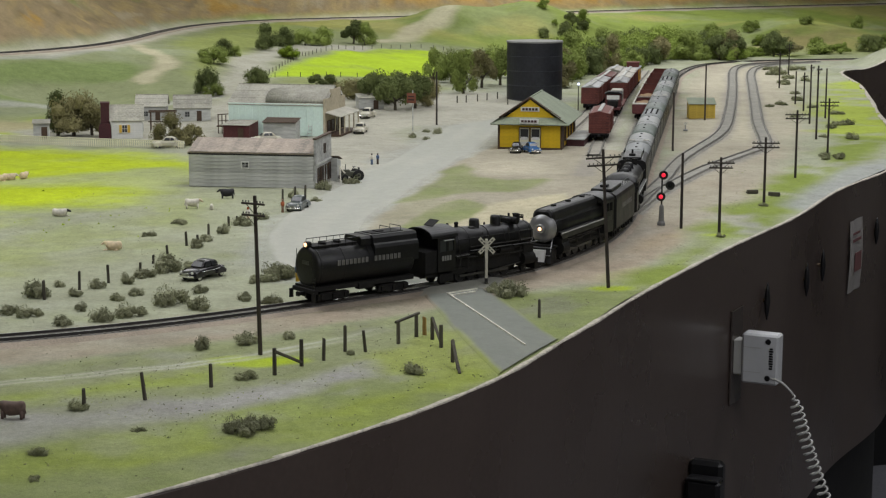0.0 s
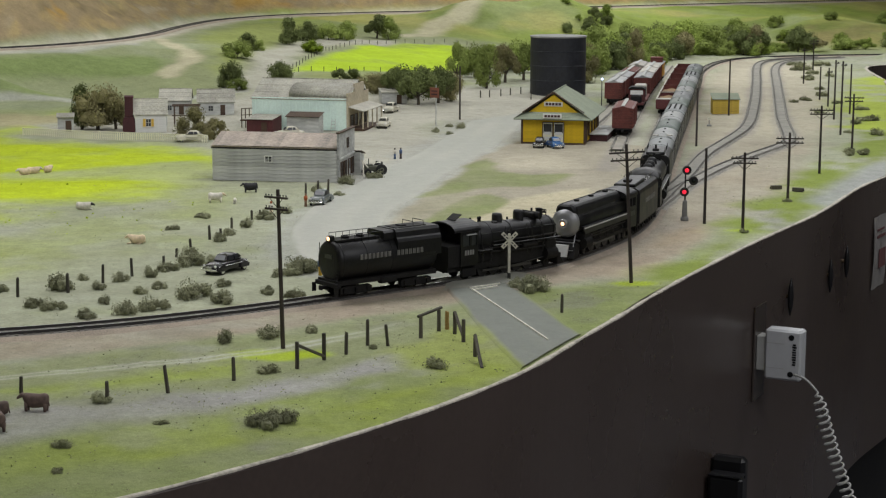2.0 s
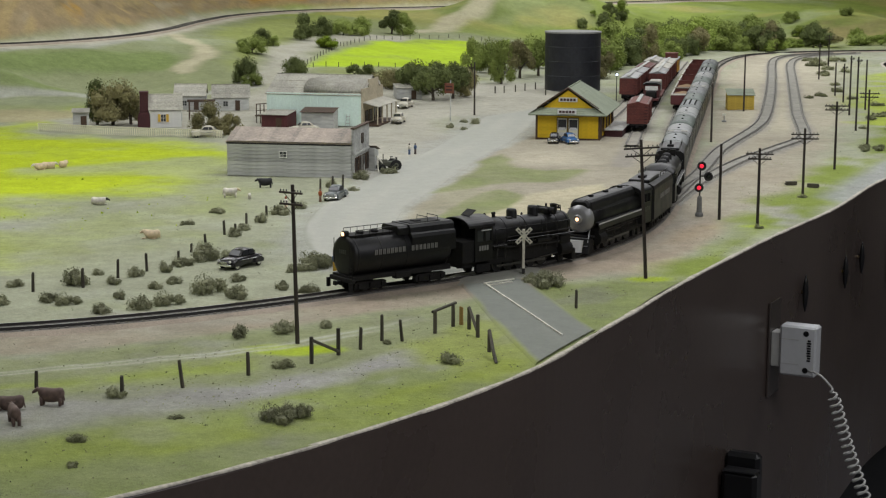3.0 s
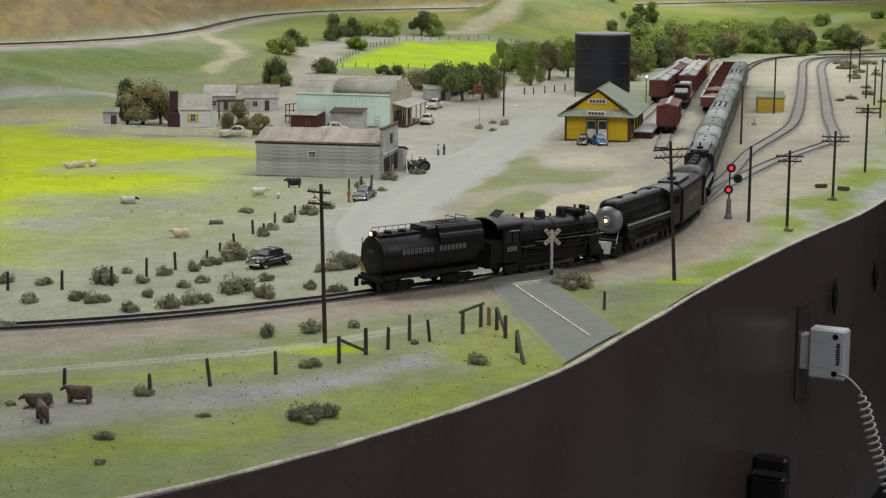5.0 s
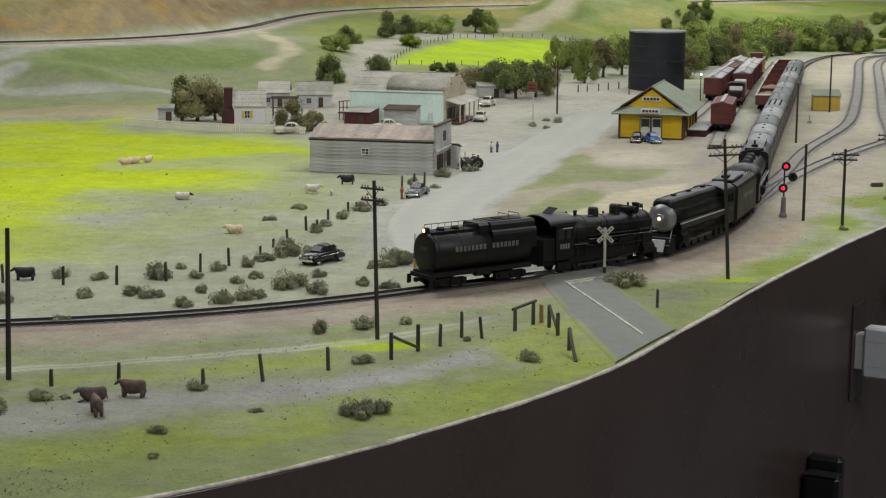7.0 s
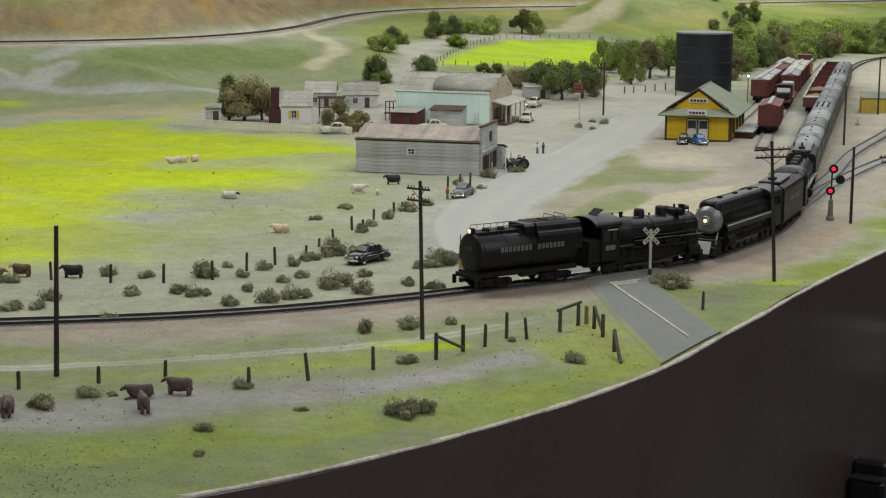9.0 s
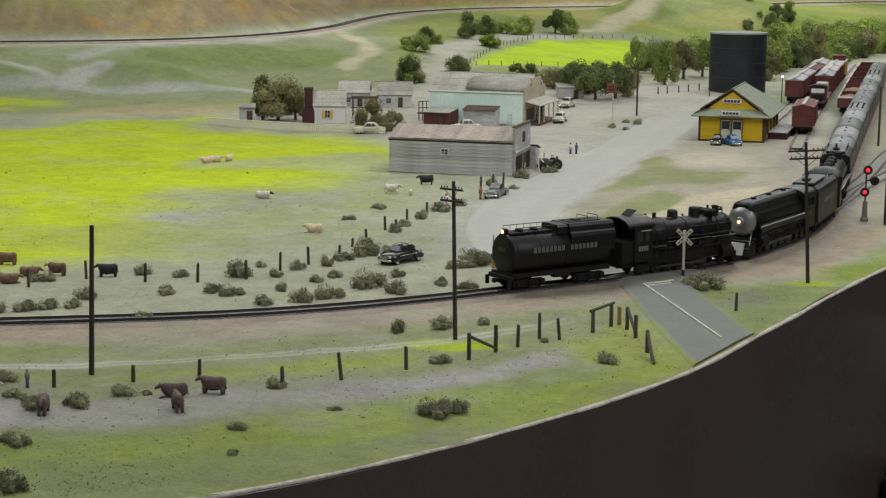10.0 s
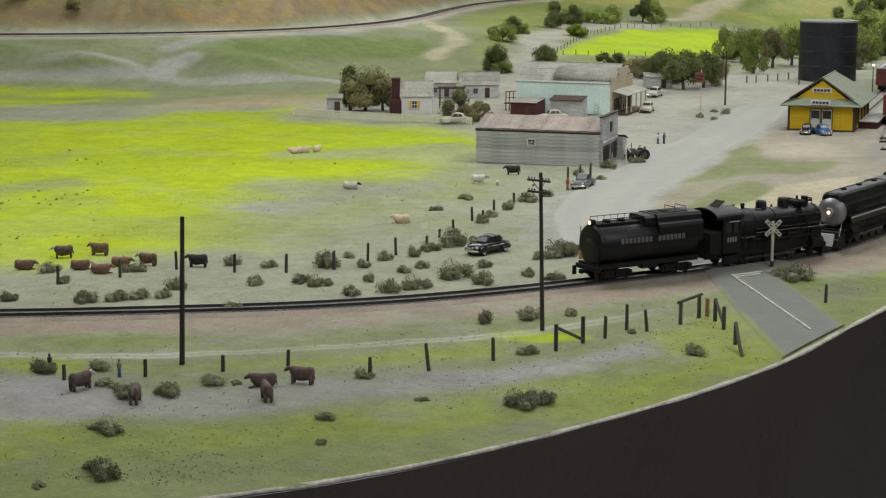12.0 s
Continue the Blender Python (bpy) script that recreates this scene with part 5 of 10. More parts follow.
def cattle(x, y, rz, length, material, lying=False, pale=None, label=""):
    """A little painted ox figure, one mesh, nose towards +x."""
    bm = B()
    L = length
    z0 = 0.15 * L if not lying else 0.02 * L
    rings = []
    for u, r, zc in ((-0.48, 0.10, 0.35), (-0.44, 0.19, 0.33), (-0.34, 0.235, 0.31), (-0.15, 0.235, 0.27), (0.05, 0.25, 0.26), (0.2, 0.235, 0.29), (0.30, 0.19, 0.35), (0.38, 0.12, 0.40)):
        rings.append([(u * L, 0.72 * r * L * math.cos(a), z0 + zc * L * 0.8 + r * L * math.sin(a)) for a in np.linspace(0, math.tau, 10, endpoint=False)])
    loft(bm, rings)
    hz = z0 + 0.34 * L
    rings = []
    for u, r, zc in ((0.32, 0.09, 0.0), (0.42, 0.085, 0.05 if not lying else 0.03), (0.55, 0.06, -0.03), (0.60, 0.045, -0.06)):
        rings.append([(u * L, r * L * math.cos(a), hz + zc * L + r * L * math.sin(a)) for a in np.linspace(0, math.tau, 8, endpoint=False)])
    loft(bm, rings, mi=1)
    if not lying:
        for u in (-0.38, 0.26):
            for s in (-1, 1):
                rod(bm, (u * L, s * 0.09 * L, z0 + 0.16 * L), (u * L + 0.01 * L, s * 0.09 * L, 0), 0.075 * L, 0.045 * L, n=6)
    else:
        for u in (-0.3, 0.25):
            rod(bm, (u * L, 0.1 * L, 0.06 * L), (u * L + 0.18 * L, 0.2 * L, 0.03 * L), 0.04 * L, 0.03 * L, n=6)
    for s in (-1, 1):
        rod(bm, (0.43 * L, s * 0.07 * L, hz + 0.1 * L), (0.43 * L, s * 0.13 * L, hz + 0.12 * L), 0.02 * L, 0.01 * L, n=4)
    rod(bm, (-0.46 * L, 0, z0 + 0.30 * L), (-0.50 * L, 0, z0 + 0.05 * L), 0.015 * L, 0.02 * L, n=4)
    ob = part("cattle_figurine", bm, [material, pale or material], smooth=True)
    ob.matrix_world = pose(x, y, zat(x, y) - 0.0004, 0, 0, rz)
    return tagged(ob, label or "small painted cattle figure on the pasture", "figurine", "cattle figures")


for x, y, rz, m, lying, pale in ((-0.287, 1.127, 172, M_COWBROWN, 0, None), (-0.299, 1.081, 115, M_COWBROWN, 0, None), (-0.311, 1.114, 190, M_COWBROWN, 1, None), (-0.431, 1.089, 60, M_COWBROWN, 0, M_COWPIED), (-0.383, 1.060, 280, M_COWBROWN, 0, None),
                                 (-0.489, 1.537, 185, M_COWBLACK, 0, None), (-0.537, 1.535, 170, M_COWRED, 0, M_COWPIED), (-0.600, 1.577, 175, M_COWRED, 0, None), (-0.628, 1.555, 200, M_COWBROWN, 0, M_COWPIED), (-0.642, 1.498, 10, M_COWRED, 1, None), (-0.590, 1.505, 20, M_COWRED, 1, M_COWTAN), (-0.565, 1.491, 15, M_COWRED, 1, None), (-0.558, 1.525, 5, M_COWRED, 1, None),
                                 (-0.454, 2.051, 5, M_COWPIED, 1, M_COWBLACK), (-0.305, 2.110, 10, M_COWPIED, 0, M_COWTAN), (-0.275, 2.201, 190, M_COWBLACK, 0, None), (-0.345, 1.799, 170, M_COWTAN, 1, None), (-0.594, 2.376, 20, M_COWTAN, 1, M_COWPIED), (-0.578, 2.392, 75, M_COWTAN, 1, None), (-0.604, 2.362, 215, M_COWTAN, 1, M_COWPIED)):
    cattle(x, y, rz, 0.0205, m, bool(lying), pale, "small painted cattle figure lying in the grass" if lying else "small painted cattle figure standing on the pasture")
cattle(-0.281, 2.100, 275, 0.012, M_COWPIED, False, None, "tiny pale calf figure beside a bush")

M_FBLUE, M_FYEL = mat("blue_figure_paint", (0.06, 0.10, 0.19), 0.7, bump=0), mat("mustard_figure_paint", (0.42, 0.27, 0.03), 0.7, bump=0)
M_FRED, M_FGREY = mat("orange_red_figure_paint", (0.34, 0.09, 0.03), 0.7, bump=0), mat("grey_figure_paint", (0.22, 0.23, 0.20), 0.7, bump=0)
M_FDARK, M_FSKIN = mat("dark_figure_paint", (0.07, 0.05, 0.045), 0.7, bump=0), mat("tan_figure_paint", (0.45, 0.29, 0.19), 0.7, bump=0)


def peg(x, y, h, low, high, top, label):
    """A plain peg figure, one mesh."""
    bm = B()
    lathe(bm, [(0.10 * h, 0), (0.11 * h, 0.03 * h), (0.09 * h, 0.25 * h), (0.11 * h, 0.48 * h)], n=8, mi=0)
    lathe(bm, [(0.11 * h, 0.48 * h), (0.14 * h, 0.62 * h), (0.145 * h, 0.76 * h), (0.05 * h, 0.84 * h)], n=8, mi=1)
    lathe(bm, [(0.04 * h, 0.83 * h), (0.07 * h, 0.88 * h), (0.075 * h, 0.94 * h), (0.04 * h, h)], n=8, mi=2)
    ob = part("figurine", bm, [low, high, top], smooth=True)
    ob.matrix_world = pose(x, y, zat(x, y) - 0.0003)
    return tagged(ob, label, "figurine", "peg figures")


peg(-0.1375, 1.628, 0.0185, M_FYEL, M_FBLUE, M_FSKIN, "small plain figure in blue and mustard beside a bush")
peg(-0.105, 2.57, 0.0168, M_FBLUE, M_COWPIED, M_FDARK, "small plain figure in white and blue on the road")
peg(-0.0965, 2.575, 0.0168, M_FDARK, M_FBLUE, M_FDARK, "small plain figure in dark blue on the road")
peg(-0.226, 2.005, 0.019, M_COWTAN, M_COWPIED, M_FRED, "small plain pale figure at the meadow fence")
peg(-0.193, 2.083, 0.0165, M_COWRED, M_FRED, M_COWRED, "small plain orange-red figure beside a grey car")
peg(-0.473, 1.137, 0.0125, M_COWRED, M_FDARK, M_FDARK, "small plain dark figure among pasture bushes")
peg(-0.417, 1.125, 0.0135, M_FBLUE, M_FGREY, M_FGREY, "small plain figure in grey and blue on the pasture")


# ---- things on the fascia ----
M_PLASTIC = mat("off_white_plastic", (0.50, 0.51, 0.52), 0.45, grain=200, vary=0.05, bump=0.02)
M_CORD = mat("pale_grey_cord", (0.42, 0.42, 0.40), 0.5, grain=300, vary=0.08, bump=0)
M_HOLDER = mat("black_plastic", (0.010, 0.010, 0.011), 0.35, grain=200, vary=0.15, bump=0.02)
M_PLATE = mat("clear_smoky_plate", (0.055, 0.045, 0.04), 0.22, grain=200, vary=0.1, bump=0)
M_PAPER = mat("printed_paper", (0.50, 0.48, 0.46), 0.7, grain=100, vary=0.08, bump=0)
M_PRINT = mat("dark_red_print", (0.14, 0.06, 0.06), 0.7, bump=0)
M_KNOB = mat("dark_brass_knob", (0.10, 0.07, 0.04), 0.4, 0.6, grain=200, vary=0.2, bump=0)


def on_fascia(a, z):
    """Pose on the fascia under the fan line a: local -y points out of the board, x along it to the right."""
    aa = np.array([a - 0.004, a, a + 0.004])
    y = edge_y(aa)
    x = aa * (y + HUB)
    t = Vector((x[2] - x[0], y[2] - y[0], 0)).normalized()
    n = Vector((t.y, -t.x, 0))
    m = Matrix(((t.x, -n.x, 0, x[1] + n.x * 0.0055), (t.y, -n.y, 0, y[1] + n.y * 0.0055), (0, 0, 1, z), (0, 0, 0, 1)))
    return m


def throttle_box():
    th = thing("wall_jack_box", on_fascia(0.140, -0.1205), "white plastic control box on the fascia with coiled grey cord", "control box")
    bm = B()
    box(bm, -0.004, -0.0022, -0.055, 0.036, 0, 0.050, bevel=0.0006)
    part("plate", bm, M_PLATE, th, "thin smoky cover plate")
    bm = B()
    box(bm, 0.002, -0.012, -0.020, 0.020, -0.002, 0.018, bevel=0.001)
    part("socket", bm, M_CORD, th)
    bm = B()
    box(bm, -0.002, -0.0525, -0.0275, 0.018, -0.0125, 0.0275, bevel=0.0022)
    bx = part("body", bm, M_PLASTIC, th)
    for z in (-0.020, 0.020):
        bm = B()
        lathe(bm, [(0.0031, -0.0024), (0.0031, -0.0018), (0.0024, -0.0017), (0.0023, -0.0026)], "X", (0, -0.0415, z), 16)
        part("screw", bm, M_HOLDER, bx)
    bm = B()
    rnd = random.Random(2)
    for k in range(9):
        z = 0.0125 - k * 0.0027
        box(bm, -0.0024, -0.0475 + rnd.uniform(0, 0.0008), z - 0.0009, -0.0019, -0.0425 - rnd.uniform(0, 0.001), z + 0.0009)
    part("lettering", bm, M_HOLDER, bx)
    for z in (0.0125, -0.0145):
        bm = B()
        box(bm, -0.0023, -0.034, z - 0.0003, -0.0019, -0.014, z + 0.0003)
        part("groove", bm, M_CORD, bx)


throttle_box()


def tube(pts, r, n=7):
    bm, rings = B(), []
    P = [Vector(p) for p in pts]
    for k, p in enumerate(P):
        d = (P[min(k + 1, len(P) - 1)] - P[max(k - 1, 0)]).normalized()
        u = d.orthogonal().normalized() if k == 0 else (u - d * u.dot(d)).normalized()
        w = d.cross(u)
        rings.append([p + (u * math.cos(a) + w * math.sin(a)) * r for a in np.linspace(0, math.tau, n, endpoint=False)])
    loft(bm, rings)
    return bm


def coil_cord():
    a, b = Vector((0.3725, 1.80, -0.153)), Vector((0.437, 1.80, -0.330))
    start = Vector((0.350, 1.812, -0.139))
    pts = [start.lerp(a, k / 8) + Vector((0, 0, 0.004 * math.sin(k / 8 * math.pi))) for k in range(8)]
    d = (b - a).normalized()
    u = Vector((0, 1, 0))
    w = d.cross(u).normalized()
    turns = 24
    for k in range(turns * 14 + 1):
        f = k / (turns * 14)
        r = 0.0062 * min(1, f * 12)
        bow = Vector((-0.004 * math.sin(f * math.pi), 0, 0))
        ang = f * turns * math.tau
        pts.append(a.lerp(b, f) + bow + u * math.cos(ang) * r + w * math.sin(ang) * r)
    pts += [b + Vector((0.003, 0, -0.01)), b + Vector((0.02, 0.05, -0.05)), b + Vector((0.03, 0.16, -0.03))]
    tagged(part("coiled_cord", tube(pts, 0.0013), M_CORD, smooth=True), "coiled pale grey cord hanging from the white box", "cord")


coil_cord()
hd = thing("handset_holder", on_fascia(0.117, -0.246), "black plastic handset pocket mounted on the fascia", "holder")
bm = B()
box(bm, 0.010, -0.036, -0.045, 0.026, 0.0, 0.047, bevel=0.004)
part("back_shell", bm, M_HOLDER, hd)
bm = B()
box(bm, -0.012, -0.040, -0.05, 0.0055, -0.004, 0.034, bevel=0.004)
part("front_shell", bm, M_HOLDER, hd)
bm = B()
box(bm, -0.0128, -0.039, 0.0325, 0.005, -0.005, 0.0348, bevel=0.0008)
part("rim", bm, M_HOLDER, hd, "worn shiny rim")
ps = thing("paper_notice", on_fascia(0.2065, -0.100), "creased paper notice with red print on the fascia", "notice")
bm = B()
n = 8
rows = [[bm.verts.new((-0.030 + 0.06 * i / n, -0.0012 - 0.0022 * math.sin(j / n * 3.0) - 0.001 * math.sin(i), -0.05 + 0.1 * j / n)) for i in range(n + 1)] for j in range(n + 1)]
for j in range(n):
    for i in range(n):
        bm.faces.new((rows[j][i], rows[j][i + 1], rows[j + 1][i + 1], rows[j + 1][i]))
bmesh.ops.solidify(bm, geom=bm.faces[:], thickness=0.0003)
part("sheet", bm, M_PAPER, ps)
bm = B()
box(bm, -0.010, -0.0052, -0.022, 0.022, -0.0046, 0.004)
box(bm, -0.020, -0.0046, 0.020, 0.020, -0.0040, 0.024)
box(bm, -0.020, -0.0046, 0.030, 0.014, -0.0040, 0.033)
part("print_bars", bm, M_PRINT, ps)
for a, z, s in ((0.1565, -0.079, 1.0), (0.178, -0.084, 0.95), (0.187, -0.082, 0.95), (0.217, -0.079, 0.9)):
    th = thing("turnout_knob", on_fascia(a, z), "dark pointed turnout lever on the fascia", "knob", "turnout levers")
    bm = B()
    rod(bm, (0, 0.002, 0), (0, -0.004, 0), 0.0025 * s, n=10)
    part("stem", bm, M_KNOB, th)
    bm = B()
    rings = [[(0.0036 * s * k * math.cos(q), -0.005 + 0.003 * k * math.sin(q), zz * s) for q in np.linspace(0, math.tau, 10, endpoint=False)] for zz, k in ((0.021, 0.1), (0.012, 0.8), (0.0, 1.2), (-0.012, 0.9), (-0.022, 0.3))]
    loft(bm, rings)
    part("lever", bm, M_HOLDER, th, smooth=True)
bm = B()
m = on_fascia(0.2216, -0.19)
box(bm, -0.0025, -0.0006, -0.11, 0.0025, 0.0005, 0.10, m)
tagged(part("fascia_seam", bm, M_BLACK), "dark joint between two fascia boards", "trim", kind="structure")


# ---- buildings ----
M_GREYWOOD = mat("weathered_grey_boards", (0.47, 0.475, 0.455), 0.9, grain=300, vary=0.30, bump=0.3, stain=60, stretch=(0.25, 1, 1))
M_RUSTROOF = mat("rusty_tin_roof", (0.33, 0.31, 0.275), 0.8, grain=260, vary=0.32, bump=0.2, stain=38, tint=(0.36, 0.295, 0.245))
M_TEAL = mat("pale_aqua_paint", (0.68, 0.83, 0.76), 0.8, grain=300, vary=0.10, bump=0.05, stain=25)
M_GREYROOF = mat("grey_shingle_roof", (0.41, 0.395, 0.34), 0.9, grain=350, vary=0.32, bump=0.3, stain=40)
M_TANWALL = mat("dusty_tan_boards", (0.50, 0.44, 0.32), 0.9, grain=300, vary=0.2, bump=0.2, stain=50)
M_DARKRED = mat("dark_red_boards", (0.10, 0.032, 0.032), 0.85, grain=300, vary=0.25, bump=0.2)
M_BRICKRED = mat("dark_red_brick", (0.062, 0.022, 0.025), 0.9, grain=500, vary=0.3, bump=0.4)
M_WHITE = mat("white_paint", (0.72, 0.72, 0.69), 0.7, grain=250, vary=0.10, bump=0.05, stain=40)
M_CREAM = mat("cream_picket_paint", (0.88, 0.83, 0.64), 0.8, grain=250, vary=0.15, bump=0.1)
M_YELLOW = mat("station_yellow_paint", (0.70, 0.47, 0.015), 0.65, grain=250, vary=0.10, bump=0.05, stain=40)
M_SHEDYEL = mat("dull_ochre_boards", (0.46, 0.33, 0.055), 0.8, grain=250, vary=0.2, bump=0.1, stain=60)
M_SHUTTER = mat("ochre_shutter_paint", (0.62, 0.40, 0.06), 0.7, grain=250, vary=0.12)
M_BROWN = mat("brown_trim_paint", (0.075, 0.045, 0.028), 0.7, grain=300, vary=0.2)
M_GREENROOF = mat("faded_green_shingles", (0.235, 0.265, 0.195), 0.9, grain=420, vary=0.18, bump=0.3, stain=45)
M_GLASS = mat("dark_window_glass", (0.02, 0.022, 0.025), 0.3, grain=50, vary=0.1, bump=0, spec=0.6)
M_EAVESHADE = mat("eave_shade_black", (0.018, 0.016, 0.015), 0.9, grain=100, vary=0.1, bump=0)
M_TANK = mat("black_tank_steel", (0.021, 0.023, 0.030), 0.55, grain=160, vary=0.3, bump=0.05, stain=25)
M_TANKTOP = mat("dusty_tank_rim", (0.25, 0.25, 0.24), 0.85, grain=200, vary=0.2)
M_SIGNRED = mat("faded_red_sign", (0.20, 0.075, 0.045), 0.7, grain=200, vary=0.2)
M_INK = mat("dark_lettering", (0.06, 0.03, 0.03), 0.8, bump=0)


def boards(parent, x0, x1, z0, z1, n, y, thick, material, name="plank", gap=0.0003):
    """Horizontal boards on a wall in the plane y, facing -y."""
    h = (z1 - z0) / n
    bm = B()
    box(bm, x0, -thick, 0, x1, 0, h - gap)
    me = None
    for k in range(n):
        if me is None:
            ob = part(name, bm, material, parent)
            me = ob.data
        else:
            ob = new(name, me)
            ob.parent = parent
        ob.matrix_basis = pose(0.0004 * math.sin(k * 2.1), y - 0.0002 * (k % 3), z0 + k * h)


def shingles(bm, p0, p1, q0, q1, rows, drop=0.00035):
    """A roof plane from eave p0-p1 to ridge q0-q1, in lapped courses."""
    p0, p1, q0, q1 = (Vector(v) for v in (p0, p1, q0, q1))
    n = (p1 - p0).cross(q0 - p0).normalized()
    last = None
    for k in range(rows):
        lift = n * drop
        a, b = k / rows, (k + 1) / rows
        low = [bm.verts.new(p0.lerp(q0, a) + lift), bm.verts.new(p1.lerp(q1, a) + lift)]
        top = [bm.verts.new(p0.lerp(q0, b)), bm.verts.new(p1.lerp(q1, b))] if (q0 - q1).length > 1e-6 or k < rows - 1 else [bm.verts.new(q0)]
        if last is None:
            last = [bm.verts.new(p0 - n * 0.0008), bm.verts.new(p1 - n * 0.0008)]
        bm.faces.new((last[0], last[1], low[1], low[0]))
        bm.faces.new((low[0], low[1], *reversed(top)))
        last = top


def window(parent, m, w, h, frame_mat, panes=(2, 2), sill=True):
    """A window on a wall: local x along the wall, -y outwards."""
    bm = B()
    t = 0.0011
    for x0, x1, z0, z1 in ((-w / 2 - t, -w / 2, -t, h + t), (w / 2, w / 2 + t, -t, h + t), (-w / 2, w / 2, -t, 0), (-w / 2, w / 2, h, h + t)):
        box(bm, x0, -0.0011, z0, x1, 0.0006, z1)
    for i in range(1, panes[0]):
        x = -w / 2 + w * i / panes[0]
        box(bm, x - 0.0003, -0.0008, 0, x + 0.0003, 0.0002, h)
    for i in range(1, panes[1]):
        z = h * i / panes[1]
        box(bm, -w / 2, -0.00075, z - 0.0003, w / 2, 0.0002, z + 0.0003)
    wd = part("window", bm, frame_mat, parent)
    wd.matrix_basis = m
    bm = B()
    box(bm, -w / 2, -0.0004, 0, w / 2, 0.0004, h)
    part("pane", bm, M_GLASS, wd)
    return wd


def door(parent, m, w, h, material, frame_mat, lights=0):
    bm = B()
    for x0, x1, z0, z1 in ((-w / 2 - 0.001, -w / 2, 0, h + 0.001), (w / 2, w / 2 + 0.001, 0, h + 0.001), (-w / 2, w / 2, h, h + 0.001)):
        box(bm, x0, -0.0012, z0, x1, 0.0005, z1)
    fr = part("door", bm, frame_mat, parent)
    fr.matrix_basis = m
    bm = B()
    box(bm, -w / 2, -0.0005, 0, w / 2, 0.0005, h)
    box(bm, -w / 2 + 0.001, -0.0008, 0.001, w / 2 - 0.001, 0, h * 0.42)
    part("panel", bm, material, fr)
    if lights:
        bm = B()
        box(bm, -w / 2 + 0.001, -0.0009, h * 0.5, w / 2 - 0.001, 0, h * 0.94)
        part("pane", bm, M_GLASS, fr)
    return fr


def gable(parent, w, d, h, ridge, over, roof_mat, wall_mat, rows=7, axis="X", wall_name="wall"):
    """Walls and gable roof; footprint w by d, ridge along the axis."""
    bm = B()
    if axis == "X":
        out = [(-d / 2, 0), (d / 2, 0), (d / 2, h), (0, ridge), (-d / 2, h)]
        prism(bm, out, -w / 2, w / 2, "X")
    else:
        out = [(-w / 2, 0), (w / 2, 0), (w / 2, h), (0, ridge), (-w / 2, h)]
        prism(bm, out, -d / 2, d / 2, "Y")
    bmesh.ops.recalc_face_normals(bm, faces=bm.faces[:])
    part(wall_name, bm, wall_mat, parent)
    bm = B()
    if axis == "X":
        k = (ridge - h) / (d / 2)
        for s in (-1, 1):
            e = (d / 2 + over)
            zz = h - k * over + 0.0008
            a, b = (-w / 2 - over, s * e, zz), (w / 2 + over, s * e, zz)
            q, r = (-w / 2 - over, 0, ridge + 0.001), (w / 2 + over, 0, ridge + 0.001)
            shingles(bm, *((a, b, q, r) if s < 0 else (b, a, r, q)), rows)
        box(bm, -w / 2 - over, -0.0008, ridge + 0.0002, w / 2 + over, 0.0008, ridge + 0.0018)
    else:
        k = (ridge - h) / (w / 2)
        for s in (-1, 1):
            e = (w / 2 + over)
            zz = h - k * over + 0.0008
            a, b = (s * e, -d / 2 - over, zz), (s * e, d / 2 + over, zz)
            q, r = (0, -d / 2 - over, ridge + 0.001), (0, d / 2 + over, ridge + 0.001)
            shingles(bm, *((b, a, r, q) if s < 0 else (a, b, q, r)), rows)
        box(bm, -0.0008, -d / 2 - over, ridge + 0.0002, 0.0008, d / 2 + over, ridge + 0.0018)
    ob = part("roof", bm, roof_mat, parent)
    return ob


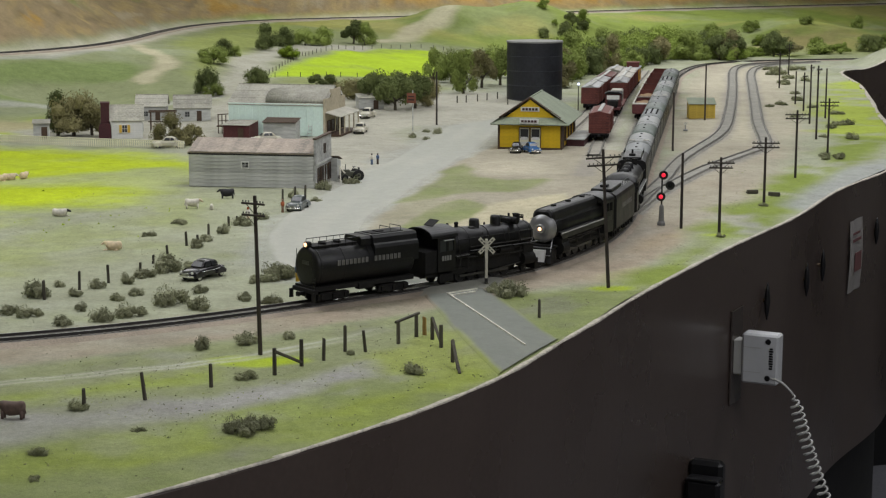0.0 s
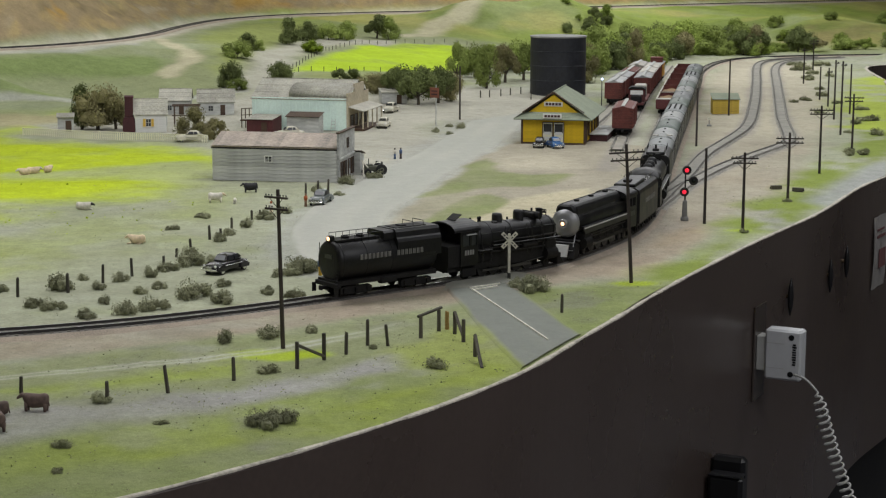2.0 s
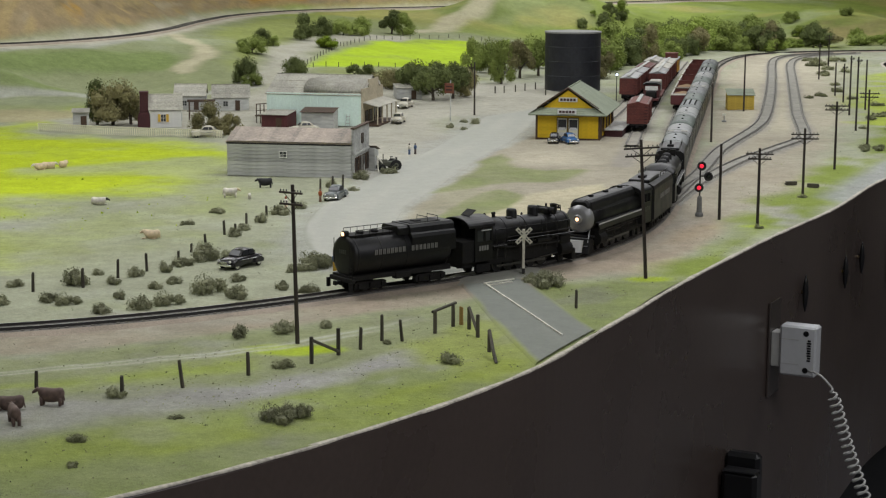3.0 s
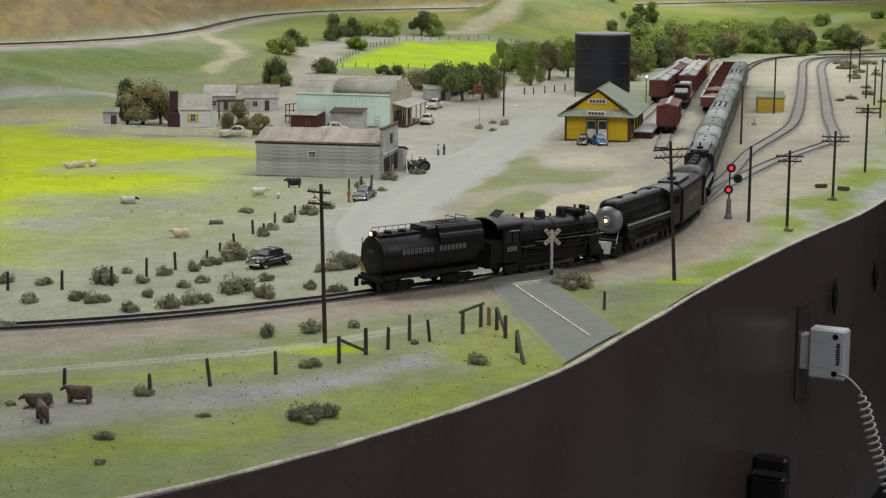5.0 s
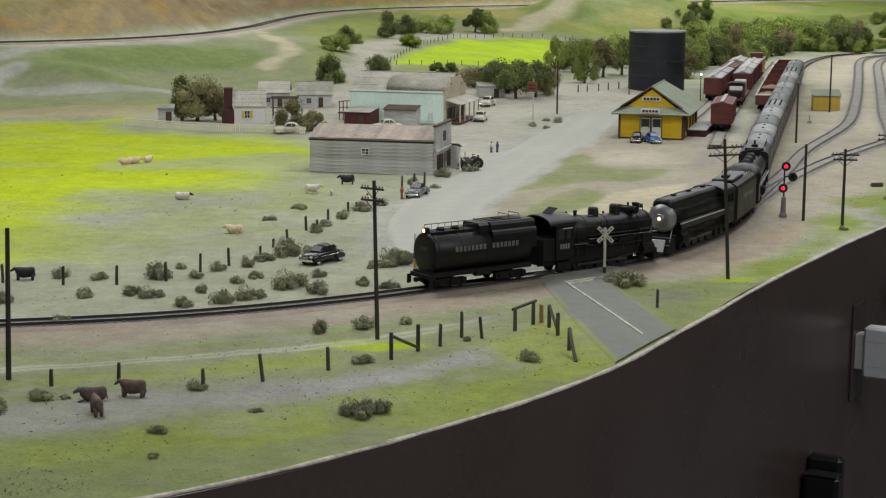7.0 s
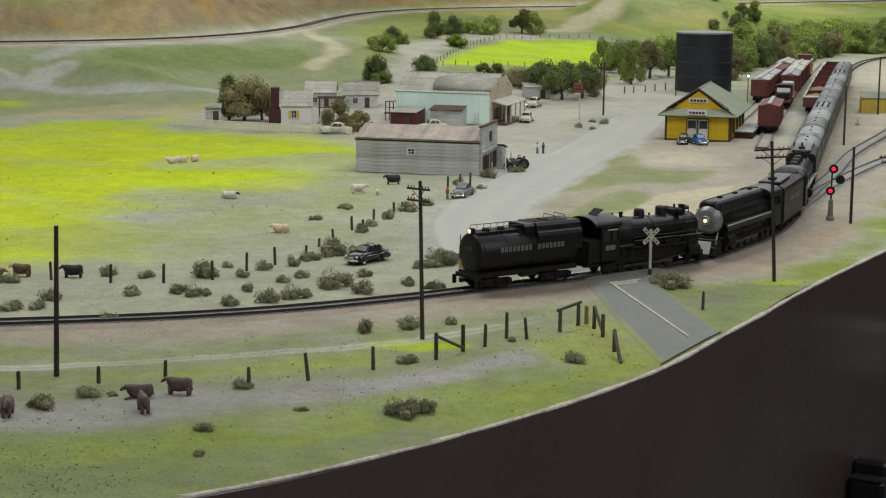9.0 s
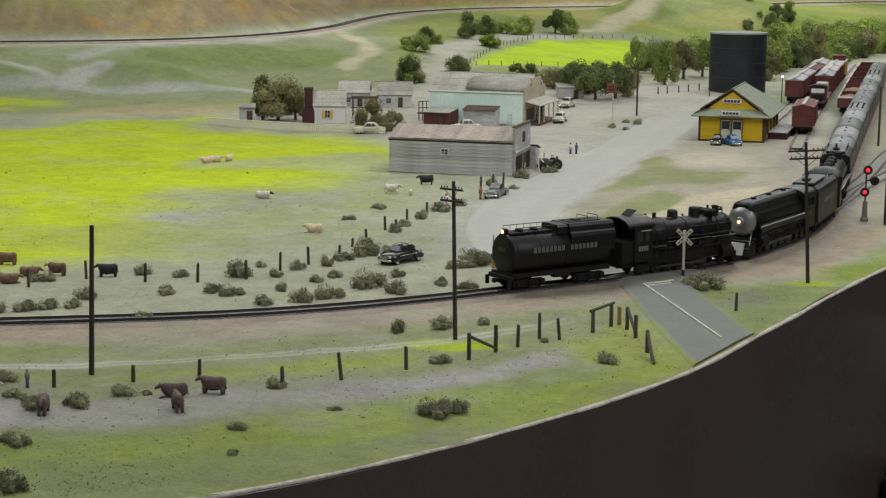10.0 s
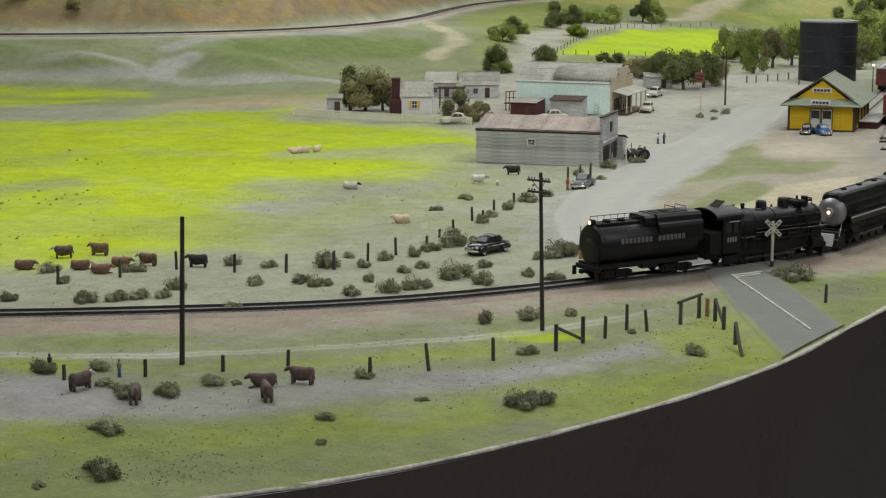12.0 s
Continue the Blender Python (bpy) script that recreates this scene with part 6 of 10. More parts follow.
def grey_store():
    # long grey wooden store with a false front at its street end
    w, d, h, rg = 0.172, 0.092, 0.046, 0.060
    c = Vector((-0.34, 2.322)) + Vector((0.988, -0.155)) * w / 2 + Vector((0.155, 0.988)) * d / 2
    th = thing("store_building", pose(c.x, c.y, zat(c.x, c.y) - 0.001, 0, 0, -8.9), "long weathered grey wooden store with rusty tin roof", "building")
    gable(th, w, d, h, rg, 0.0015, M_RUSTROOF, M_GREYWOOD, rows=2)
    boards(th, -w / 2 + 0.0008, w / 2 - 0.0008, 0.001, h - 0.0015, 9, -d / 2, 0.0009, M_GREYWOOD)
    # Near-black strip along the wall top paints the shade under the eaves.
    bm = B()
    box(bm, -w / 2 - 0.001, -d / 2 - 0.0016, h - 0.0026, w / 2, -d / 2 - 0.0008, h - 0.0010)
    part("eave_board", bm, M_EAVESHADE, th)
    rnd = random.Random(3)
    k = (rg - h) / (d / 2)
    for i in range(24):
        bm = B()
        x0 = -w / 2 + i * w / 24
        z0, z1 = h - k * 0.0015 + 0.002 + rnd.uniform(0, 0.0004), rg + 0.0019
        v = [bm.verts.new(p) for p in ((x0, -d / 2 - 0.0022 - rnd.uniform(0, 0.0012), z0), (x0 + w / 24 - 0.0002, -d / 2 - 0.002, z0), (x0 + w / 24 - 0.0002, 0, z1), (x0, 0, z1))]
        bm.faces.new(v)
        part("tin_sheet", bm, M_RUSTROOF, th)
    window(th, pose(-0.008, -d / 2 - 0.0009, 0.027), 0.009, 0.007, M_WHITE)
    # false front
    bm = B()
    box(bm, w / 2, -d / 2 - 0.002, 0, w / 2 + 0.0025, d / 2 + 0.002, 0.066)
    ff = part("false_front", bm, M_GREYWOOD, th)
    bm = B()
    box(bm, w / 2 - 0.001, -d / 2 - 0.003, 0.066, w / 2 + 0.004, d / 2 + 0.003, 0.0678)
    part("cornice", bm, M_BROWN, th)
    east = pose(w / 2 + 0.0027, 0, 0, 0, 0, 90)
    window(th, east @ pose(0.004, 0, 0.044), 0.008, 0.011, M_BROWN, (1, 2))
    for x in (-0.032, -0.012):
        window(th, east @ pose(x, 0, 0.006), 0.012, 0.020, M_BROWN, (2, 2))
    door(th, east @ pose(0.012, 0, 0.001), 0.011, 0.025, M_GREYWOOD, M_BROWN, 1)
    window(th, east @ pose(0.032, 0, 0.006), 0.012, 0.020, M_BROWN, (2, 2))
    bm = B()
    box(bm, w / 2 + 0.0027, -d / 2, 0.031, w / 2 + 0.004, d / 2, 0.0335)
    part("sign_board", bm, M_GREYWOOD, th)
    # lean-to at the street corner
    bm = B()
    prism(bm, [(d / 2 - 0.006, 0), (d / 2 + 0.018, 0), (d / 2 + 0.018, 0.026), (d / 2 - 0.006, 0.032)], w / 2 - 0.02, w / 2 + 0.012, "X")
    bmesh.ops.recalc_face_normals(bm, faces=bm.faces[:])
    part("lean_to", bm, M_GREYWOOD, th)
    bm = B()
    prism(bm, [(d / 2 - 0.003, 0.0335), (d / 2 + 0.02, 0.0275), (d / 2 + 0.02, 0.0285), (d / 2 - 0.003, 0.0345)], w / 2 - 0.021, w / 2 + 0.014, "X")
    bmesh.ops.recalc_face_normals(bm, faces=bm.faces[:])
    part("lean_to_roof", bm, M_BROWN, th)


grey_store()


def aqua_shop():
    w, d, h = 0.170, 0.13, 0.053
    th = thing("shop_building", pose(-0.2735, 3.062, 0, 0, 0, -12), "pale aqua painted shop with grey roof and porch", "building")
    gable(th, w, d, h, 0.082, 0.003, M_GREYROOF, M_TEAL, rows=3)
    # plain side wall rising before the roof
    bm = B()
    box(bm, -w / 2, -d / 2 - 0.002, 0, w / 2, -d / 2, h + 0.002)
    part("side_wall", bm, M_TEAL, th)
    bm = B()
    for k in range(13):
        x = -w / 2 + 0.006 + k * 0.0122
        box(bm, x, -d / 2 - 0.0025, 0.001, x + 0.0005, -d / 2 - 0.0019, h)
    part("battens", bm, M_TEAL, th)
    # higher roof ridge cap on the street half
    bm = B()
    barrel = [((d / 2 - 0.004) * math.cos(q), h + 0.003 + 0.022 * math.sin(q) ** 0.7) for q in np.linspace(0, math.pi, 19)]
    prism(bm, barrel, -0.020, w / 2, "X")
    bmesh.ops.recalc_face_normals(bm, faces=bm.faces[:])
    part("upper_roof", bm, M_GREYROOF, th, smooth=True)
    # stepped false front of dusty tan boards, porch along the street
    bm = B()
    prism(bm, [(-d / 2 - 0.003, 0), (d / 2, 0), (d / 2, 0.062), (d / 2 - 0.03, 0.062), (d / 2 - 0.03, 0.078), (-d / 2 + 0.04, 0.078), (-d / 2 + 0.04, 0.064), (-d / 2 - 0.003, 0.064)], w / 2, w / 2 + 0.003, "X")
    bmesh.ops.recalc_face_normals(bm, faces=bm.faces[:])
    part("false_front", bm, M_TANWALL, th)
    east = pose(w / 2 + 0.0032, 0, 0, 0, 0, 90)
    for x in (-0.045, -0.02, 0.028, 0.05):
        window(th, east @ pose(x, 0, 0.007), 0.016, 0.018, M_BROWN, (2, 2))
    door(th, east @ pose(0.004, 0, 0.001), 0.011, 0.026, M_DARKRED, M_CREAM, 1)
    bm = B()
    prism(bm, [(w / 2 + 0.003, 0.040), (w / 2 + 0.030, 0.033), (w / 2 + 0.030, 0.0345), (w / 2 + 0.003, 0.0415)], -d / 2, d / 2, "Y")
    bmesh.ops.recalc_face_normals(bm, faces=bm.faces[:])
    part("porch_roof", bm, M_GREYROOF, th)
    bm = B()
    box(bm, w / 2 + 0.003, -d / 2, 0, w / 2 + 0.030, d / 2, 0.0035)
    part("porch_floor", bm, M_BROWN, th)
    for k in range(5):
        y = -d / 2 + 0.003 + k * (d - 0.006) / 4
        bm = B()
        box(bm, w / 2 + 0.0268, y - 0.001, 0.0035, w / 2 + 0.0288, y + 0.001, 0.0345)
        part("porch_post", bm, M_TANWALL, th)
    # back stair with dark rails
    bm = B()
    for k in range(4):
        x = -w / 2 - 0.022 + k * 0.007
        rod(bm, (x, -d / 2 + 0.006, 0), (x, -d / 2 + 0.006, 0.033), 0.0009, n=5)
    rod(bm, (-w / 2 - 0.023, -d / 2 + 0.006, 0.033), (-w / 2, -d / 2 + 0.006, 0.035), 0.0008, n=5)
    rod(bm, (-w / 2 - 0.023, -d / 2 + 0.006, 0.022), (-w / 2, -d / 2 + 0.006, 0.024), 0.0006, n=5)
    box(bm, -w / 2 - 0.024, -d / 2 + 0.003, 0.012, -w / 2, -d / 2 + 0.03, 0.014)
    part("back_stair", bm, M_BROWN, th, "dark wooden stair and rail")
    # ladder leaning on the side wall
    lad = thing("ladder", pose(-0.228, 2.979, 0, -14, 0, -12), "thin grey ladder leaning on the aqua wall", "ladder")
    bm = B()
    for s in (-1, 1):
        rod(bm, (s * 0.004, 0, 0), (s * 0.002, 0.0, 0.038), 0.0005, n=5)
    part("stile", bm, M_GREYWOOD, lad)
    for k in range(6):
        bm = B()
        rod(bm, (-0.0036 + k * 0.0003, 0, 0.005 + k * 0.006), (0.0036 - k * 0.0003, 0, 0.005 + k * 0.006), 0.0004, n=4)
        part("rung", bm, M_GREYWOOD, lad)


aqua_shop()


def lean_shed(name, x, y, rz, w, d, h0, h1, wall, roof, label, opening=True):
    th = thing(name, pose(x, y, zat(x, y), 0, 0, rz), label, "shed")
    bm = B()
    prism(bm, [(-d / 2, 0), (d / 2, 0), (d / 2, h1), (-d / 2, h0)], -w / 2, w / 2, "X")
    bmesh.ops.recalc_face_normals(bm, faces=bm.faces[:])
    part("wall", bm, wall, th)
    bm = B()
    k = (h1 - h0) / d
    shingles(bm, (-w / 2 - 0.002, -d / 2 - 0.003, h0 - 0.003 * k + 0.001), (w / 2 + 0.002, -d / 2 - 0.003, h0 - 0.003 * k + 0.001), (-w / 2 - 0.002, d / 2 + 0.002, h1 + 0.001), (w / 2 + 0.002, d / 2 + 0.002, h1 + 0.001), 4)
    part("roof", bm, roof, th)
    if opening:
        door(th, pose(w * 0.18, -d / 2 - 0.0003, 0), 0.010, min(0.022, h0 * 0.8), M_BROWN, wall)
    return th


lean_shed("red_shed", -0.345, 2.972, -12, 0.046, 0.05, 0.022, 0.026, M_DARKRED, M_GREYROOF, "low dark red wooden shed beside the aqua shop")
lean_shed("grey_shed", -0.272, 2.940, -10, 0.056, 0.03, 0.029, 0.034, M_GREYWOOD, M_BROWN, "plain grey board shed in front of the aqua shop", False)
lean_shed("garage", -0.145, 3.46, 10, 0.05, 0.05, 0.022, 0.026, M_GREYWOOD, M_GREYROOF, "small open garage under trees")


def cottage():
    th = thing("cottage", pose(-0.538, 2.965, 0, 0, 0, 10), "small white cottage with grey roof and ochre shutters", "house")
    gable(th, 0.052, 0.056, 0.032, 0.054, 0.003, M_GREYROOF, M_WHITE, rows=4)
    boards(th, -0.0255, 0.0255, 0.001, 0.0315, 8, -0.028, 0.0006, M_WHITE)
    wd = window(th, pose(-0.004, -0.0292, 0.011), 0.008, 0.012, M_WHITE, (2, 2))
    for s in (-1, 1):
        bm = B()
        box(bm, s * 0.0068 - 0.0022, -0.0014, -0.0005, s * 0.0068 + 0.0022, 0.0002, 0.0125)
        part("shutter", bm, M_SHUTTER, wd, "ochre yellow shutter")
    window(th, pose(0.0265, 0, 0.010, 0, 0, 90), 0.008, 0.013, M_GREYWOOD, (2, 2))
    # wide brick chimney wall
    bm = B()
    box(bm, -0.047, -0.030, 0, -0.0265, 0.012, 0.018)
    prism(bm, [(-0.047, 0.018), (-0.0265, 0.018), (-0.029, 0.026), (-0.044, 0.026)], -0.030, 0.010, "Y")
    box(bm, -0.043, -0.024, 0.026, -0.029, 0.002, 0.060)
    box(bm, -0.0438, -0.0248, 0.058, -0.0282, 0.0028, 0.061)
    bmesh.ops.recalc_face_normals(bm, faces=bm.faces[:])
    part("chimney", bm, M_BRICKRED, th, "broad dark red brick chimney")


cottage()
lean_shed("tool_shed", -0.676, 2.93, 12, 0.026, 0.03, 0.027, 0.031, M_GREYWOOD, M_GREYROOF, "small grey-blue tool shed under the olive tree")
for (hx, hy, hw, hd, hh, rg, rz, axis) in ((-0.545, 3.27, 0.055, 0.06, 0.028, 0.046, 5, "X"), (-0.468, 3.26, 0.066, 0.06, 0.026, 0.046, 8, "X")):
    th = thing("outbuilding", pose(hx, hy, zat(hx, hy) - 0.002, 0, 0, rz), "small grey roofed farm outbuilding with white gable", "house", "farm outbuildings")
    gable(th, hw, hd, hh, rg, 0.003, M_GREYROOF, M_GREYWOOD, rows=3)
    window(th, pose(-0.01, -hd / 2 - 0.0004, 0.009), 0.008, 0.009, M_GREYWOOD)
    door(th, pose(0.012, -hd / 2 - 0.0004, 0), 0.009, 0.02, M_BROWN, M_GREYWOOD)

# dark timber frame added for the dark gap between cottage and outbuilding
pg = thing("pergola", pose(-0.498, 3.09, 0, 0, 0, 8), "dark open frame added for the dark gap behind the cottage", "pergola")
for px, py in ((-0.02, -0.012), (0.022, -0.012), (-0.02, 0.014), (0.022, 0.014)):
    bm = B()
    rod(bm, (px, py, 0), (px, py, 0.032), 0.0011, n=6)
    part("post", bm, M_BROWN, pg)
bm = B()
box(bm, -0.024, -0.014, 0.032, 0.026, -0.011, 0.034)
box(bm, -0.024, 0.013, 0.032, 0.026, 0.016, 0.034)
box(bm, -0.024, -0.012, 0.015, 0.026, -0.010, 0.0165)
part("beam", bm, M_BROWN, pg)


def depot():
    w, d, h, e = 0.101, 0.19, 0.043, 0.012
    th = thing("station_building", pose(0.1573, 2.878, -0.0005, 0, 0, -10.5), "yellow wooden railway station with green hipped roof and brown trim", "building")
    bm = B()
    box(bm, -w / 2, -d / 2, 0, w / 2, d / 2, h)
    part("wall", bm, M_YELLOW, th)
    # posts, skirting and frieze
    for sx in (-1, 1):
        for sy in (-1, 1):
            bm = B()
            box(bm, sx * w / 2 - 0.0016, sy * d / 2 - 0.0016, 0, sx * w / 2 + 0.0016, sy * d / 2 + 0.0016, h)
            part("corner_post", bm, M_BROWN, th)
    bm = B()
    box(bm, -w / 2 - 0.0009, -d / 2 - 0.0009, 0, w / 2 + 0.0009, d / 2 + 0.0009, 0.0032)
    box(bm, -w / 2 - 0.0009, -d / 2 - 0.0009, h - 0.004, w / 2 + 0.0009, d / 2 + 0.0009, h - 0.0005)
    part("skirting", bm, M_BROWN, th)
    boards(th, -w / 2 + 0.0018, -0.0185, 0.0034, h - 0.0042, 6, -d / 2, 0.0006, M_YELLOW, "panel")
    boards(th, 0.0185, w / 2 - 0.0018, 0.0034, h - 0.0042, 6, -d / 2, 0.0006, M_YELLOW, "panel")
    for x in (-0.009, 0.009):
        door(th, pose(x, -d / 2 - 0.0009, 0.002), 0.015, 0.033, M_CREAM, M_BROWN, 1)
        bm = B()
        for k in range(2):
            box(bm, x - 0.0055, -d / 2 - 0.0025, 0.008 + k * 0.008, x + 0.0055, -d / 2 - 0.0018, 0.0125 + k * 0.008)
        part("poster", bm, M_WHITE, th, "small pale poster")
    east = pose(w / 2 + 0.0006, 0, 0, 0, 0, 90)
    bm = B()
    box(bm, w / 2 - 0.001, -d / 2 + 0.004, 0.003, w / 2 + 0.0008, -d / 2 + 0.034, h - 0.004)
    part("freight_door", bm, M_BROWN, th, "brown sliding freight door")
    for y in (-0.045, 0.0, 0.04, 0.08):
        window(th, east @ pose(y, 0, 0.012), 0.012, 0.020, M_BROWN)
    # hipped roof with gablet towards the street
    E = [(-w / 2 - e, -d / 2 - e), (w / 2 + e, -d / 2 - e), (w / 2 + e, d / 2 + e), (-w / 2 - e, d / 2 + e)]
    ze, zr, g = h - 0.001, 0.084, 0.013
    bm = B()
    c = [Vector((x, y, ze)) for x, y in E]
    zg = ze + 0.010                       # where the front skirt roof ends
    f0, f1 = Vector((-w / 2 + 0.006, -d / 2 - 0.002, zg)), Vector((w / 2 - 0.006, -d / 2 - 0.002, zg))
    r0, r1 = Vector((0, -d / 2 - 0.003, zr)), Vector((0, d / 2 - 0.04, zr))
    shingles(bm, c[0], c[1], f0, f1, 4)
    shingles(bm, c[1], c[2], r0 + Vector((0, 0, 0)), r1, 14)
    shingles(bm, c[3], c[0], r1, r0, 14)
    shingles(bm, c[2], c[3], r1, r1, 12)
    box(bm, -0.001, r0.y, zr - 0.0005, 0.001, r1.y, zr + 0.0012)
    part("roof", bm, M_GREENROOF, th)
    bm = B()
    box(bm, -w / 2 - e, -d / 2 - e, ze - 0.0022, w / 2 + e, d / 2 + e, ze - 0.0008)
    part("soffit", bm, M_BROWN, th)
    bm = B()
    for a, b in ((c[0], c[1]), (c[1], c[2])):
        rod(bm, a - Vector((0, 0, 0.0008)), b - Vector((0, 0, 0.0008)), 0.0012, n=6)
    part("gutter", bm, M_GREENROOF, th)
    bm = B()
    v = [bm.verts.new(p) for p in ((-w / 2 + 0.010, -d / 2 - 0.0015, zg - 0.001), (w / 2 - 0.010, -d / 2 - 0.0015, zg - 0.001), (0, -d / 2 - 0.0015, zr - 0.004))]
    u = [bm.verts.new(p.co + Vector((0, 0.004, 0))) for p in v]
    bm.faces.new(v)
    bm.faces.new(u[::-1])
    for k in range(3):
        bm.faces.new((v[k], u[k], u[(k + 1) % 3], v[(k + 1) % 3]))
    part("gable_panel", bm, M_YELLOW, th)
    bm = B()
    for s in (-1, 1):
        rod(bm, (s * (w / 2 - 0.001), -d / 2 - 0.004, zg - 0.001), (0, -d / 2 - 0.004, zr), 0.0016, n=5)
    part("barge_board", bm, M_BROWN, th)
    bm = B()
    box(bm, -0.015, -d / 2 - 0.0032, zg + 0.0095, 0.015, -d / 2 - 0.0018, zg + 0.0165)
    box(bm, -0.015, -d / 2 - 0.0145, ze + 0.001, 0.015, -d / 2 - 0.0132, ze + 0.0085)
    part("sign", bm, M_WHITE, th, "white station name board")
    bm = B()
    for k in range(5):
        box(bm, -0.0125 + k * 0.0052, -d / 2 - 0.0152, ze + 0.003, -0.0085 + k * 0.0052, -d / 2 - 0.0146, ze + 0.0065)
        box(bm, -0.0125 + k * 0.0052, -d / 2 - 0.0038, zg + 0.011, -0.0085 + k * 0.0052, -d / 2 - 0.0033, zg + 0.015)
    part("lettering", bm, M_INK, th)
    # freight platform towards the tracks
    bm = B()
    box(bm, w / 2 + 0.002, -0.035, 0, w / 2 + 0.030, d / 2, 0.011)
    part("platform", bm, M_BRICKRED, th, "low brick freight platform")
    bm = B()
    for k in range(12):
        y = -0.036 + k * 0.0123
        box(bm, w / 2 + 0.001, y, 0.011, w / 2 + 0.031, y + 0.0118, 0.0124)
    part("deck_planks", bm, M_GREYWOOD, th)


depot()


def storage_tank():
    th = thing("oil_tank", pose(0.1985, 3.782, 0), "tall black steel oil storage tank with a dusty rim", "tank")
    bm = B()
    lathe(bm, [(0.060, 0), (0.060, 0.1245)], n=56)
    part("shell", bm, M_TANK, th, smooth=False)
    bm = B()
    for z in (0.001, 0.031, 0.062, 0.093):
        lathe(bm, [(0.0602, z), (0.0606, z + 0.0005), (0.0606, z + 0.0012), (0.0602, z + 0.0017)], n=56)
    part("band", bm, M_TANK, th)
    bm = B()
    lathe(bm, [(0.0612, 0.123), (0.0612, 0.1262), (0.057, 0.1262), (0.02, 0.1285), (0.001, 0.129)], n=56)
    part("rim", bm, M_TANKTOP, th)


storage_tank()


def yellow_shed():
    th = thing("section_shed", pose(0.497, 3.352, -0.001, 0, 0, -2), "small yellow trackside shed with green-grey roof", "shed")
    bm = B()
    prism(bm, [(-0.019, 0), (0.019, 0), (0.019, 0.036), (-0.019, 0.028)], -0.025, 0.025, "X")
    bmesh.ops.recalc_face_normals(bm, faces=bm.faces[:])
    part("wall", bm, M_SHEDYEL, th)
    boards(th, -0.0245, 0.0245, 0.001, 0.028, 6, -0.019, 0.0006, M_SHEDYEL)
    bm = B()
    shingles(bm, (-0.027, -0.022, 0.0285), (0.027, -0.022, 0.0285), (-0.027, 0.022, 0.0378), (0.027, 0.022, 0.0378), 5)
    part("roof", bm, M_GREENROOF, th)
    bm = B()
    box(bm, 0.006, -0.0195, 0.0005, 0.022, -0.0188, 0.009)
    part("hatch", bm, M_BROWN, th)


yellow_shed()

# picket fence before the cottage
PICK = Track([(-0.735, 2.872), (-0.63, 2.836), (-0.532, 2.806), (-0.413, 2.774)])
pf = thing("picket_fence", pose(0, 0, 0), "low cream picket fence in front of the cottage garden", "fence")
bm = B()
for k in range(len(PICK.xy) - 1):
    p, q = PICK.xy[k], PICK.xy[k + 1]
    for z in (0.004, 0.009):
        rod(bm, (*p, z), (*q, z), 0.0006, n=4)
    rod(bm, (*p, 0.0128), (*q, 0.0128), 0.0008, n=6)
part("rail", bm, M_CREAM, pf)
bm = B()
box(bm, -0.0010, -0.0004, 0, 0.0010, 0.0004, 0.0130)
pm = None
for k in range(88):
    p = PICK.at(PICK.length * (k + 0.5) / 88)
    if pm is None:
        ob = part("picket", bm, M_CREAM, pf)
        pm = ob.data
    else:
        ob = new("picket", pm)
        ob.parent = pf
    ob.matrix_basis = pose(p[0], p[1], zat(*p) - 0.0005, 0, 0, -16)

# brown sign on a pole in the street
sg = thing("pole_sign", pose(-0.053, 3.081, 0, 0, 0, -28), "faded red square sign on a thin grey pole", "sign")
bm = B()
rod(bm, (0, 0, 0), (0, 0, 0.072), 0.0012, 0.0009, n=6)
part("pole", bm, M_GREYWOOD, sg)
bm = B()
box(bm, -0.011, -0.0022, 0.049, 0.007, -0.0008, 0.067, bevel=0.0004)
part("board", bm, M_SIGNRED, sg)
bm = B()
box(bm, -0.008, -0.0027, 0.054, 0.004, -0.0023, 0.0565)
box(bm, -0.008, -0.0027, 0.060, 0.004, -0.0023, 0.062)
part("lettering", bm, M_INK, sg)


# ---- road vehicles ----
M_CHROME = mat("bright_chrome", (0.75, 0.75, 0.74), 0.18, 1.0, grain=200, vary=0.05, bump=0)
M_TYRE = mat("black_tyre", (0.015, 0.015, 0.015), 0.8, grain=500, vary=0.2)
M_CARBLACK = mat("gloss_black_car_paint", (0.012, 0.011, 0.013), 0.22, grain=200, vary=0.1, bump=0, spec=0.6)
M_CARMAROON = mat("gloss_maroon_car_paint", (0.075, 0.014, 0.018), 0.25, grain=200, vary=0.1, bump=0, spec=0.6)
M_CARGREY = mat("grey_green_car_paint", (0.10, 0.115, 0.115), 0.3, grain=200, vary=0.1, bump=0, spec=0.6)
M_CARCREAM = mat("cream_car_paint", (0.55, 0.52, 0.42), 0.35, grain=200, vary=0.08, bump=0)
M_CARBLUE = mat("mid_blue_car_paint", (0.035, 0.12, 0.30), 0.35, grain=200, vary=0.1, bump=0)
M_SEAT = mat("dark_red_seat", (0.10, 0.02, 0.02), 0.7)
M_LAMP = mat("headlamp_glass", (0.7, 0.7, 0.66), 0.15, bump=0)
M_ARMY = mat("dark_olive_paint", (0.085, 0.088, 0.062), 0.6, grain=300, vary=0.25)


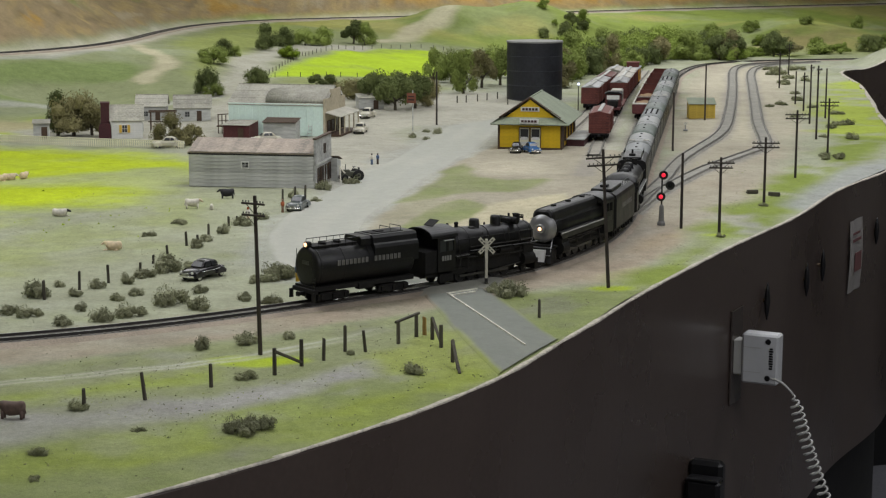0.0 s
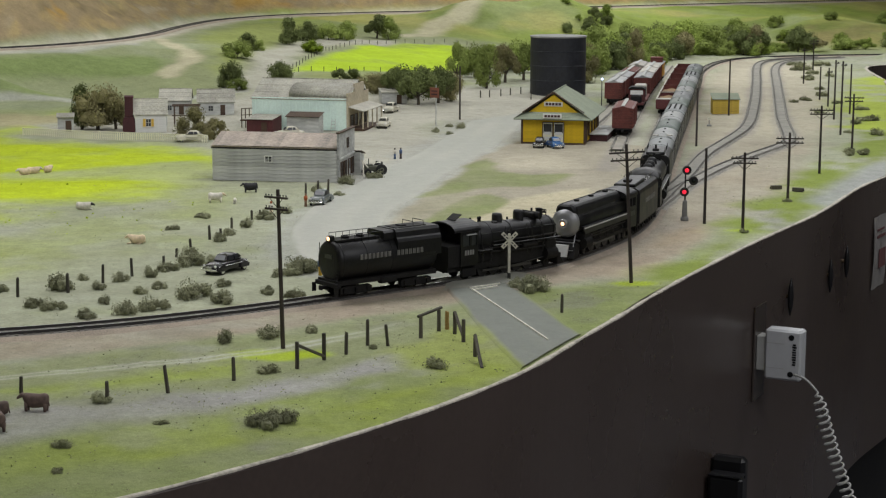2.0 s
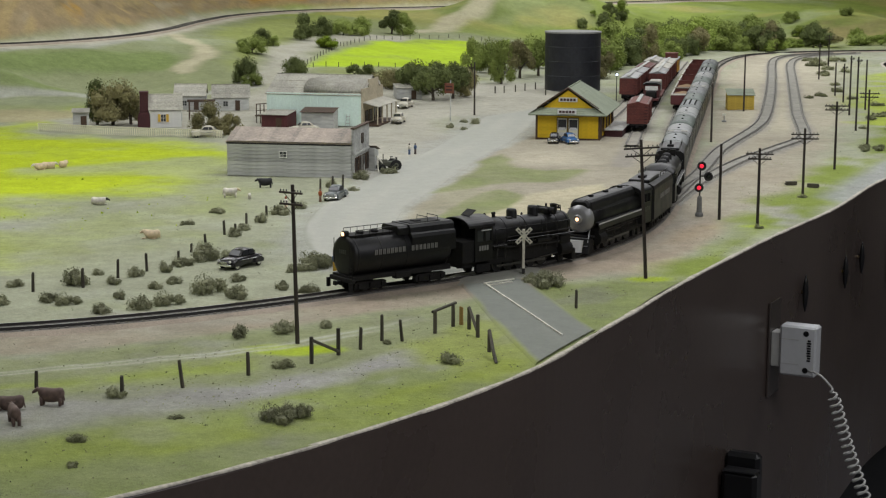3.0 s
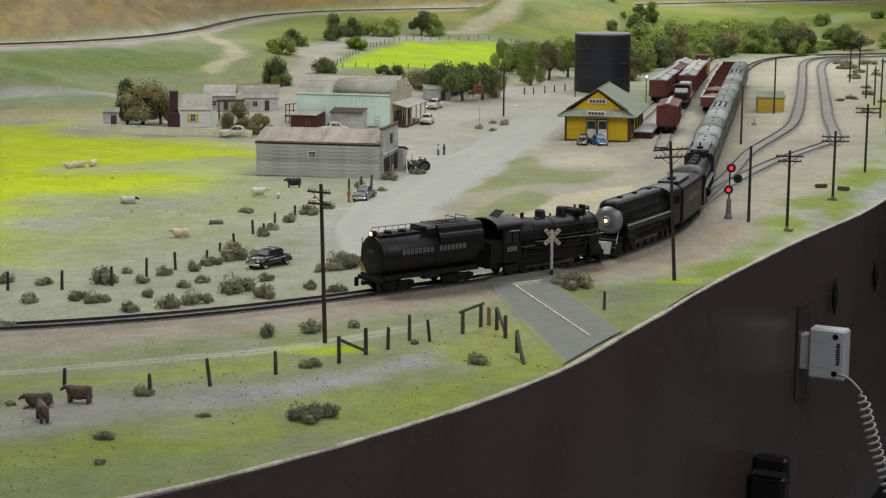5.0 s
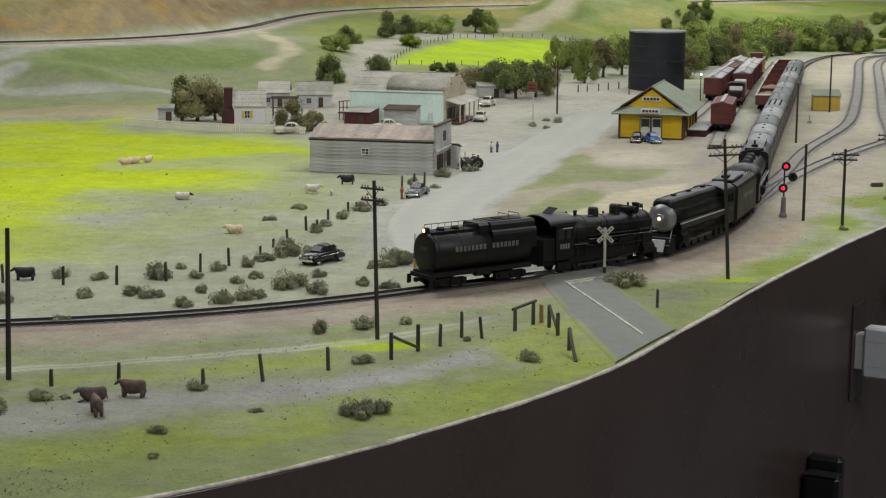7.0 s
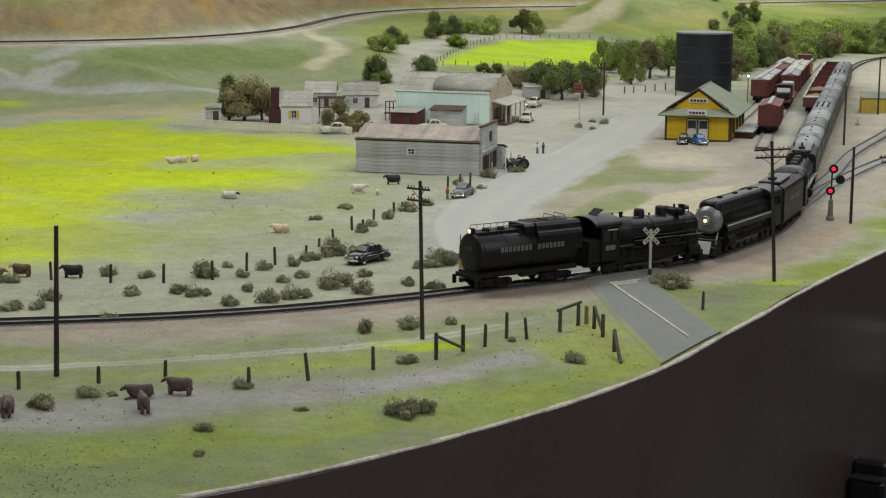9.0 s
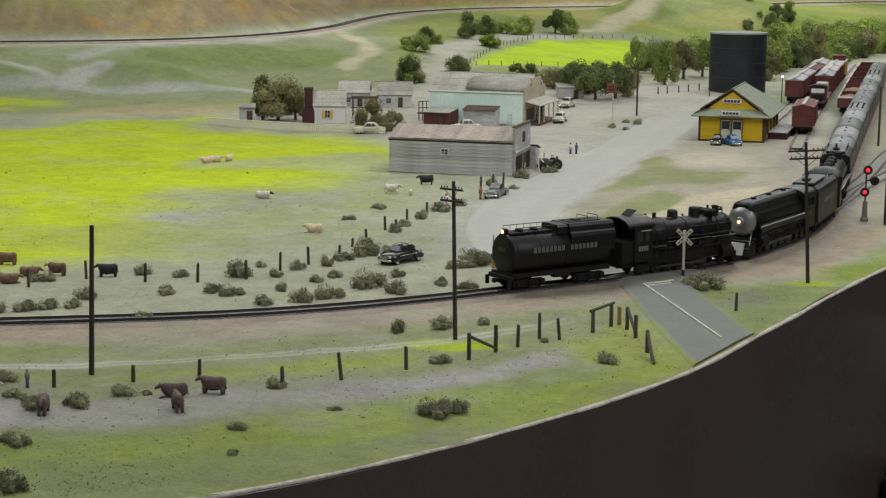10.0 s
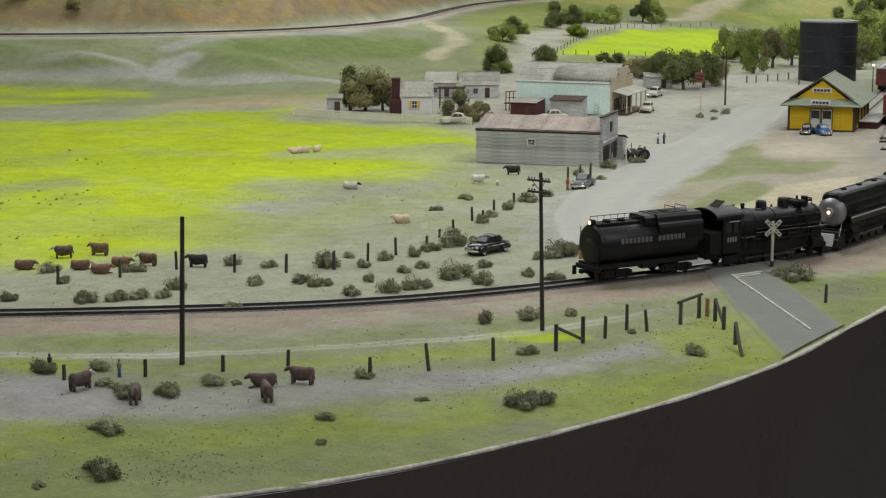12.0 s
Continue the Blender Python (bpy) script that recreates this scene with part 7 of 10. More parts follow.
def section(x, w, z0, z1, tuck=0.8, n=12, sharp=0.35):
    """A rounded cross-section at x: width w, from z0 to z1, narrowing to the top by tuck."""
    pts = []
    for k in range(n):
        a = k * math.tau / n + math.tau / n / 2
        c, s = math.cos(a), math.sin(a)
        c, s = math.copysign(abs(c) ** sharp, c), math.copysign(abs(s) ** sharp, s)
        k2 = 1 - (1 - tuck) * (s + 1) / 2
        pts.append((x, c * w / 2 * k2, (z0 + z1) / 2 + s * (z1 - z0) / 2))
    return pts


def motor_car(x, y, rz, paint, label, length=0.056, roof=True, z=None, scale=1.0):
    th = thing("car", pose(x, y, (zat(x, y) if z is None else z), 0, 0, rz) @ Matrix.Diagonal((scale, scale, scale, 1)), label, "car", "model cars")
    L, W = length, length * 0.365
    bm = B()
    loft(bm, [section(u * L, W * w, zz0 * L, zz1 * L, 0.86) for u, w, zz0, zz1 in ((-0.5, 0.66, 0.085, 0.155), (-0.46, 0.86, 0.07, 0.19), (-0.3, 0.98, 0.062, 0.225), (-0.1, 1.0, 0.06, 0.232), (0.15, 1.0, 0.06, 0.228), (0.3, 0.97, 0.062, 0.212), (0.44, 0.86, 0.07, 0.188), (0.5, 0.62, 0.085, 0.15))])
    body = part("body", bm, paint, th, smooth=True)
    bm = B()
    for ux in (-0.31, 0.31):
        for s in (-1, 1):
            rings = []
            for k, w in ((-0.13, 0.02), (-0.10, 0.10), (0.0, 0.145), (0.10, 0.10), (0.13, 0.02)):
                rings.append([(ux * L + k * L, s * (W * 0.44), 0.07 * L), (ux * L + k * L, s * (W * 0.5 + 0.018 * L), 0.07 * L), (ux * L + k * L, s * (W * 0.5 + 0.012 * L), 0.07 * L + w * L * 0.8), (ux * L + k * L, s * (W * 0.42), 0.07 * L + w * L)])
            loft(bm, rings)
    bmesh.ops.recalc_face_normals(bm, faces=bm.faces[:])
    part("fender", bm, paint, th, smooth=False)
    if roof:
        bm = B()
        loft(bm, [section(u * L, W * w, 0.21 * L, zz * L, 0.74, sharp=0.42) for u, w, zz in ((-0.31, 0.70, 0.235), (-0.22, 0.84, 0.32), (-0.1, 0.86, 0.355), (0.04, 0.86, 0.352), (0.13, 0.84, 0.30), (0.20, 0.78, 0.23))])
        part("cabin", bm, paint, th, smooth=True)
        bm = B()
        for s in (-1, 1):
            for u0, u1, t0, t1 in ((-0.20, -0.075, -0.155, -0.07), (-0.055, 0.13, -0.055, 0.075)):
                q = []
                for u, zz, k in ((u0, 0.240, 0.425), (u1, 0.240, 0.425), (t1, 0.322, 0.365), (t0, 0.322, 0.365)):
                    q.append(bm.verts.new((u * L, s * W * k, zz * L)))
                bm.faces.new(q if s < 0 else q[::-1])
        part("side_window", bm, M_GLASS, th)
        for name, u0, u1, za, zb, flip in (("windscreen", 0.188, 0.118, 0.243, 0.325, 1), ("rear_window", -0.295, -0.215, 0.252, 0.325, -1)):
            bm = B()
            q = [bm.verts.new(p) for p in ((u0 * L + flip * 0.006 * L, -W * 0.34, za * L), (u0 * L + flip * 0.006 * L, W * 0.34, za * L), (u1 * L + flip * 0.008 * L, W * 0.28, zb * L), (u1 * L + flip * 0.008 * L, -W * 0.28, zb * L))]
            bm.faces.new(q)
            part(name, bm, M_GLASS, th)
    else:
        bm = B()
        box(bm, -0.26 * L, -W * 0.40, 0.2 * L, 0.12 * L, W * 0.40, 0.236 * L, bevel=0.0004)
        part("interior", bm, M_SEAT, th)
        for ux in (-0.22, -0.04):
            bm = B()
            box(bm, ux * L, -W * 0.37, 0.22 * L, (ux + 0.05) * L, W * 0.37, 0.285 * L, bevel=0.0006)
            part("seat", bm, M_SEAT, th)
        bm = B()
        for s in (-1, 1):
            rod(bm, (0.15 * L, s * W * 0.38, 0.22 * L), (0.11 * L, s * W * 0.36, 0.32 * L), 0.0004, n=5)
        rod(bm, (0.11 * L, -W * 0.36, 0.32 * L), (0.11 * L, W * 0.36, 0.32 * L), 0.0004, n=5)
        rod(bm, (0.152 * L, 0, 0.22 * L), (0.112 * L, 0, 0.32 * L), 0.0003, n=5)
        part("windscreen_frame", bm, M_CHROME, th)
        bm = B()
        rod(bm, (-0.30 * L, -W * 0.40, 0.245 * L), (-0.30 * L, W * 0.40, 0.245 * L), 0.026 * L, n=8)
        part("folded_top", bm, paint, th)
    for ux in (-0.31, 0.31):
        for s in (-1, 1):
            bm = B()
            lathe(bm, [(0.052 * L, -0.022 * L), (0.066 * L, -0.018 * L), (0.066 * L, 0.018 * L), (0.052 * L, 0.022 * L)], "Y", (ux * L, s * W * 0.45, 0.066 * L), 16)
            wh = part("wheel", bm, M_TYRE, th)
            bm = B()
            lathe(bm, [(0.046 * L, -0.0235 * L), (0.04 * L, -0.026 * L), (0.012 * L, -0.030 * L), (0.012 * L, 0.030 * L), (0.04 * L, 0.026 * L), (0.046 * L, 0.0235 * L)], "Y", (ux * L, s * W * 0.45, 0.066 * L), 12)
            part("hub_cap", bm, M_CHROME, wh)
    for ux, s in ((0.515, 1), (-0.515, -1)):
        bm = B()
        rings = [[(ux * L - s * 0.03 * L * abs(v) ** 2 * 1.2 + dx * L, v * W * 0.47, zz * L) for dx, zz in ((0.0, 0.078), (s * 0.012, 0.085), (s * 0.012, 0.108), (0.0, 0.116), (-s * 0.006, 0.097))] for v in np.linspace(-1, 1, 9)]
        loft(bm, rings)
        bmesh.ops.recalc_face_normals(bm, faces=bm.faces[:])
        part("bumper", bm, M_CHROME, th)
    bm = B()
    for k in range(4):
        zz = 0.118 + k * 0.013
        box(bm, 0.485 * L, -W * (0.27 - 0.02 * k), zz * L, 0.506 * L, W * (0.27 - 0.02 * k), (zz + 0.006) * L)
    part("grille", bm, M_CHROME, th)
    for s in (-1, 1):
        bm = B()
        lathe(bm, [(0.026 * L, -0.01 * L), (0.027 * L, 0.004 * L), (0.020 * L, 0.010 * L), (0.004 * L, 0.013 * L)], "X", (0.468 * L, s * W * 0.36, 0.165 * L), 12)
        part("headlight", bm, M_LAMP, th)
    bm = B()
    for s in (-1, 1):
        rod(bm, (-0.4 * L, s * W * 0.502, 0.165 * L), (0.4 * L, s * W * 0.502, 0.160 * L), 0.0003, n=4)
    part("side_trim", bm, M_CHROME, th)
    return th


motor_car(-0.230, 1.648, 238, M_CARBLACK, "glossy black sedan with chrome bumpers on dusty ground", 0.052)
motor_car(-0.068, 1.642, -62, M_CARMAROON, "maroon open convertible with chrome bumper waiting at the crossing", 0.055, False, 0.0026)
motor_car(-0.176, 2.105, 258, M_CARGREY, "grey-green rounded sedan parked at the roadside", 0.050)
motor_car(-0.144, 3.045, 262, M_CARCREAM, "pale cream sedan parked in the town street", 0.05)
motor_car(-0.142, 3.29, 255, M_CARCREAM, "cream van-like sedan parked in the town street", 0.05, scale=1.05)
motor_car(0.117, 2.752, 262, M_CARBLACK, "small black car parked at the station", 0.046)
motor_car(0.141, 2.742, 285, M_CARBLUE, "small blue car parked at the station", 0.048)
motor_car(-0.44, 2.785, 186, M_CARCREAM, "white car parked beside the garden fence", 0.052)
motor_car(-0.292, 2.875, 200, M_CARCREAM, "white car roof behind the grey store", 0.05)


def tractor(x, y, rz):
    th = thing("farm_tractor", pose(x, y, zat(x, y), 0, 0, rz), "old dark olive farm tractor at the roadside", "tractor")
    bm = B()
    box(bm, -0.012, -0.0035, 0.006, 0.014, 0.0035, 0.013, bevel=0.001)
    box(bm, 0.002, -0.0030, 0.012, 0.014, 0.0030, 0.0155, bevel=0.0008)
    part("body", bm, M_ARMY, th)
    bm = B()
    rod(bm, (0.008, 0, 0.015), (0.008, 0, 0.023), 0.0006, n=6)
    part("exhaust", bm, M_BLACKPAINT, th)
    bm = B()
    box(bm, -0.011, -0.003, 0.013, -0.006, 0.003, 0.0145)
    box(bm, -0.0115, -0.003, 0.013, -0.0105, 0.003, 0.018)
    part("seat", bm, M_BLACKPAINT, th)
    bm = B()
    rod(bm, (0.0, 0, 0.013), (-0.004, 0, 0.019), 0.0004, n=5)
    lathe(bm, [(0.0022, 0.0186), (0.0025, 0.019), (0.0022, 0.0194)], "Z", (-0.004, 0, 0), 10)
    part("steering_wheel", bm, M_BLACKPAINT, th)
    for ux, r, w in ((-0.008, 0.0078, 0.0085), (0.011, 0.0048, 0.0068)):
        for s in (-1, 1):
            bm = B()
            lathe(bm, [(r * 0.7, -0.0016), (r, -0.0012), (r, 0.0012), (r * 0.7, 0.0016)], "Y", (ux, s * w, r), 16)
            wh = part("wheel", bm, M_TYRE, th)
            bm = B()
            lathe(bm, [(r * 0.62, -0.0013), (r * 0.2, -0.002), (r * 0.2, 0.002), (r * 0.62, 0.0013)], "Y", (ux, s * w, r), 12)
            part("rim", bm, M_ARMY, wh)


tractor(-0.126, 2.385, 200)
# white plank leaning by the tractor
bm = B()
rod(bm, (-0.139, 2.362, 0), (-0.1415, 2.378, 0.021), 0.0011, n=5)
rod(bm, (-0.1335, 2.37, 0.012), (-0.1425, 2.378, 0.0205), 0.001, n=5)
tagged(part("white_gate_arm", bm, M_XWHITE), "weathered white timber arm beside the road", "gate")
# stacked ties and junk near the line
for x, y, rz in ((0.405, 2.262, 10), (0.43, 2.24, -25)):
    th = thing("tie_stack", pose(x, y, 0, 0, 0, rz), "small stack of dark old ties beside the line", "timber stack", "timber stacks")
    for k in range(5):
        bm = B()
        box(bm, -0.007, -0.0012, 0, 0.007, 0.0012, 0.0022)
        ob = part("tie", bm, M_POST, th)
        ob.matrix_basis = pose(0, (k % 3 - 1) * 0.003, 0.0024 * (k // 3), 0, 0, (k * 37) % 11 - 5)
th = thing("relay_stand", pose(0.431, 3.088, 0), "tiny pale switch stand between the tracks", "switch stand")
bm = B()
rod(bm, (0, 0, 0), (0, 0, 0.011), 0.0009, n=6)
part("stem", bm, M_SIGGREY, th)
bm = B()
box(bm, -0.004, -0.003, 0, 0.004, 0.003, 0.003, bevel=0.0005)
part("base", bm, M_SIGGREY, th)
bm = B()
box(bm, -0.003, -0.0005, 0.0105, 0.003, 0.0005, 0.015)
part("target", bm, M_XWHITE, th)


# ---- trains ----
M_ENGINE = mat("satin_black_engine_paint", (0.0080, 0.0078, 0.0082), 0.46, grain=420, vary=0.45, bump=0.12, stain=70, spec=0.34)
M_ENGMATT = mat("sooty_black_paint", (0.0100, 0.0095, 0.0092), 0.68, grain=420, vary=0.5, bump=0.25, stain=90, spec=0.25)
M_PIPE = mat("grimy_pipe_metal", (0.026, 0.024, 0.022), 0.55, 0.2, grain=420, vary=0.5, bump=0.1, stain=120)
M_SILVER = mat("silver_smokebox_paint", (0.29, 0.29, 0.295), 0.38, 0.6, grain=200, vary=0.08, bump=0)
M_STRIPE = mat("pale_grey_stripe", (0.50, 0.50, 0.49), 0.5, bump=0)
M_PALEPLATE = mat("pale_silver_plate", (0.66, 0.66, 0.64), 0.5, grain=300, vary=0.1, bump=0)
M_LETTER = mat("silver_grey_lettering", (0.20, 0.195, 0.185), 0.5, grain=900, vary=0.25, bump=0)
M_WHEEL = mat("dark_wheel_steel", (0.02, 0.02, 0.02), 0.5, 0.3, grain=300, vary=0.3)
M_ROD = mat("dull_side_rod_steel", (0.09, 0.09, 0.09), 0.4, 0.8, grain=300, vary=0.2, bump=0)
M_BEAM = mat("lit_headlamp", (0.9, 0.8, 0.6), 0.2, emit=(1.0, 0.55, 0.28), strength=2.6, bump=0)
M_BEAMW = mat("lit_white_lamp", (0.9, 0.9, 0.9), 0.2, emit=(0.70, 0.82, 1.0), strength=2.0, bump=0)
M_COACH = mat("dark_olive_coach_paint", (0.032, 0.036, 0.034), 0.45, grain=300, vary=0.2, bump=0.03)
M_COACHROOF = mat("dusty_grey_coach_roof", (0.150, 0.160, 0.160), 0.5, grain=260, vary=0.3, bump=0.1, stain=60)
M_COACHDARK = mat("grimy_green_coach_roof", (0.085, 0.105, 0.09), 0.5, grain=260, vary=0.35, bump=0.1, stain=60)
M_COACHPALE = mat("pale_dusty_coach_roof", (0.235, 0.24, 0.235), 0.55, grain=260, vary=0.3, bump=0.1, stain=60)
M_BOXRED = mat("boxcar_red_paint", (0.135, 0.040, 0.032), 0.7, grain=300, vary=0.25, bump=0.1, stain=50)
M_BOXROOF = mat("weathered_silver_roof", (0.36, 0.36, 0.36), 0.6, grain=260, vary=0.3, bump=0.1, stain=60)
M_RUST = mat("rusty_brown_load", (0.25, 0.165, 0.09), 0.9, grain=500, vary=0.35, bump=0.6)
M_CABOOSE = mat("orange_caboose_paint", (0.55, 0.27, 0.03), 0.6, grain=300, vary=0.15)
M_TANKCAR = mat("pale_tank_car_paint", (0.42, 0.40, 0.35), 0.6, grain=300, vary=0.25)
RAILTOP = RAIL_Z + 0.0022


def wheelset(parent, x, z, r, half, spokes=False, name="wheel"):
    for s in (-1, 1):
        bm = B()
        lathe(bm, [(r * 0.25, -0.0018), (r * 0.8, -0.0012), (r, -0.0014), (r, 0.0010), (r * 1.07, 0.0011), (r * 1.07, 0.0016), (r * 0.2, 0.0016)] if s < 0 else [(r * 0.2, -0.0016), (r * 1.07, -0.0016), (r * 1.07, -0.0011), (r, -0.0010), (r, 0.0014), (r * 0.8, 0.0012), (r * 0.25, 0.0018)], "Y", (x, s * half, z), 18)
        part(name, bm, M_WHEEL, parent)


def truck(parent, x, axles=2, gap=0.021, r=0.0052):
    tr = part("truck", truck_frame(x, axles, gap, r), M_ENGMATT, parent)
    for k in range(axles):
        wheelset(tr, x + (k - (axles - 1) / 2) * gap, r, r, 0.0082)


def truck_frame(x, axles, gap, r):
    bm = B()
    hl = (axles - 1) / 2 * gap + 0.006
    for s in (-1, 1):
        prism(bm, [(x - hl, r - 0.002), (x - hl + 0.004, r - 0.0032), (x + hl - 0.004, r - 0.0032), (x + hl, r - 0.002), (x + hl, r + 0.0022), (x + hl - 0.005, r + 0.0038), (x - hl + 0.005, r + 0.0038), (x - hl, r + 0.0022)], s * 0.0108, s * 0.0128, "Y")
        for k in range(axles):
            box(bm, x + (k - (axles - 1) / 2) * gap - 0.0022, s * 0.0135 - 0.001, r - 0.002, x + (k - (axles - 1) / 2) * gap + 0.0022, s * 0.0135 + 0.001, r + 0.002)
    box(bm, x - 0.004, -0.011, r - 0.001, x + 0.004, 0.011, r + 0.0035)
    bmesh.ops.recalc_face_normals(bm, faces=bm.faces[:])
    return bm


def letter_bars(parent, x0, x1, z, h, y, words, material=None):
    """A line of lettering as plain bars on both sides at y."""
    for s in (-1, 1):
        bm = B()
        total = sum(words) + (len(words) - 1) * 1.3
        step = (x1 - x0) / total
        x = x0
        for wd in words:
            for k in range(wd):
                for f0, f1 in ((0.14, 0.36), (0.52, 0.74)):
                    box(bm, x + step * f0, s * y - 0.0002, z, x + step * f1, s * y + 0.0002, z + h)
                x += step
            x += step * 1.3
        part("lettering", bm, material or M_LETTER, parent)


def handrail(parent, pts, r=0.00035, posts=True, base=None):
    bm = B()
    for a, b in zip(pts, pts[1:]):
        rod(bm, a, b, r, n=5)
    if base is not None:
        for p in pts:
            rod(bm, p, (p[0], p[1], base), r, n=4)
    return part("handrail", bm, M_ENGINE, parent)


def coupler(parent, x, s):
    bm = B()
    box(bm, min(x, x + s * 0.009), -0.0013, 0.0065, max(x, x + s * 0.009), 0.0013, 0.0095)
    box(bm, min(x + s * 0.007, x + s * 0.0105), -0.0025, 0.006, max(x + s * 0.007, x + s * 0.0105), 0.0022, 0.010, bevel=0.0006)
    part("coupler", bm, M_ENGMATT, parent)


def round_tender(m):
    th = thing("tender", m, "black round-tank tender with silver lettering bars, backing on the main line", "tender")
    L, R, zc = 0.150, 0.0185, 0.0305
    bm = B()
    lathe(bm, [(0.002, -L / 2), (R * 0.75, -L / 2 + 0.0004), (R * 0.95, -L / 2 + 0.0014), (R, -L / 2 + 0.0034), (R, L / 2 - 0.004), (R * 0.9, L / 2)], "X", (0, 0, zc), 36)
    part("tank", bm, M_ENGINE, th, smooth=True)
    bm = B()
    for x in (-L / 2 + 0.006, -0.034, 0.004):
        lathe(bm, [(R + 0.0001, x), (R + 0.0004, x + 0.0003), (R + 0.0004, x + 0.0014), (R + 0.0001, x + 0.0017)], "X", (0, 0, zc), 36)
    part("tank_band", bm, M_ENGINE, th)
    bm = B()
    out = [(-0.0184, 0.0290), (0.0184, 0.0290), (0.0184, 0.0435), (0.0172, 0.0462), (0.0158, 0.0475), (0.0150, 0.0520), (0.0128, 0.0545), (-0.0128, 0.0545), (-0.0150, 0.0520), (-0.0158, 0.0475), (-0.0172, 0.0462), (-0.0184, 0.0435)]
    prism(bm, out, 0.012, L / 2 + 0.005, "X")
    out2 = [(-0.0128, 0.046), (0.0128, 0.046), (0.0128, 0.0520), (0.0105, 0.0540), (-0.0105, 0.0540), (-0.0128, 0.0520)]
    prism(bm, out2, -0.004, 0.012, "X")
    bmesh.ops.recalc_face_normals(bm, faces=bm.faces[:])
    part("bunker", bm, M_ENGINE, th)
    bm = B()
    box(bm, 0.018, -0.0085, 0.0545, 0.066, 0.0085, 0.0551, bevel=0.0002)
    box(bm, 0.030, -0.004, 0.0551, 0.040, 0.004, 0.0561, bevel=0.0004)
    part("hatch", bm, M_ENGMATT, th)
    bm = B()
    box(bm, -L / 2 + 0.004, -0.008, zc + R - 0.0012, -0.006, 0.008, zc + R + 0.0006)
    for x in (-0.05, -0.028):
        lathe(bm, [(0.0045, 0), (0.0045, 0.0022), (0.003, 0.003)], "Z", (x, 0, zc + R), 14)
    part("deck", bm, M_ENGMATT, th)
    bm = B()
    box(bm, -L / 2 - 0.001, -0.0155, 0.0105, L / 2, 0.0155, 0.0145)
    box(bm, -0.012, -0.017, 0.008, 0.012, -0.010, 0.014, bevel=0.0008)
    box(bm, -L / 2 - 0.004, -0.0175, 0.0085, -L / 2 + 0.002, 0.0175, 0.0125, bevel=0.0005)
    part("frame", bm, M_ENGMATT, th)
    for s in (-1, 1):
        handrail(th, [(x, s * 0.0095, zc + R + 0.0065 - 0.0015) for x in np.linspace(-L / 2 + 0.010, -0.004, 7)], base=zc + R - 0.002)
    handrail(th, [(0.046, -0.008, 0.0588), (0.046, 0.008, 0.0588)], base=0.054)
    handrail(th, [(0.062, -0.008, 0.0590), (0.062, 0.008, 0.0590)], base=0.054)
    for s in (-1, 1):
        bm = B()
        rod(bm, (-L / 2 - 0.0018, s * 0.012, 0.024 if s > 0 else 0.026), (-L / 2 - 0.0018, s * 0.012, zc + R - 0.003), 0.00045, n=5)
        part("grab_iron", bm, M_ENGMATT, th)
    bm = B()
    for y in (-0.0165, -0.012):
        rod(bm, (-L / 2 - 0.0018, y, 0.003), (-L / 2 - 0.0018, y, 0.0235), 0.00045, n=5)
    for k in range(7):
        rod(bm, (-L / 2 - 0.0018, -0.0165, 0.004 + k * 0.003), (-L / 2 - 0.0018, -0.012, 0.004 + k * 0.003), 0.0004, n=4)
    part("ladder", bm, M_ENGMATT, th)
    for s in (-1, 1):
        bm = B()
        box(bm, -L / 2 - 0.008, s * 0.01725 - 0.00075, 0.002, -L / 2 - 0.003, s * 0.01725 + 0.00075, 0.010)
        part("foot_step", bm, M_ENGMATT, th)
    bm = B()
    box(bm, -L / 2 + 0.000, -0.003, zc + R - 0.002, -L / 2 + 0.007, 0.003, zc + R + 0.004, bevel=0.0008)
    lamp = part("lamp_housing", bm, M_ENGMATT, th)
    bm = B()
    lathe(bm, [(0.0005, -0.0008), (0.0017, -0.0005), (0.0019, 0.0006)], "X", (-L / 2 - 0.0002, 0, zc + R + 0.0015), 14)
    part("lamp_lens", bm, M_BEAM, lamp, "small lit reversing lamp")
    letter_bars(th, -0.046, 0.052, 0.0322, 0.0046, 0.0188, (8, 7))
    bm = B()
    for k in range(4):
        box(bm, -L / 2 - 0.0006, -0.0052 + k * 0.0028, 0.033, -L / 2 - 0.0001, -0.0032 + k * 0.0028, 0.0365)
    part("rear_panel", bm, M_ROD, th)
    truck(th, -0.046, 3, 0.0175, 0.0050)
    truck(th, 0.046, 3, 0.0175, 0.0050)
    coupler(th, -L / 2 - 0.003, -1)
    return th


def drivers(th, xs, r, half=0.0086):
    for x in xs:
        wheelset(th, x, r, r, half, name="driver")
    for s in (-1, 1):
        bm = B()
        box(bm, xs[0] - 0.003, s * 0.0118 - 0.0005, r - 0.0045, xs[-1] + 0.003, s * 0.0118 + 0.0005, r - 0.0025)
        part("side_rod", bm, M_ROD, th)
        bm = B()
        rod(bm, (xs[len(xs) // 2], s * 0.0130, r - 0.0035), (xs[-1] + 0.030, s * 0.0130, r + 0.001), 0.0006, n=5)
        part("main_rod", bm, M_ROD, th)


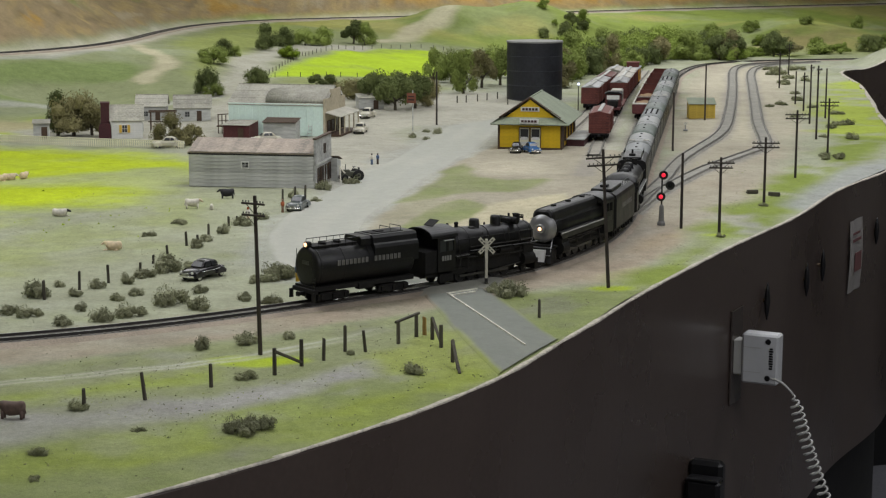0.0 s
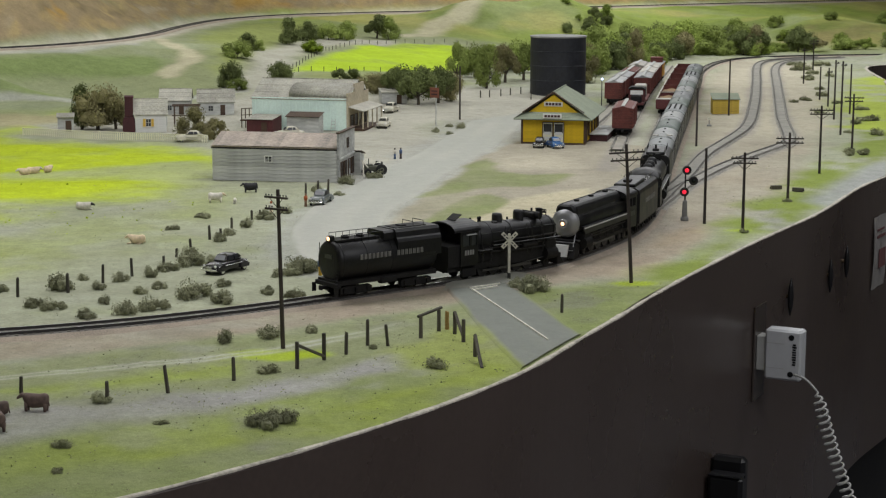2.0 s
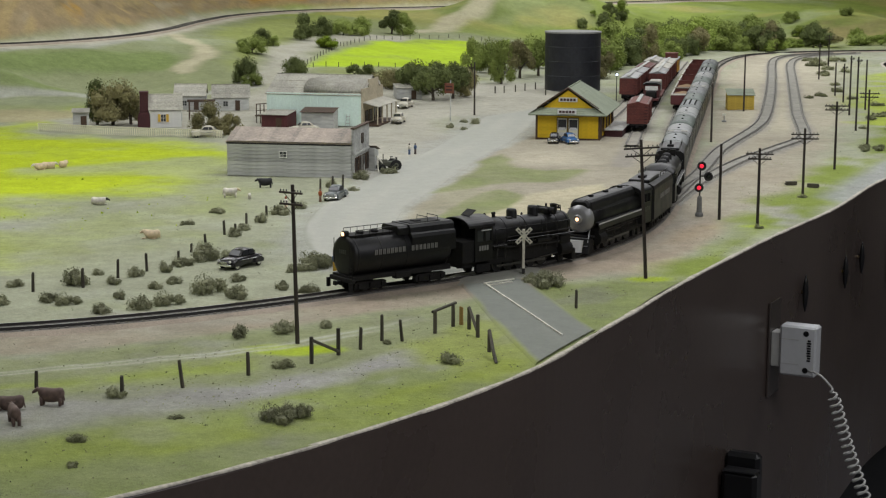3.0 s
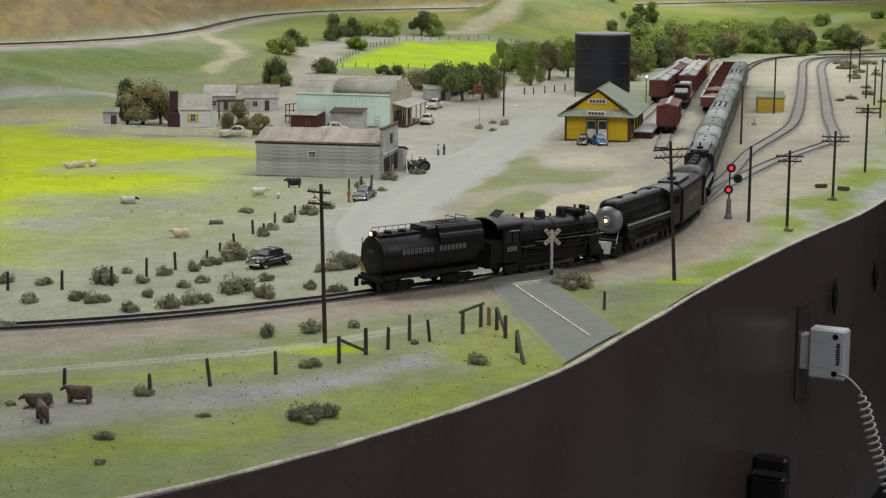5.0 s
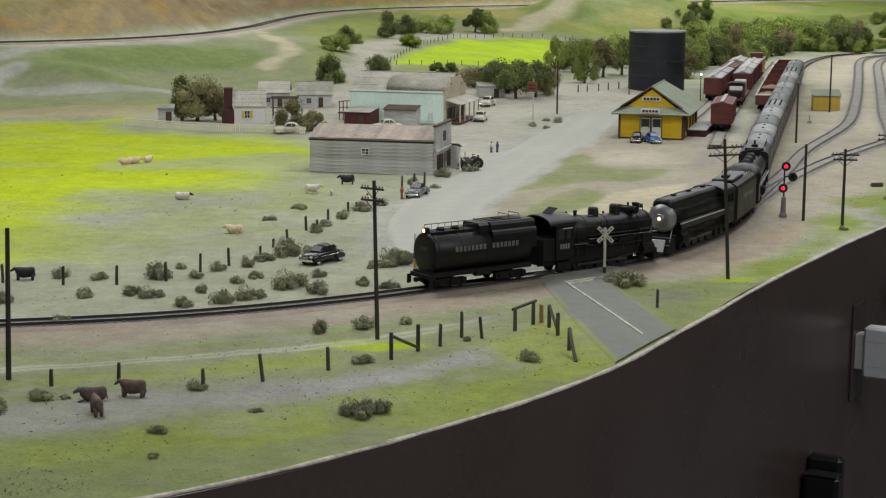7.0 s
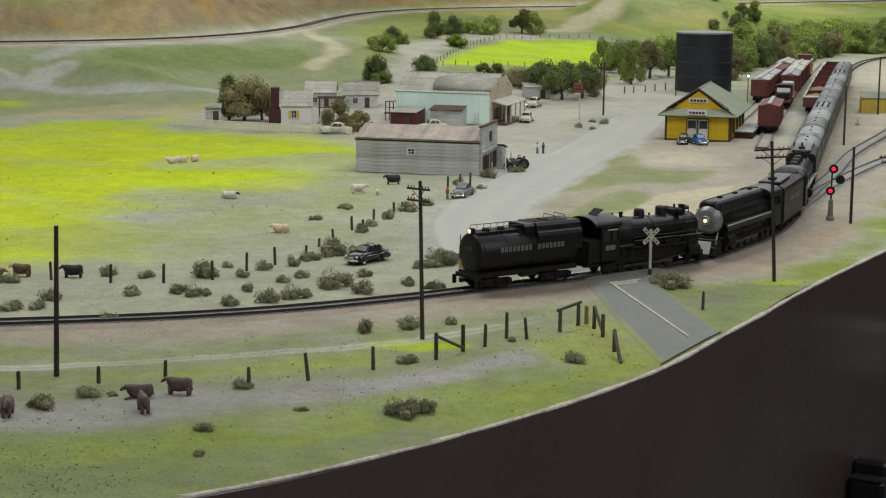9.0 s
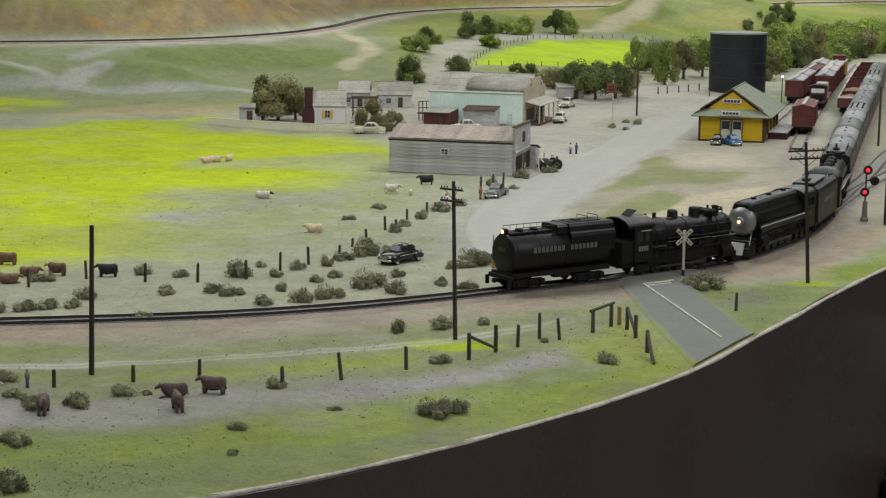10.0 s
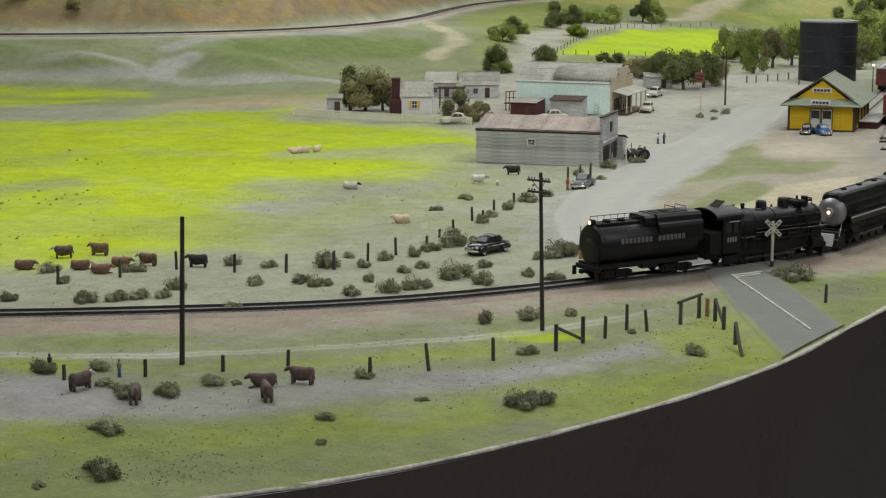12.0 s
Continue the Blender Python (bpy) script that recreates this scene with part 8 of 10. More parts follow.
def plumbing(th, runs, drops, y):
    """Pipes along and down both flanks of a boiler."""
    for s in (-1, 1):
        for x0, x1, z, r in runs:
            bm = B()
            n = 4
            pts = [(x0 + (x1 - x0) * k / n, s * (y + 0.0006 * math.sin(k * 2.1 + z * 900)), z + 0.0004 * math.sin(k * 1.7)) for k in range(n + 1)]
            for a, b in zip(pts, pts[1:]):
                rod(bm, a, b, r, n=6)
            part("pipe", bm, M_PIPE, th)
        for x, z0, z1, r in drops:
            bm = B()
            rod(bm, (x, s * (y - 0.0012), z1), (x + 0.0012, s * (y + 0.0008), (z0 + z1) / 2), r, n=5)
            rod(bm, (x + 0.0012, s * (y + 0.0008), (z0 + z1) / 2), (x - 0.0006, s * (y + 0.0004), z0), r, n=5)
            part("pipe", bm, M_PIPE, th)


def freight_engine(m):
    """Ten-coupled engine, front towards +x."""
    th = thing("steam_locomotive", m, "black steam locomotive with tall domes coupled cab first to its tender", "locomotive")
    L = 0.196
    xb, xf_ = -0.062, 0.088
    bm = B()
    lathe(bm, [(0.002, xb), (0.0148, xb + 0.0006), (0.0148, xb + 0.036), (0.0134, xb + 0.060), (0.0126, xf_ - 0.03), (0.0126, xf_ - 0.0015), (0.0118, xf_), (0.0105, xf_ + 0.0012), (0.002, xf_ + 0.002)], "X", (0, 0, 0.0350), 32)
    part("boiler", bm, M_ENGINE, th, smooth=True)
    for x in np.linspace(xb + 0.012, xf_ - 0.006, 8):
        bm = B()
        r = 0.0150 if x < xb + 0.04 else (0.0136 if x < xb + 0.075 else 0.0128)
        lathe(bm, [(r - 0.0003, x), (r + 0.0002, x + 0.0003), (r + 0.0002, x + 0.0012), (r - 0.0003, x + 0.0015)], "X", (0, 0, 0.0350), 28)
        part("boiler_band", bm, M_ENGINE, th)
    bm = B()
    box(bm, xb, -0.0135, 0.014, xb + 0.038, 0.0135, 0.034, bevel=0.001)
    part("firebox", bm, M_ENGMATT, th)
    # domes, stack and gear on the boiler's back
    for x, r, h, name in ((-0.004, 0.0058, 0.0105, "sand_dome"), (0.034, 0.0058, 0.0110, "steam_dome")):
        bm = B()
        lathe(bm, [(r * 1.15, 0.0455), (r, 0.0475), (r, 0.0455 + h * 0.75), (r * 0.85, 0.0455 + h * 0.95), (r * 0.3, 0.0455 + h)], "Z", (x, 0, 0), 18)
        part(name, bm, M_ENGINE, th, smooth=True)
    bm = B()
    lathe(bm, [(0.0042, 0.046), (0.0036, 0.049), (0.0036, 0.0535), (0.0042, 0.055), (0.0030, 0.055), (0.003, 0.051)], "Z", (0.072, 0, 0), 16)
    part("stack", bm, M_ENGMATT, th)
    bm = B()
    rod(bm, (0.058, -0.012, 0.0500), (0.058, 0.012, 0.0500), 0.0034, n=14)
    box(bm, 0.050, -0.006, 0.047, 0.066, 0.006, 0.0525, bevel=0.001)
    rod(bm, (0.064, 0.004, 0.048), (0.064, 0.004, 0.0555), 0.0012, n=8)
    part("feedwater_heater", bm, M_ENGMATT, th)
    bm = B()
    lathe(bm, [(0.0020, 0.0497), (0.0017, 0.051), (0.0007, 0.0525)], "Z", (0.082, 0, 0), 10)
    rod(bm, (0.082, -0.0025, 0.047), (0.082, -0.0025, 0.0535), 0.0005, n=5)
    rod(bm, (0.082, 0.0025, 0.047), (0.082, 0.0025, 0.0535), 0.0005, n=5)
    rod(bm, (0.082, -0.0025, 0.053), (0.082, 0.0025, 0.053), 0.0005, n=5)
    part("bell", bm, M_ENGMATT, th)
    bm = B()
    for x in (-0.036, -0.033, -0.050):
        rod(bm, (x, 0.001, 0.049), (x, 0.001, 0.0545), 0.0010, n=7)
        lathe(bm, [(0.0014, 0.0525), (0.0016, 0.053), (0.0010, 0.0545)], "Z", (x, 0.001, 0), 8)
    part("safety_valve", bm, M_ENGMATT, th)
    for s in (-1, 1):
        handrail(th, [(x, s * 0.0142, 0.0405) for x in np.linspace(xb + 0.012, xf_ - 0.004, 7)])
        for x0, x1, z in ((xb + 0.004, xb + 0.026, 0.0262), (xb + 0.028, xf_ - 0.048, 0.0297), (xf_ - 0.046, xf_ + 0.0, 0.0292)):
            bm = B()
            box(bm, x0, s * 0.0175 - 0.0022, z - 0.0008, x1, s * 0.0175 + 0.0012, z)
            rb = part("running_board", bm, M_ENGINE, th)
            bm = B()
            box(bm, x0, s * 0.0189 - 0.0001, z - 0.0006, x1, s * 0.0189 + 0.0002, z + 0.0001)
            part("edge_stripe", bm, M_STRIPE, rb, "pale painted edge")
        bm = B()
        box(bm, -0.02, s * 0.0155 - 0.002, 0.0225, 0.012, s * 0.0155 + 0.002, 0.0285, bevel=0.0012)
        rod(bm, (0.02, s * 0.0155, 0.0255), (0.046, s * 0.0155, 0.0255), 0.0030, n=12)
        part("air_tank", bm, M_ENGMATT, th)
        bm = B()
        rod(bm, (0.063, s * 0.0135, 0.0135), (0.083, s * 0.0135, 0.0135), 0.0062, n=18)
        box(bm, 0.064, s * 0.0125 - 0.004, 0.0175, 0.082, s * 0.0125 + 0.004, 0.0275, bevel=0.0012)
        part("cylinder", bm, M_ENGMATT, th)
    # cab with overhanging arched roof
    bm = B()
    for s in (-1, 1):
        for x0, x1, z0, z1 in ((-0.090, -0.060, 0.014, 0.0325), (-0.090, -0.086, 0.0325, 0.043), (-0.0745, -0.0715, 0.0325, 0.043), (-0.063, -0.060, 0.0325, 0.043), (-0.090, -0.060, 0.043, 0.0465)):
            box(bm, x0, s * 0.0178 - 0.0004, z0, x1, s * 0.0178 + 0.0004, z1)
    box(bm, -0.0606, -0.0175, 0.028, -0.0600, 0.0175, 0.0465)
    part("cab", bm, M_ENGINE, th)
    bm = B()
    arch = [(0.0192 * math.cos(a), 0.0462 + 0.0085 * math.sin(a)) for a in np.linspace(0, math.pi, 15)]
    inner = [(0.0182 * math.cos(a), 0.0455 + 0.0080 * math.sin(a)) for a in np.linspace(math.pi, 0, 15)]
    prism(bm, arch + inner, -0.101, -0.057, "X")
    bmesh.ops.recalc_face_normals(bm, faces=bm.faces[:])
    part("cab_roof", bm, M_ENGINE, th)
    bm = B()
    box(bm, -0.084, -0.006, 0.0553, -0.072, 0.006, 0.0558, pose(-0.078, 0, 0.0555, 0, -24, 0) @ pose(0.078, 0, -0.0535))
    part("roof_hatch", bm, M_ENGMATT, th)
    for s in (-1, 1):
        # Opaque dark panes, added so no bright ground shows through the cab.
        bm = B()
        box(bm, -0.0895, s * 0.0172 - 0.0002, 0.0325, -0.0605, s * 0.0172 + 0.0002, 0.0435)
        part("cab_window", bm, M_GLASS, th)
        bm = B()
        box(bm, -0.080, s * 0.0190 - 0.0006, 0.0424, -0.064, s * 0.0190 + 0.0012, 0.0432)
        part("window_awning", bm, M_STRIPE, th)
    for s in (-1, 1):
        bm = B()
        for k in range(4):
            box(bm, -0.083 + k * 0.0042, s * 0.0184 - 0.0001, 0.0240, -0.0802 + k * 0.0042, s * 0.0184 + 0.0003, 0.0285)
        part("number_panel", bm, M_LETTER, th)
    # Boiler end plus black boxes standing in for shade in cab and gap.
    bm = B()
    box(bm, -0.1090, -0.0165, 0.014, -0.0610, 0.0165, 0.0335)
    box(bm, -0.0750, -0.0135, 0.0300, -0.0610, 0.0135, 0.0500)
    part("backhead", bm, M_ENGMATT, th, "black boiler end and fill that keep the cab and gap dark")
    bm = B()
    box(bm, -0.092, -0.0120, 0.0085, 0.088, 0.0120, 0.0125)
    box(bm, -0.060, -0.0122, 0.010, 0.088, 0.0122, 0.0255)
    box(bm, -0.106, -0.0130, 0.009, -0.090, 0.0130, 0.027)
    box(bm, 0.086, -0.0165, 0.008, 0.092, 0.0165, 0.0125, bevel=0.0006)
    part("frame", bm, M_ENGMATT, th)
    bm = B()
    prism(bm, [(0.090, 0.001), (0.102, 0.001), (0.094, 0.0095), (0.090, 0.0095)], -0.013, 0.013, "Y")
    bmesh.ops.recalc_face_normals(bm, faces=bm.faces[:])
    part("pilot", bm, M_ENGMATT, th)
    drivers(th, [-0.042, -0.022, -0.002, 0.018, 0.038], 0.0092)
    plumbing(th, [(-0.058, 0.060, 0.0262, 0.0007), (-0.030, 0.084, 0.0322, 0.0006), (-0.056, -0.010, 0.0235, 0.0009), (0.0, 0.062, 0.0215, 0.0007)], [(-0.050, 0.014, 0.034, 0.0007), (-0.036, 0.012, 0.028, 0.0006), (-0.008, 0.016, 0.045, 0.0004), (0.000, 0.016, 0.045, 0.0004), (0.030, 0.016, 0.045, 0.0004), (0.038, 0.016, 0.045, 0.0004), (0.058, 0.016, 0.040, 0.0008)], 0.0158)
    bm = B()
    for x in (-0.046, -0.028, 0.010, 0.020, 0.046):
        lathe(bm, [(0.0012, 0.0465), (0.0012, 0.0492), (0.0006, 0.0500)], "Z", (x, 0.0045, 0), 8)
    rod(bm, (-0.020, -0.005, 0.0478), (-0.012, -0.005, 0.0478), 0.0017, n=10)
    part("boiler_fittings", bm, M_PIPE, th)
    bm = B()
    for k in range(9):
        a = k * math.tau / 9
        rod(bm, (xf_ + 0.0006, 0.0108 * math.cos(a), 0.035 + 0.0108 * math.sin(a)), (xf_ + 0.0022, 0.0108 * math.cos(a), 0.035 + 0.0108 * math.sin(a)), 0.0006, n=5)
    part("smokebox_clamps", bm, M_PIPE, th)
    wheelset(th, 0.074, 0.0050, 0.0050, 0.0080)
    wheelset(th, -0.070, 0.0064, 0.0064, 0.0080)
    bm = B()
    box(bm, -0.082, -0.0142, 0.003, -0.058, -0.0125, 0.011, bevel=0.0006)
    box(bm, -0.082, 0.0125, 0.003, -0.058, 0.0142, 0.011, bevel=0.0006)
    part("trailing_truck", bm, M_ENGMATT, th)
    coupler(th, 0.092, 1)
    return th


def express_engine(m):
    """Skirted express engine with silver nose, front towards +x."""
    th = thing("streamlined_locomotive", m, "black streamlined steam locomotive with silver nose and lit headlamp", "locomotive")
    bm = B()
    lathe(bm, [(0.002, -0.070), (0.0150, -0.0695), (0.0150, -0.02), (0.0142, 0.05), (0.0140, 0.094)], "X", (0, 0, 0.0345), 32)
    part("boiler", bm, M_ENGINE, th, smooth=True)
    bm = B()
    lathe(bm, [(0.0140, 0.094), (0.0139, 0.0965), (0.0132, 0.0978), (0.0118, 0.0984), (0.0112, 0.0992), (0.0085, 0.1004), (0.006, 0.1012), (0.001, 0.1016)], "X", (0, 0, 0.0345), 32)
    lathe(bm, [(0.0141, 0.0925), (0.0145, 0.093), (0.0145, 0.0955), (0.0139, 0.096)], "X", (0, 0, 0.0345), 32)
    nose = part("smokebox_front", bm, M_SILVER, th, "bright silver smokebox front", True)
    bm = B()
    lathe(bm, [(0.0046, 0.1000), (0.0046, 0.1042), (0.0040, 0.1048), (0.003, 0.1044)], "X", (0, 0, 0.0345), 18)
    hl = part("headlamp", bm, M_SILVER, th)
    bm = B()
    lathe(bm, [(0.0020, 0.1040), (0.0018, 0.1051), (0.0006, 0.1056)], "X", (0, 0, 0.0345), 16)
    part("lens", bm, M_BEAM, hl, "lit warm headlamp lens")
    # skyline casing
    bm = B()
    out = [(-0.0116, 0.0420), (0.0116, 0.0420), (0.0112, 0.0478), (0.0100, 0.0508), (0.0078, 0.0528), (0.0050, 0.0537), (0.0046, 0.0531), (-0.0046, 0.0531), (-0.0050, 0.0537), (-0.0078, 0.0528), (-0.0100, 0.0508), (-0.0112, 0.0478)]
    prism(bm, out, -0.060, 0.090, "X")
    bmesh.ops.recalc_face_normals(bm, faces=bm.faces[:])
    part("skyline_casing", bm, M_ENGINE, th)
    bm = B()
    rings = [[(x, y * k, 0.0445 + (z - 0.0445) * k) for y, z in out] for x, k in ((0.090, 1.0), (0.0945, 0.94), (0.097, 0.75))]
    loft(bm, rings)
    bmesh.ops.recalc_face_normals(bm, faces=bm.faces[:])
    part("casing_nose", bm, M_ENGINE, th)
    for k in range(3):
        bm = B()
        lathe(bm, [(0.003, 0.0528), (0.003, 0.0548), (0.0018, 0.0550)], "Z", (-0.04 + k * 0.05, 0, 0), 12)
        part("stack", bm, M_ENGMATT, th)
    for s in (-1, 1):
        bm = B()
        v = [(-0.070, 0.0235), (0.084, 0.0235), (0.090, 0.0285), (0.086, 0.0305), (-0.070, 0.0305)]
        prism(bm, v, s * 0.0172, s * 0.0182, "Y")
        box(bm, -0.070, s * 0.0145 - 0.0034, 0.0297, 0.086, s * 0.0145 + 0.0034, 0.0306)
        bmesh.ops.recalc_face_normals(bm, faces=bm.faces[:])
        sk = part("side_skirt", bm, M_ENGINE, th)
        bm = B()
        box(bm, -0.066, s * 0.0184 - 0.0002, 0.0288, 0.088, s * 0.0184 + 0.0003, 0.0300)
        part("edge_stripe", bm, M_STRIPE, sk, "pale painted stripe")
        handrail(th, [(x, s * 0.0152, 0.0425) for x in np.linspace(-0.06, 0.088, 6)])
        bm = B()
        rod(bm, (0.062, s * 0.0135, 0.0140), (0.084, s * 0.0135, 0.0140), 0.0062, n=18)
        box(bm, 0.063, s * 0.0128 - 0.0042, 0.018, 0.084, s * 0.0128 + 0.0042, 0.0245, bevel=0.001)
        part("cylinder", bm, M_ENGMATT, th)
        bm = B()
        rod(bm, (0.094, s * 0.0105, 0.0245), (0.1055, s * 0.0120, 0.0125), 0.00055, n=5)
        part("pilot_handrail", bm, M_SILVER, th)
    # cab
    bm = B()
    for s in (-1, 1):
        for x0, x1, z0, z1 in ((-0.098, -0.068, 0.013, 0.035), (-0.098, -0.094, 0.035, 0.044), (-0.082, -0.080, 0.035, 0.044), (-0.071, -0.068, 0.035, 0.044), (-0.098, -0.068, 0.044, 0.047)):
            box(bm, x0, s * 0.0180 - 0.0004, z0, x1, s * 0.0180 + 0.0004, z1)
    box(bm, -0.0688, -0.0178, 0.013, -0.0680, 0.0178, 0.047)
    box(bm, -0.0980, -0.0178, 0.013, -0.0972, 0.0178, 0.030)
    part("cab", bm, M_ENGINE, th)
    bm = B()
    arch = [(0.0186 * math.cos(a), 0.0468 + 0.0072 * math.sin(a)) for a in np.linspace(0, math.pi, 15)]
    prism(bm, arch + [(-0.0178, 0.0460), (0.0178, 0.0460)], -0.101, -0.058, "X")
    bmesh.ops.recalc_face_normals(bm, faces=bm.faces[:])
    part("cab_roof", bm, M_ENGINE, th)
    for s in (-1, 1):
        bm = B()
        for k in range(4):
            box(bm, -0.090 + k * 0.0042, s * 0.0185 - 0.0001, 0.0255, -0.0872 + k * 0.0042, s * 0.0185 + 0.0003, 0.030)
        part("number_panel", bm, M_ROD, th)
    bm = B()
    box(bm, -0.096, -0.0120, 0.0085, 0.094, 0.0120, 0.0125)
    box(bm, -0.064, -0.0110, 0.010, 0.080, 0.0110, 0.026)
    box(bm, 0.092, -0.0155, 0.0165, 0.100, 0.0155, 0.0185, bevel=0.0005)
    part("frame", bm, M_ENGMATT, th)
    bm = B()
    prism(bm, [(0.094, 0.0015), (0.110, 0.0015), (0.1035, 0.0155), (0.094, 0.0165)], -0.0138, 0.0138, "Y")
    bmesh.ops.recalc_face_normals(bm, faces=bm.faces[:])
    pl = part("pilot", bm, M_ENGMATT, th)
    bm = B()
    prism(bm, [(0.1104, 0.0025), (0.1116, 0.0025), (0.1106, 0.0140), (0.1036, 0.0140)], -0.0070, 0.0070, "Y")
    bmesh.ops.recalc_face_normals(bm, faces=bm.faces[:])
    part("coupler_door", bm, M_PALEPLATE, pl, "silver coupler cover")
    bm = B()
    for z in (0.0165, 0.009):
        rod(bm, (0.1055 if z > 0.01 else 0.108, -0.0125, z), (0.1055 if z > 0.01 else 0.108, 0.0125, z), 0.0004, n=5)
    part("step_bar", bm, M_SILVER, pl)
    drivers(th, [-0.034, -0.010, 0.014, 0.038], 0.0114)
    plumbing(th, [(-0.066, 0.060, 0.0205, 0.0008), (-0.040, 0.056, 0.0180, 0.0006)], [(-0.055, 0.010, 0.0235, 0.0007), (-0.022, 0.012, 0.0235, 0.0006), (0.002, 0.012, 0.0235, 0.0006), (0.026, 0.012, 0.0235, 0.0006), (0.052, 0.012, 0.0235, 0.0007)], 0.0150)
    for x in (0.062, 0.082):
        wheelset(th, x, 0.0052, 0.0052, 0.0080)
    for x in (-0.064, -0.082):
        wheelset(th, x, 0.0058, 0.0058, 0.0080)
    return th


def box_tender(m, label, letters=True):
    """Rectangular tender, +x towards its engine."""
    th = thing("tender", m, label, "tender")
    L = 0.132
    bm = B()
    out = [(-0.0182, 0.0125), (0.0182, 0.0125), (0.0182, 0.0440), (0.0170, 0.0480), (0.0130, 0.0505), (-0.0130, 0.0505), (-0.0170, 0.0480), (-0.0182, 0.0440)]
    prism(bm, out, -L / 2, L / 2, "X")
    bmesh.ops.recalc_face_normals(bm, faces=bm.faces[:])
    part("tank", bm, M_ENGINE, th)
    bm = B()
    box(bm, -0.012, -0.0115, 0.0505, 0.060, 0.0115, 0.0540, bevel=0.001)
    part("bunker", bm, M_ENGINE, th)
    bm = B()
    box(bm, 0.030, -0.004, 0.0540, 0.044, 0.004, 0.0565, bevel=0.0006)
    rod(bm, (0.037, 0, 0.056), (0.037, 0, 0.0615), 0.0012, n=8)
    part("hatch", bm, M_ENGMATT, th)
    for s in (-1, 1):
        handrail(th, [(x, s * 0.012, 0.0552) for x in np.linspace(-L / 2 + 0.004, -0.014, 5)], base=0.050)
    bm = B()
    box(bm, -L / 2 - 0.002, -0.0160, 0.0095, L / 2, 0.0160, 0.0128)
    part("frame", bm, M_ENGMATT, th)
    if letters:
        letter_bars(th, -0.042, 0.026, 0.0305, 0.0048, 0.0184, (8, 7))
    truck(th, -0.038, 3, 0.0165, 0.0050)
    truck(th, 0.038, 3, 0.0165, 0.0050)
    coupler(th, -L / 2 - 0.001, -1)
    return th


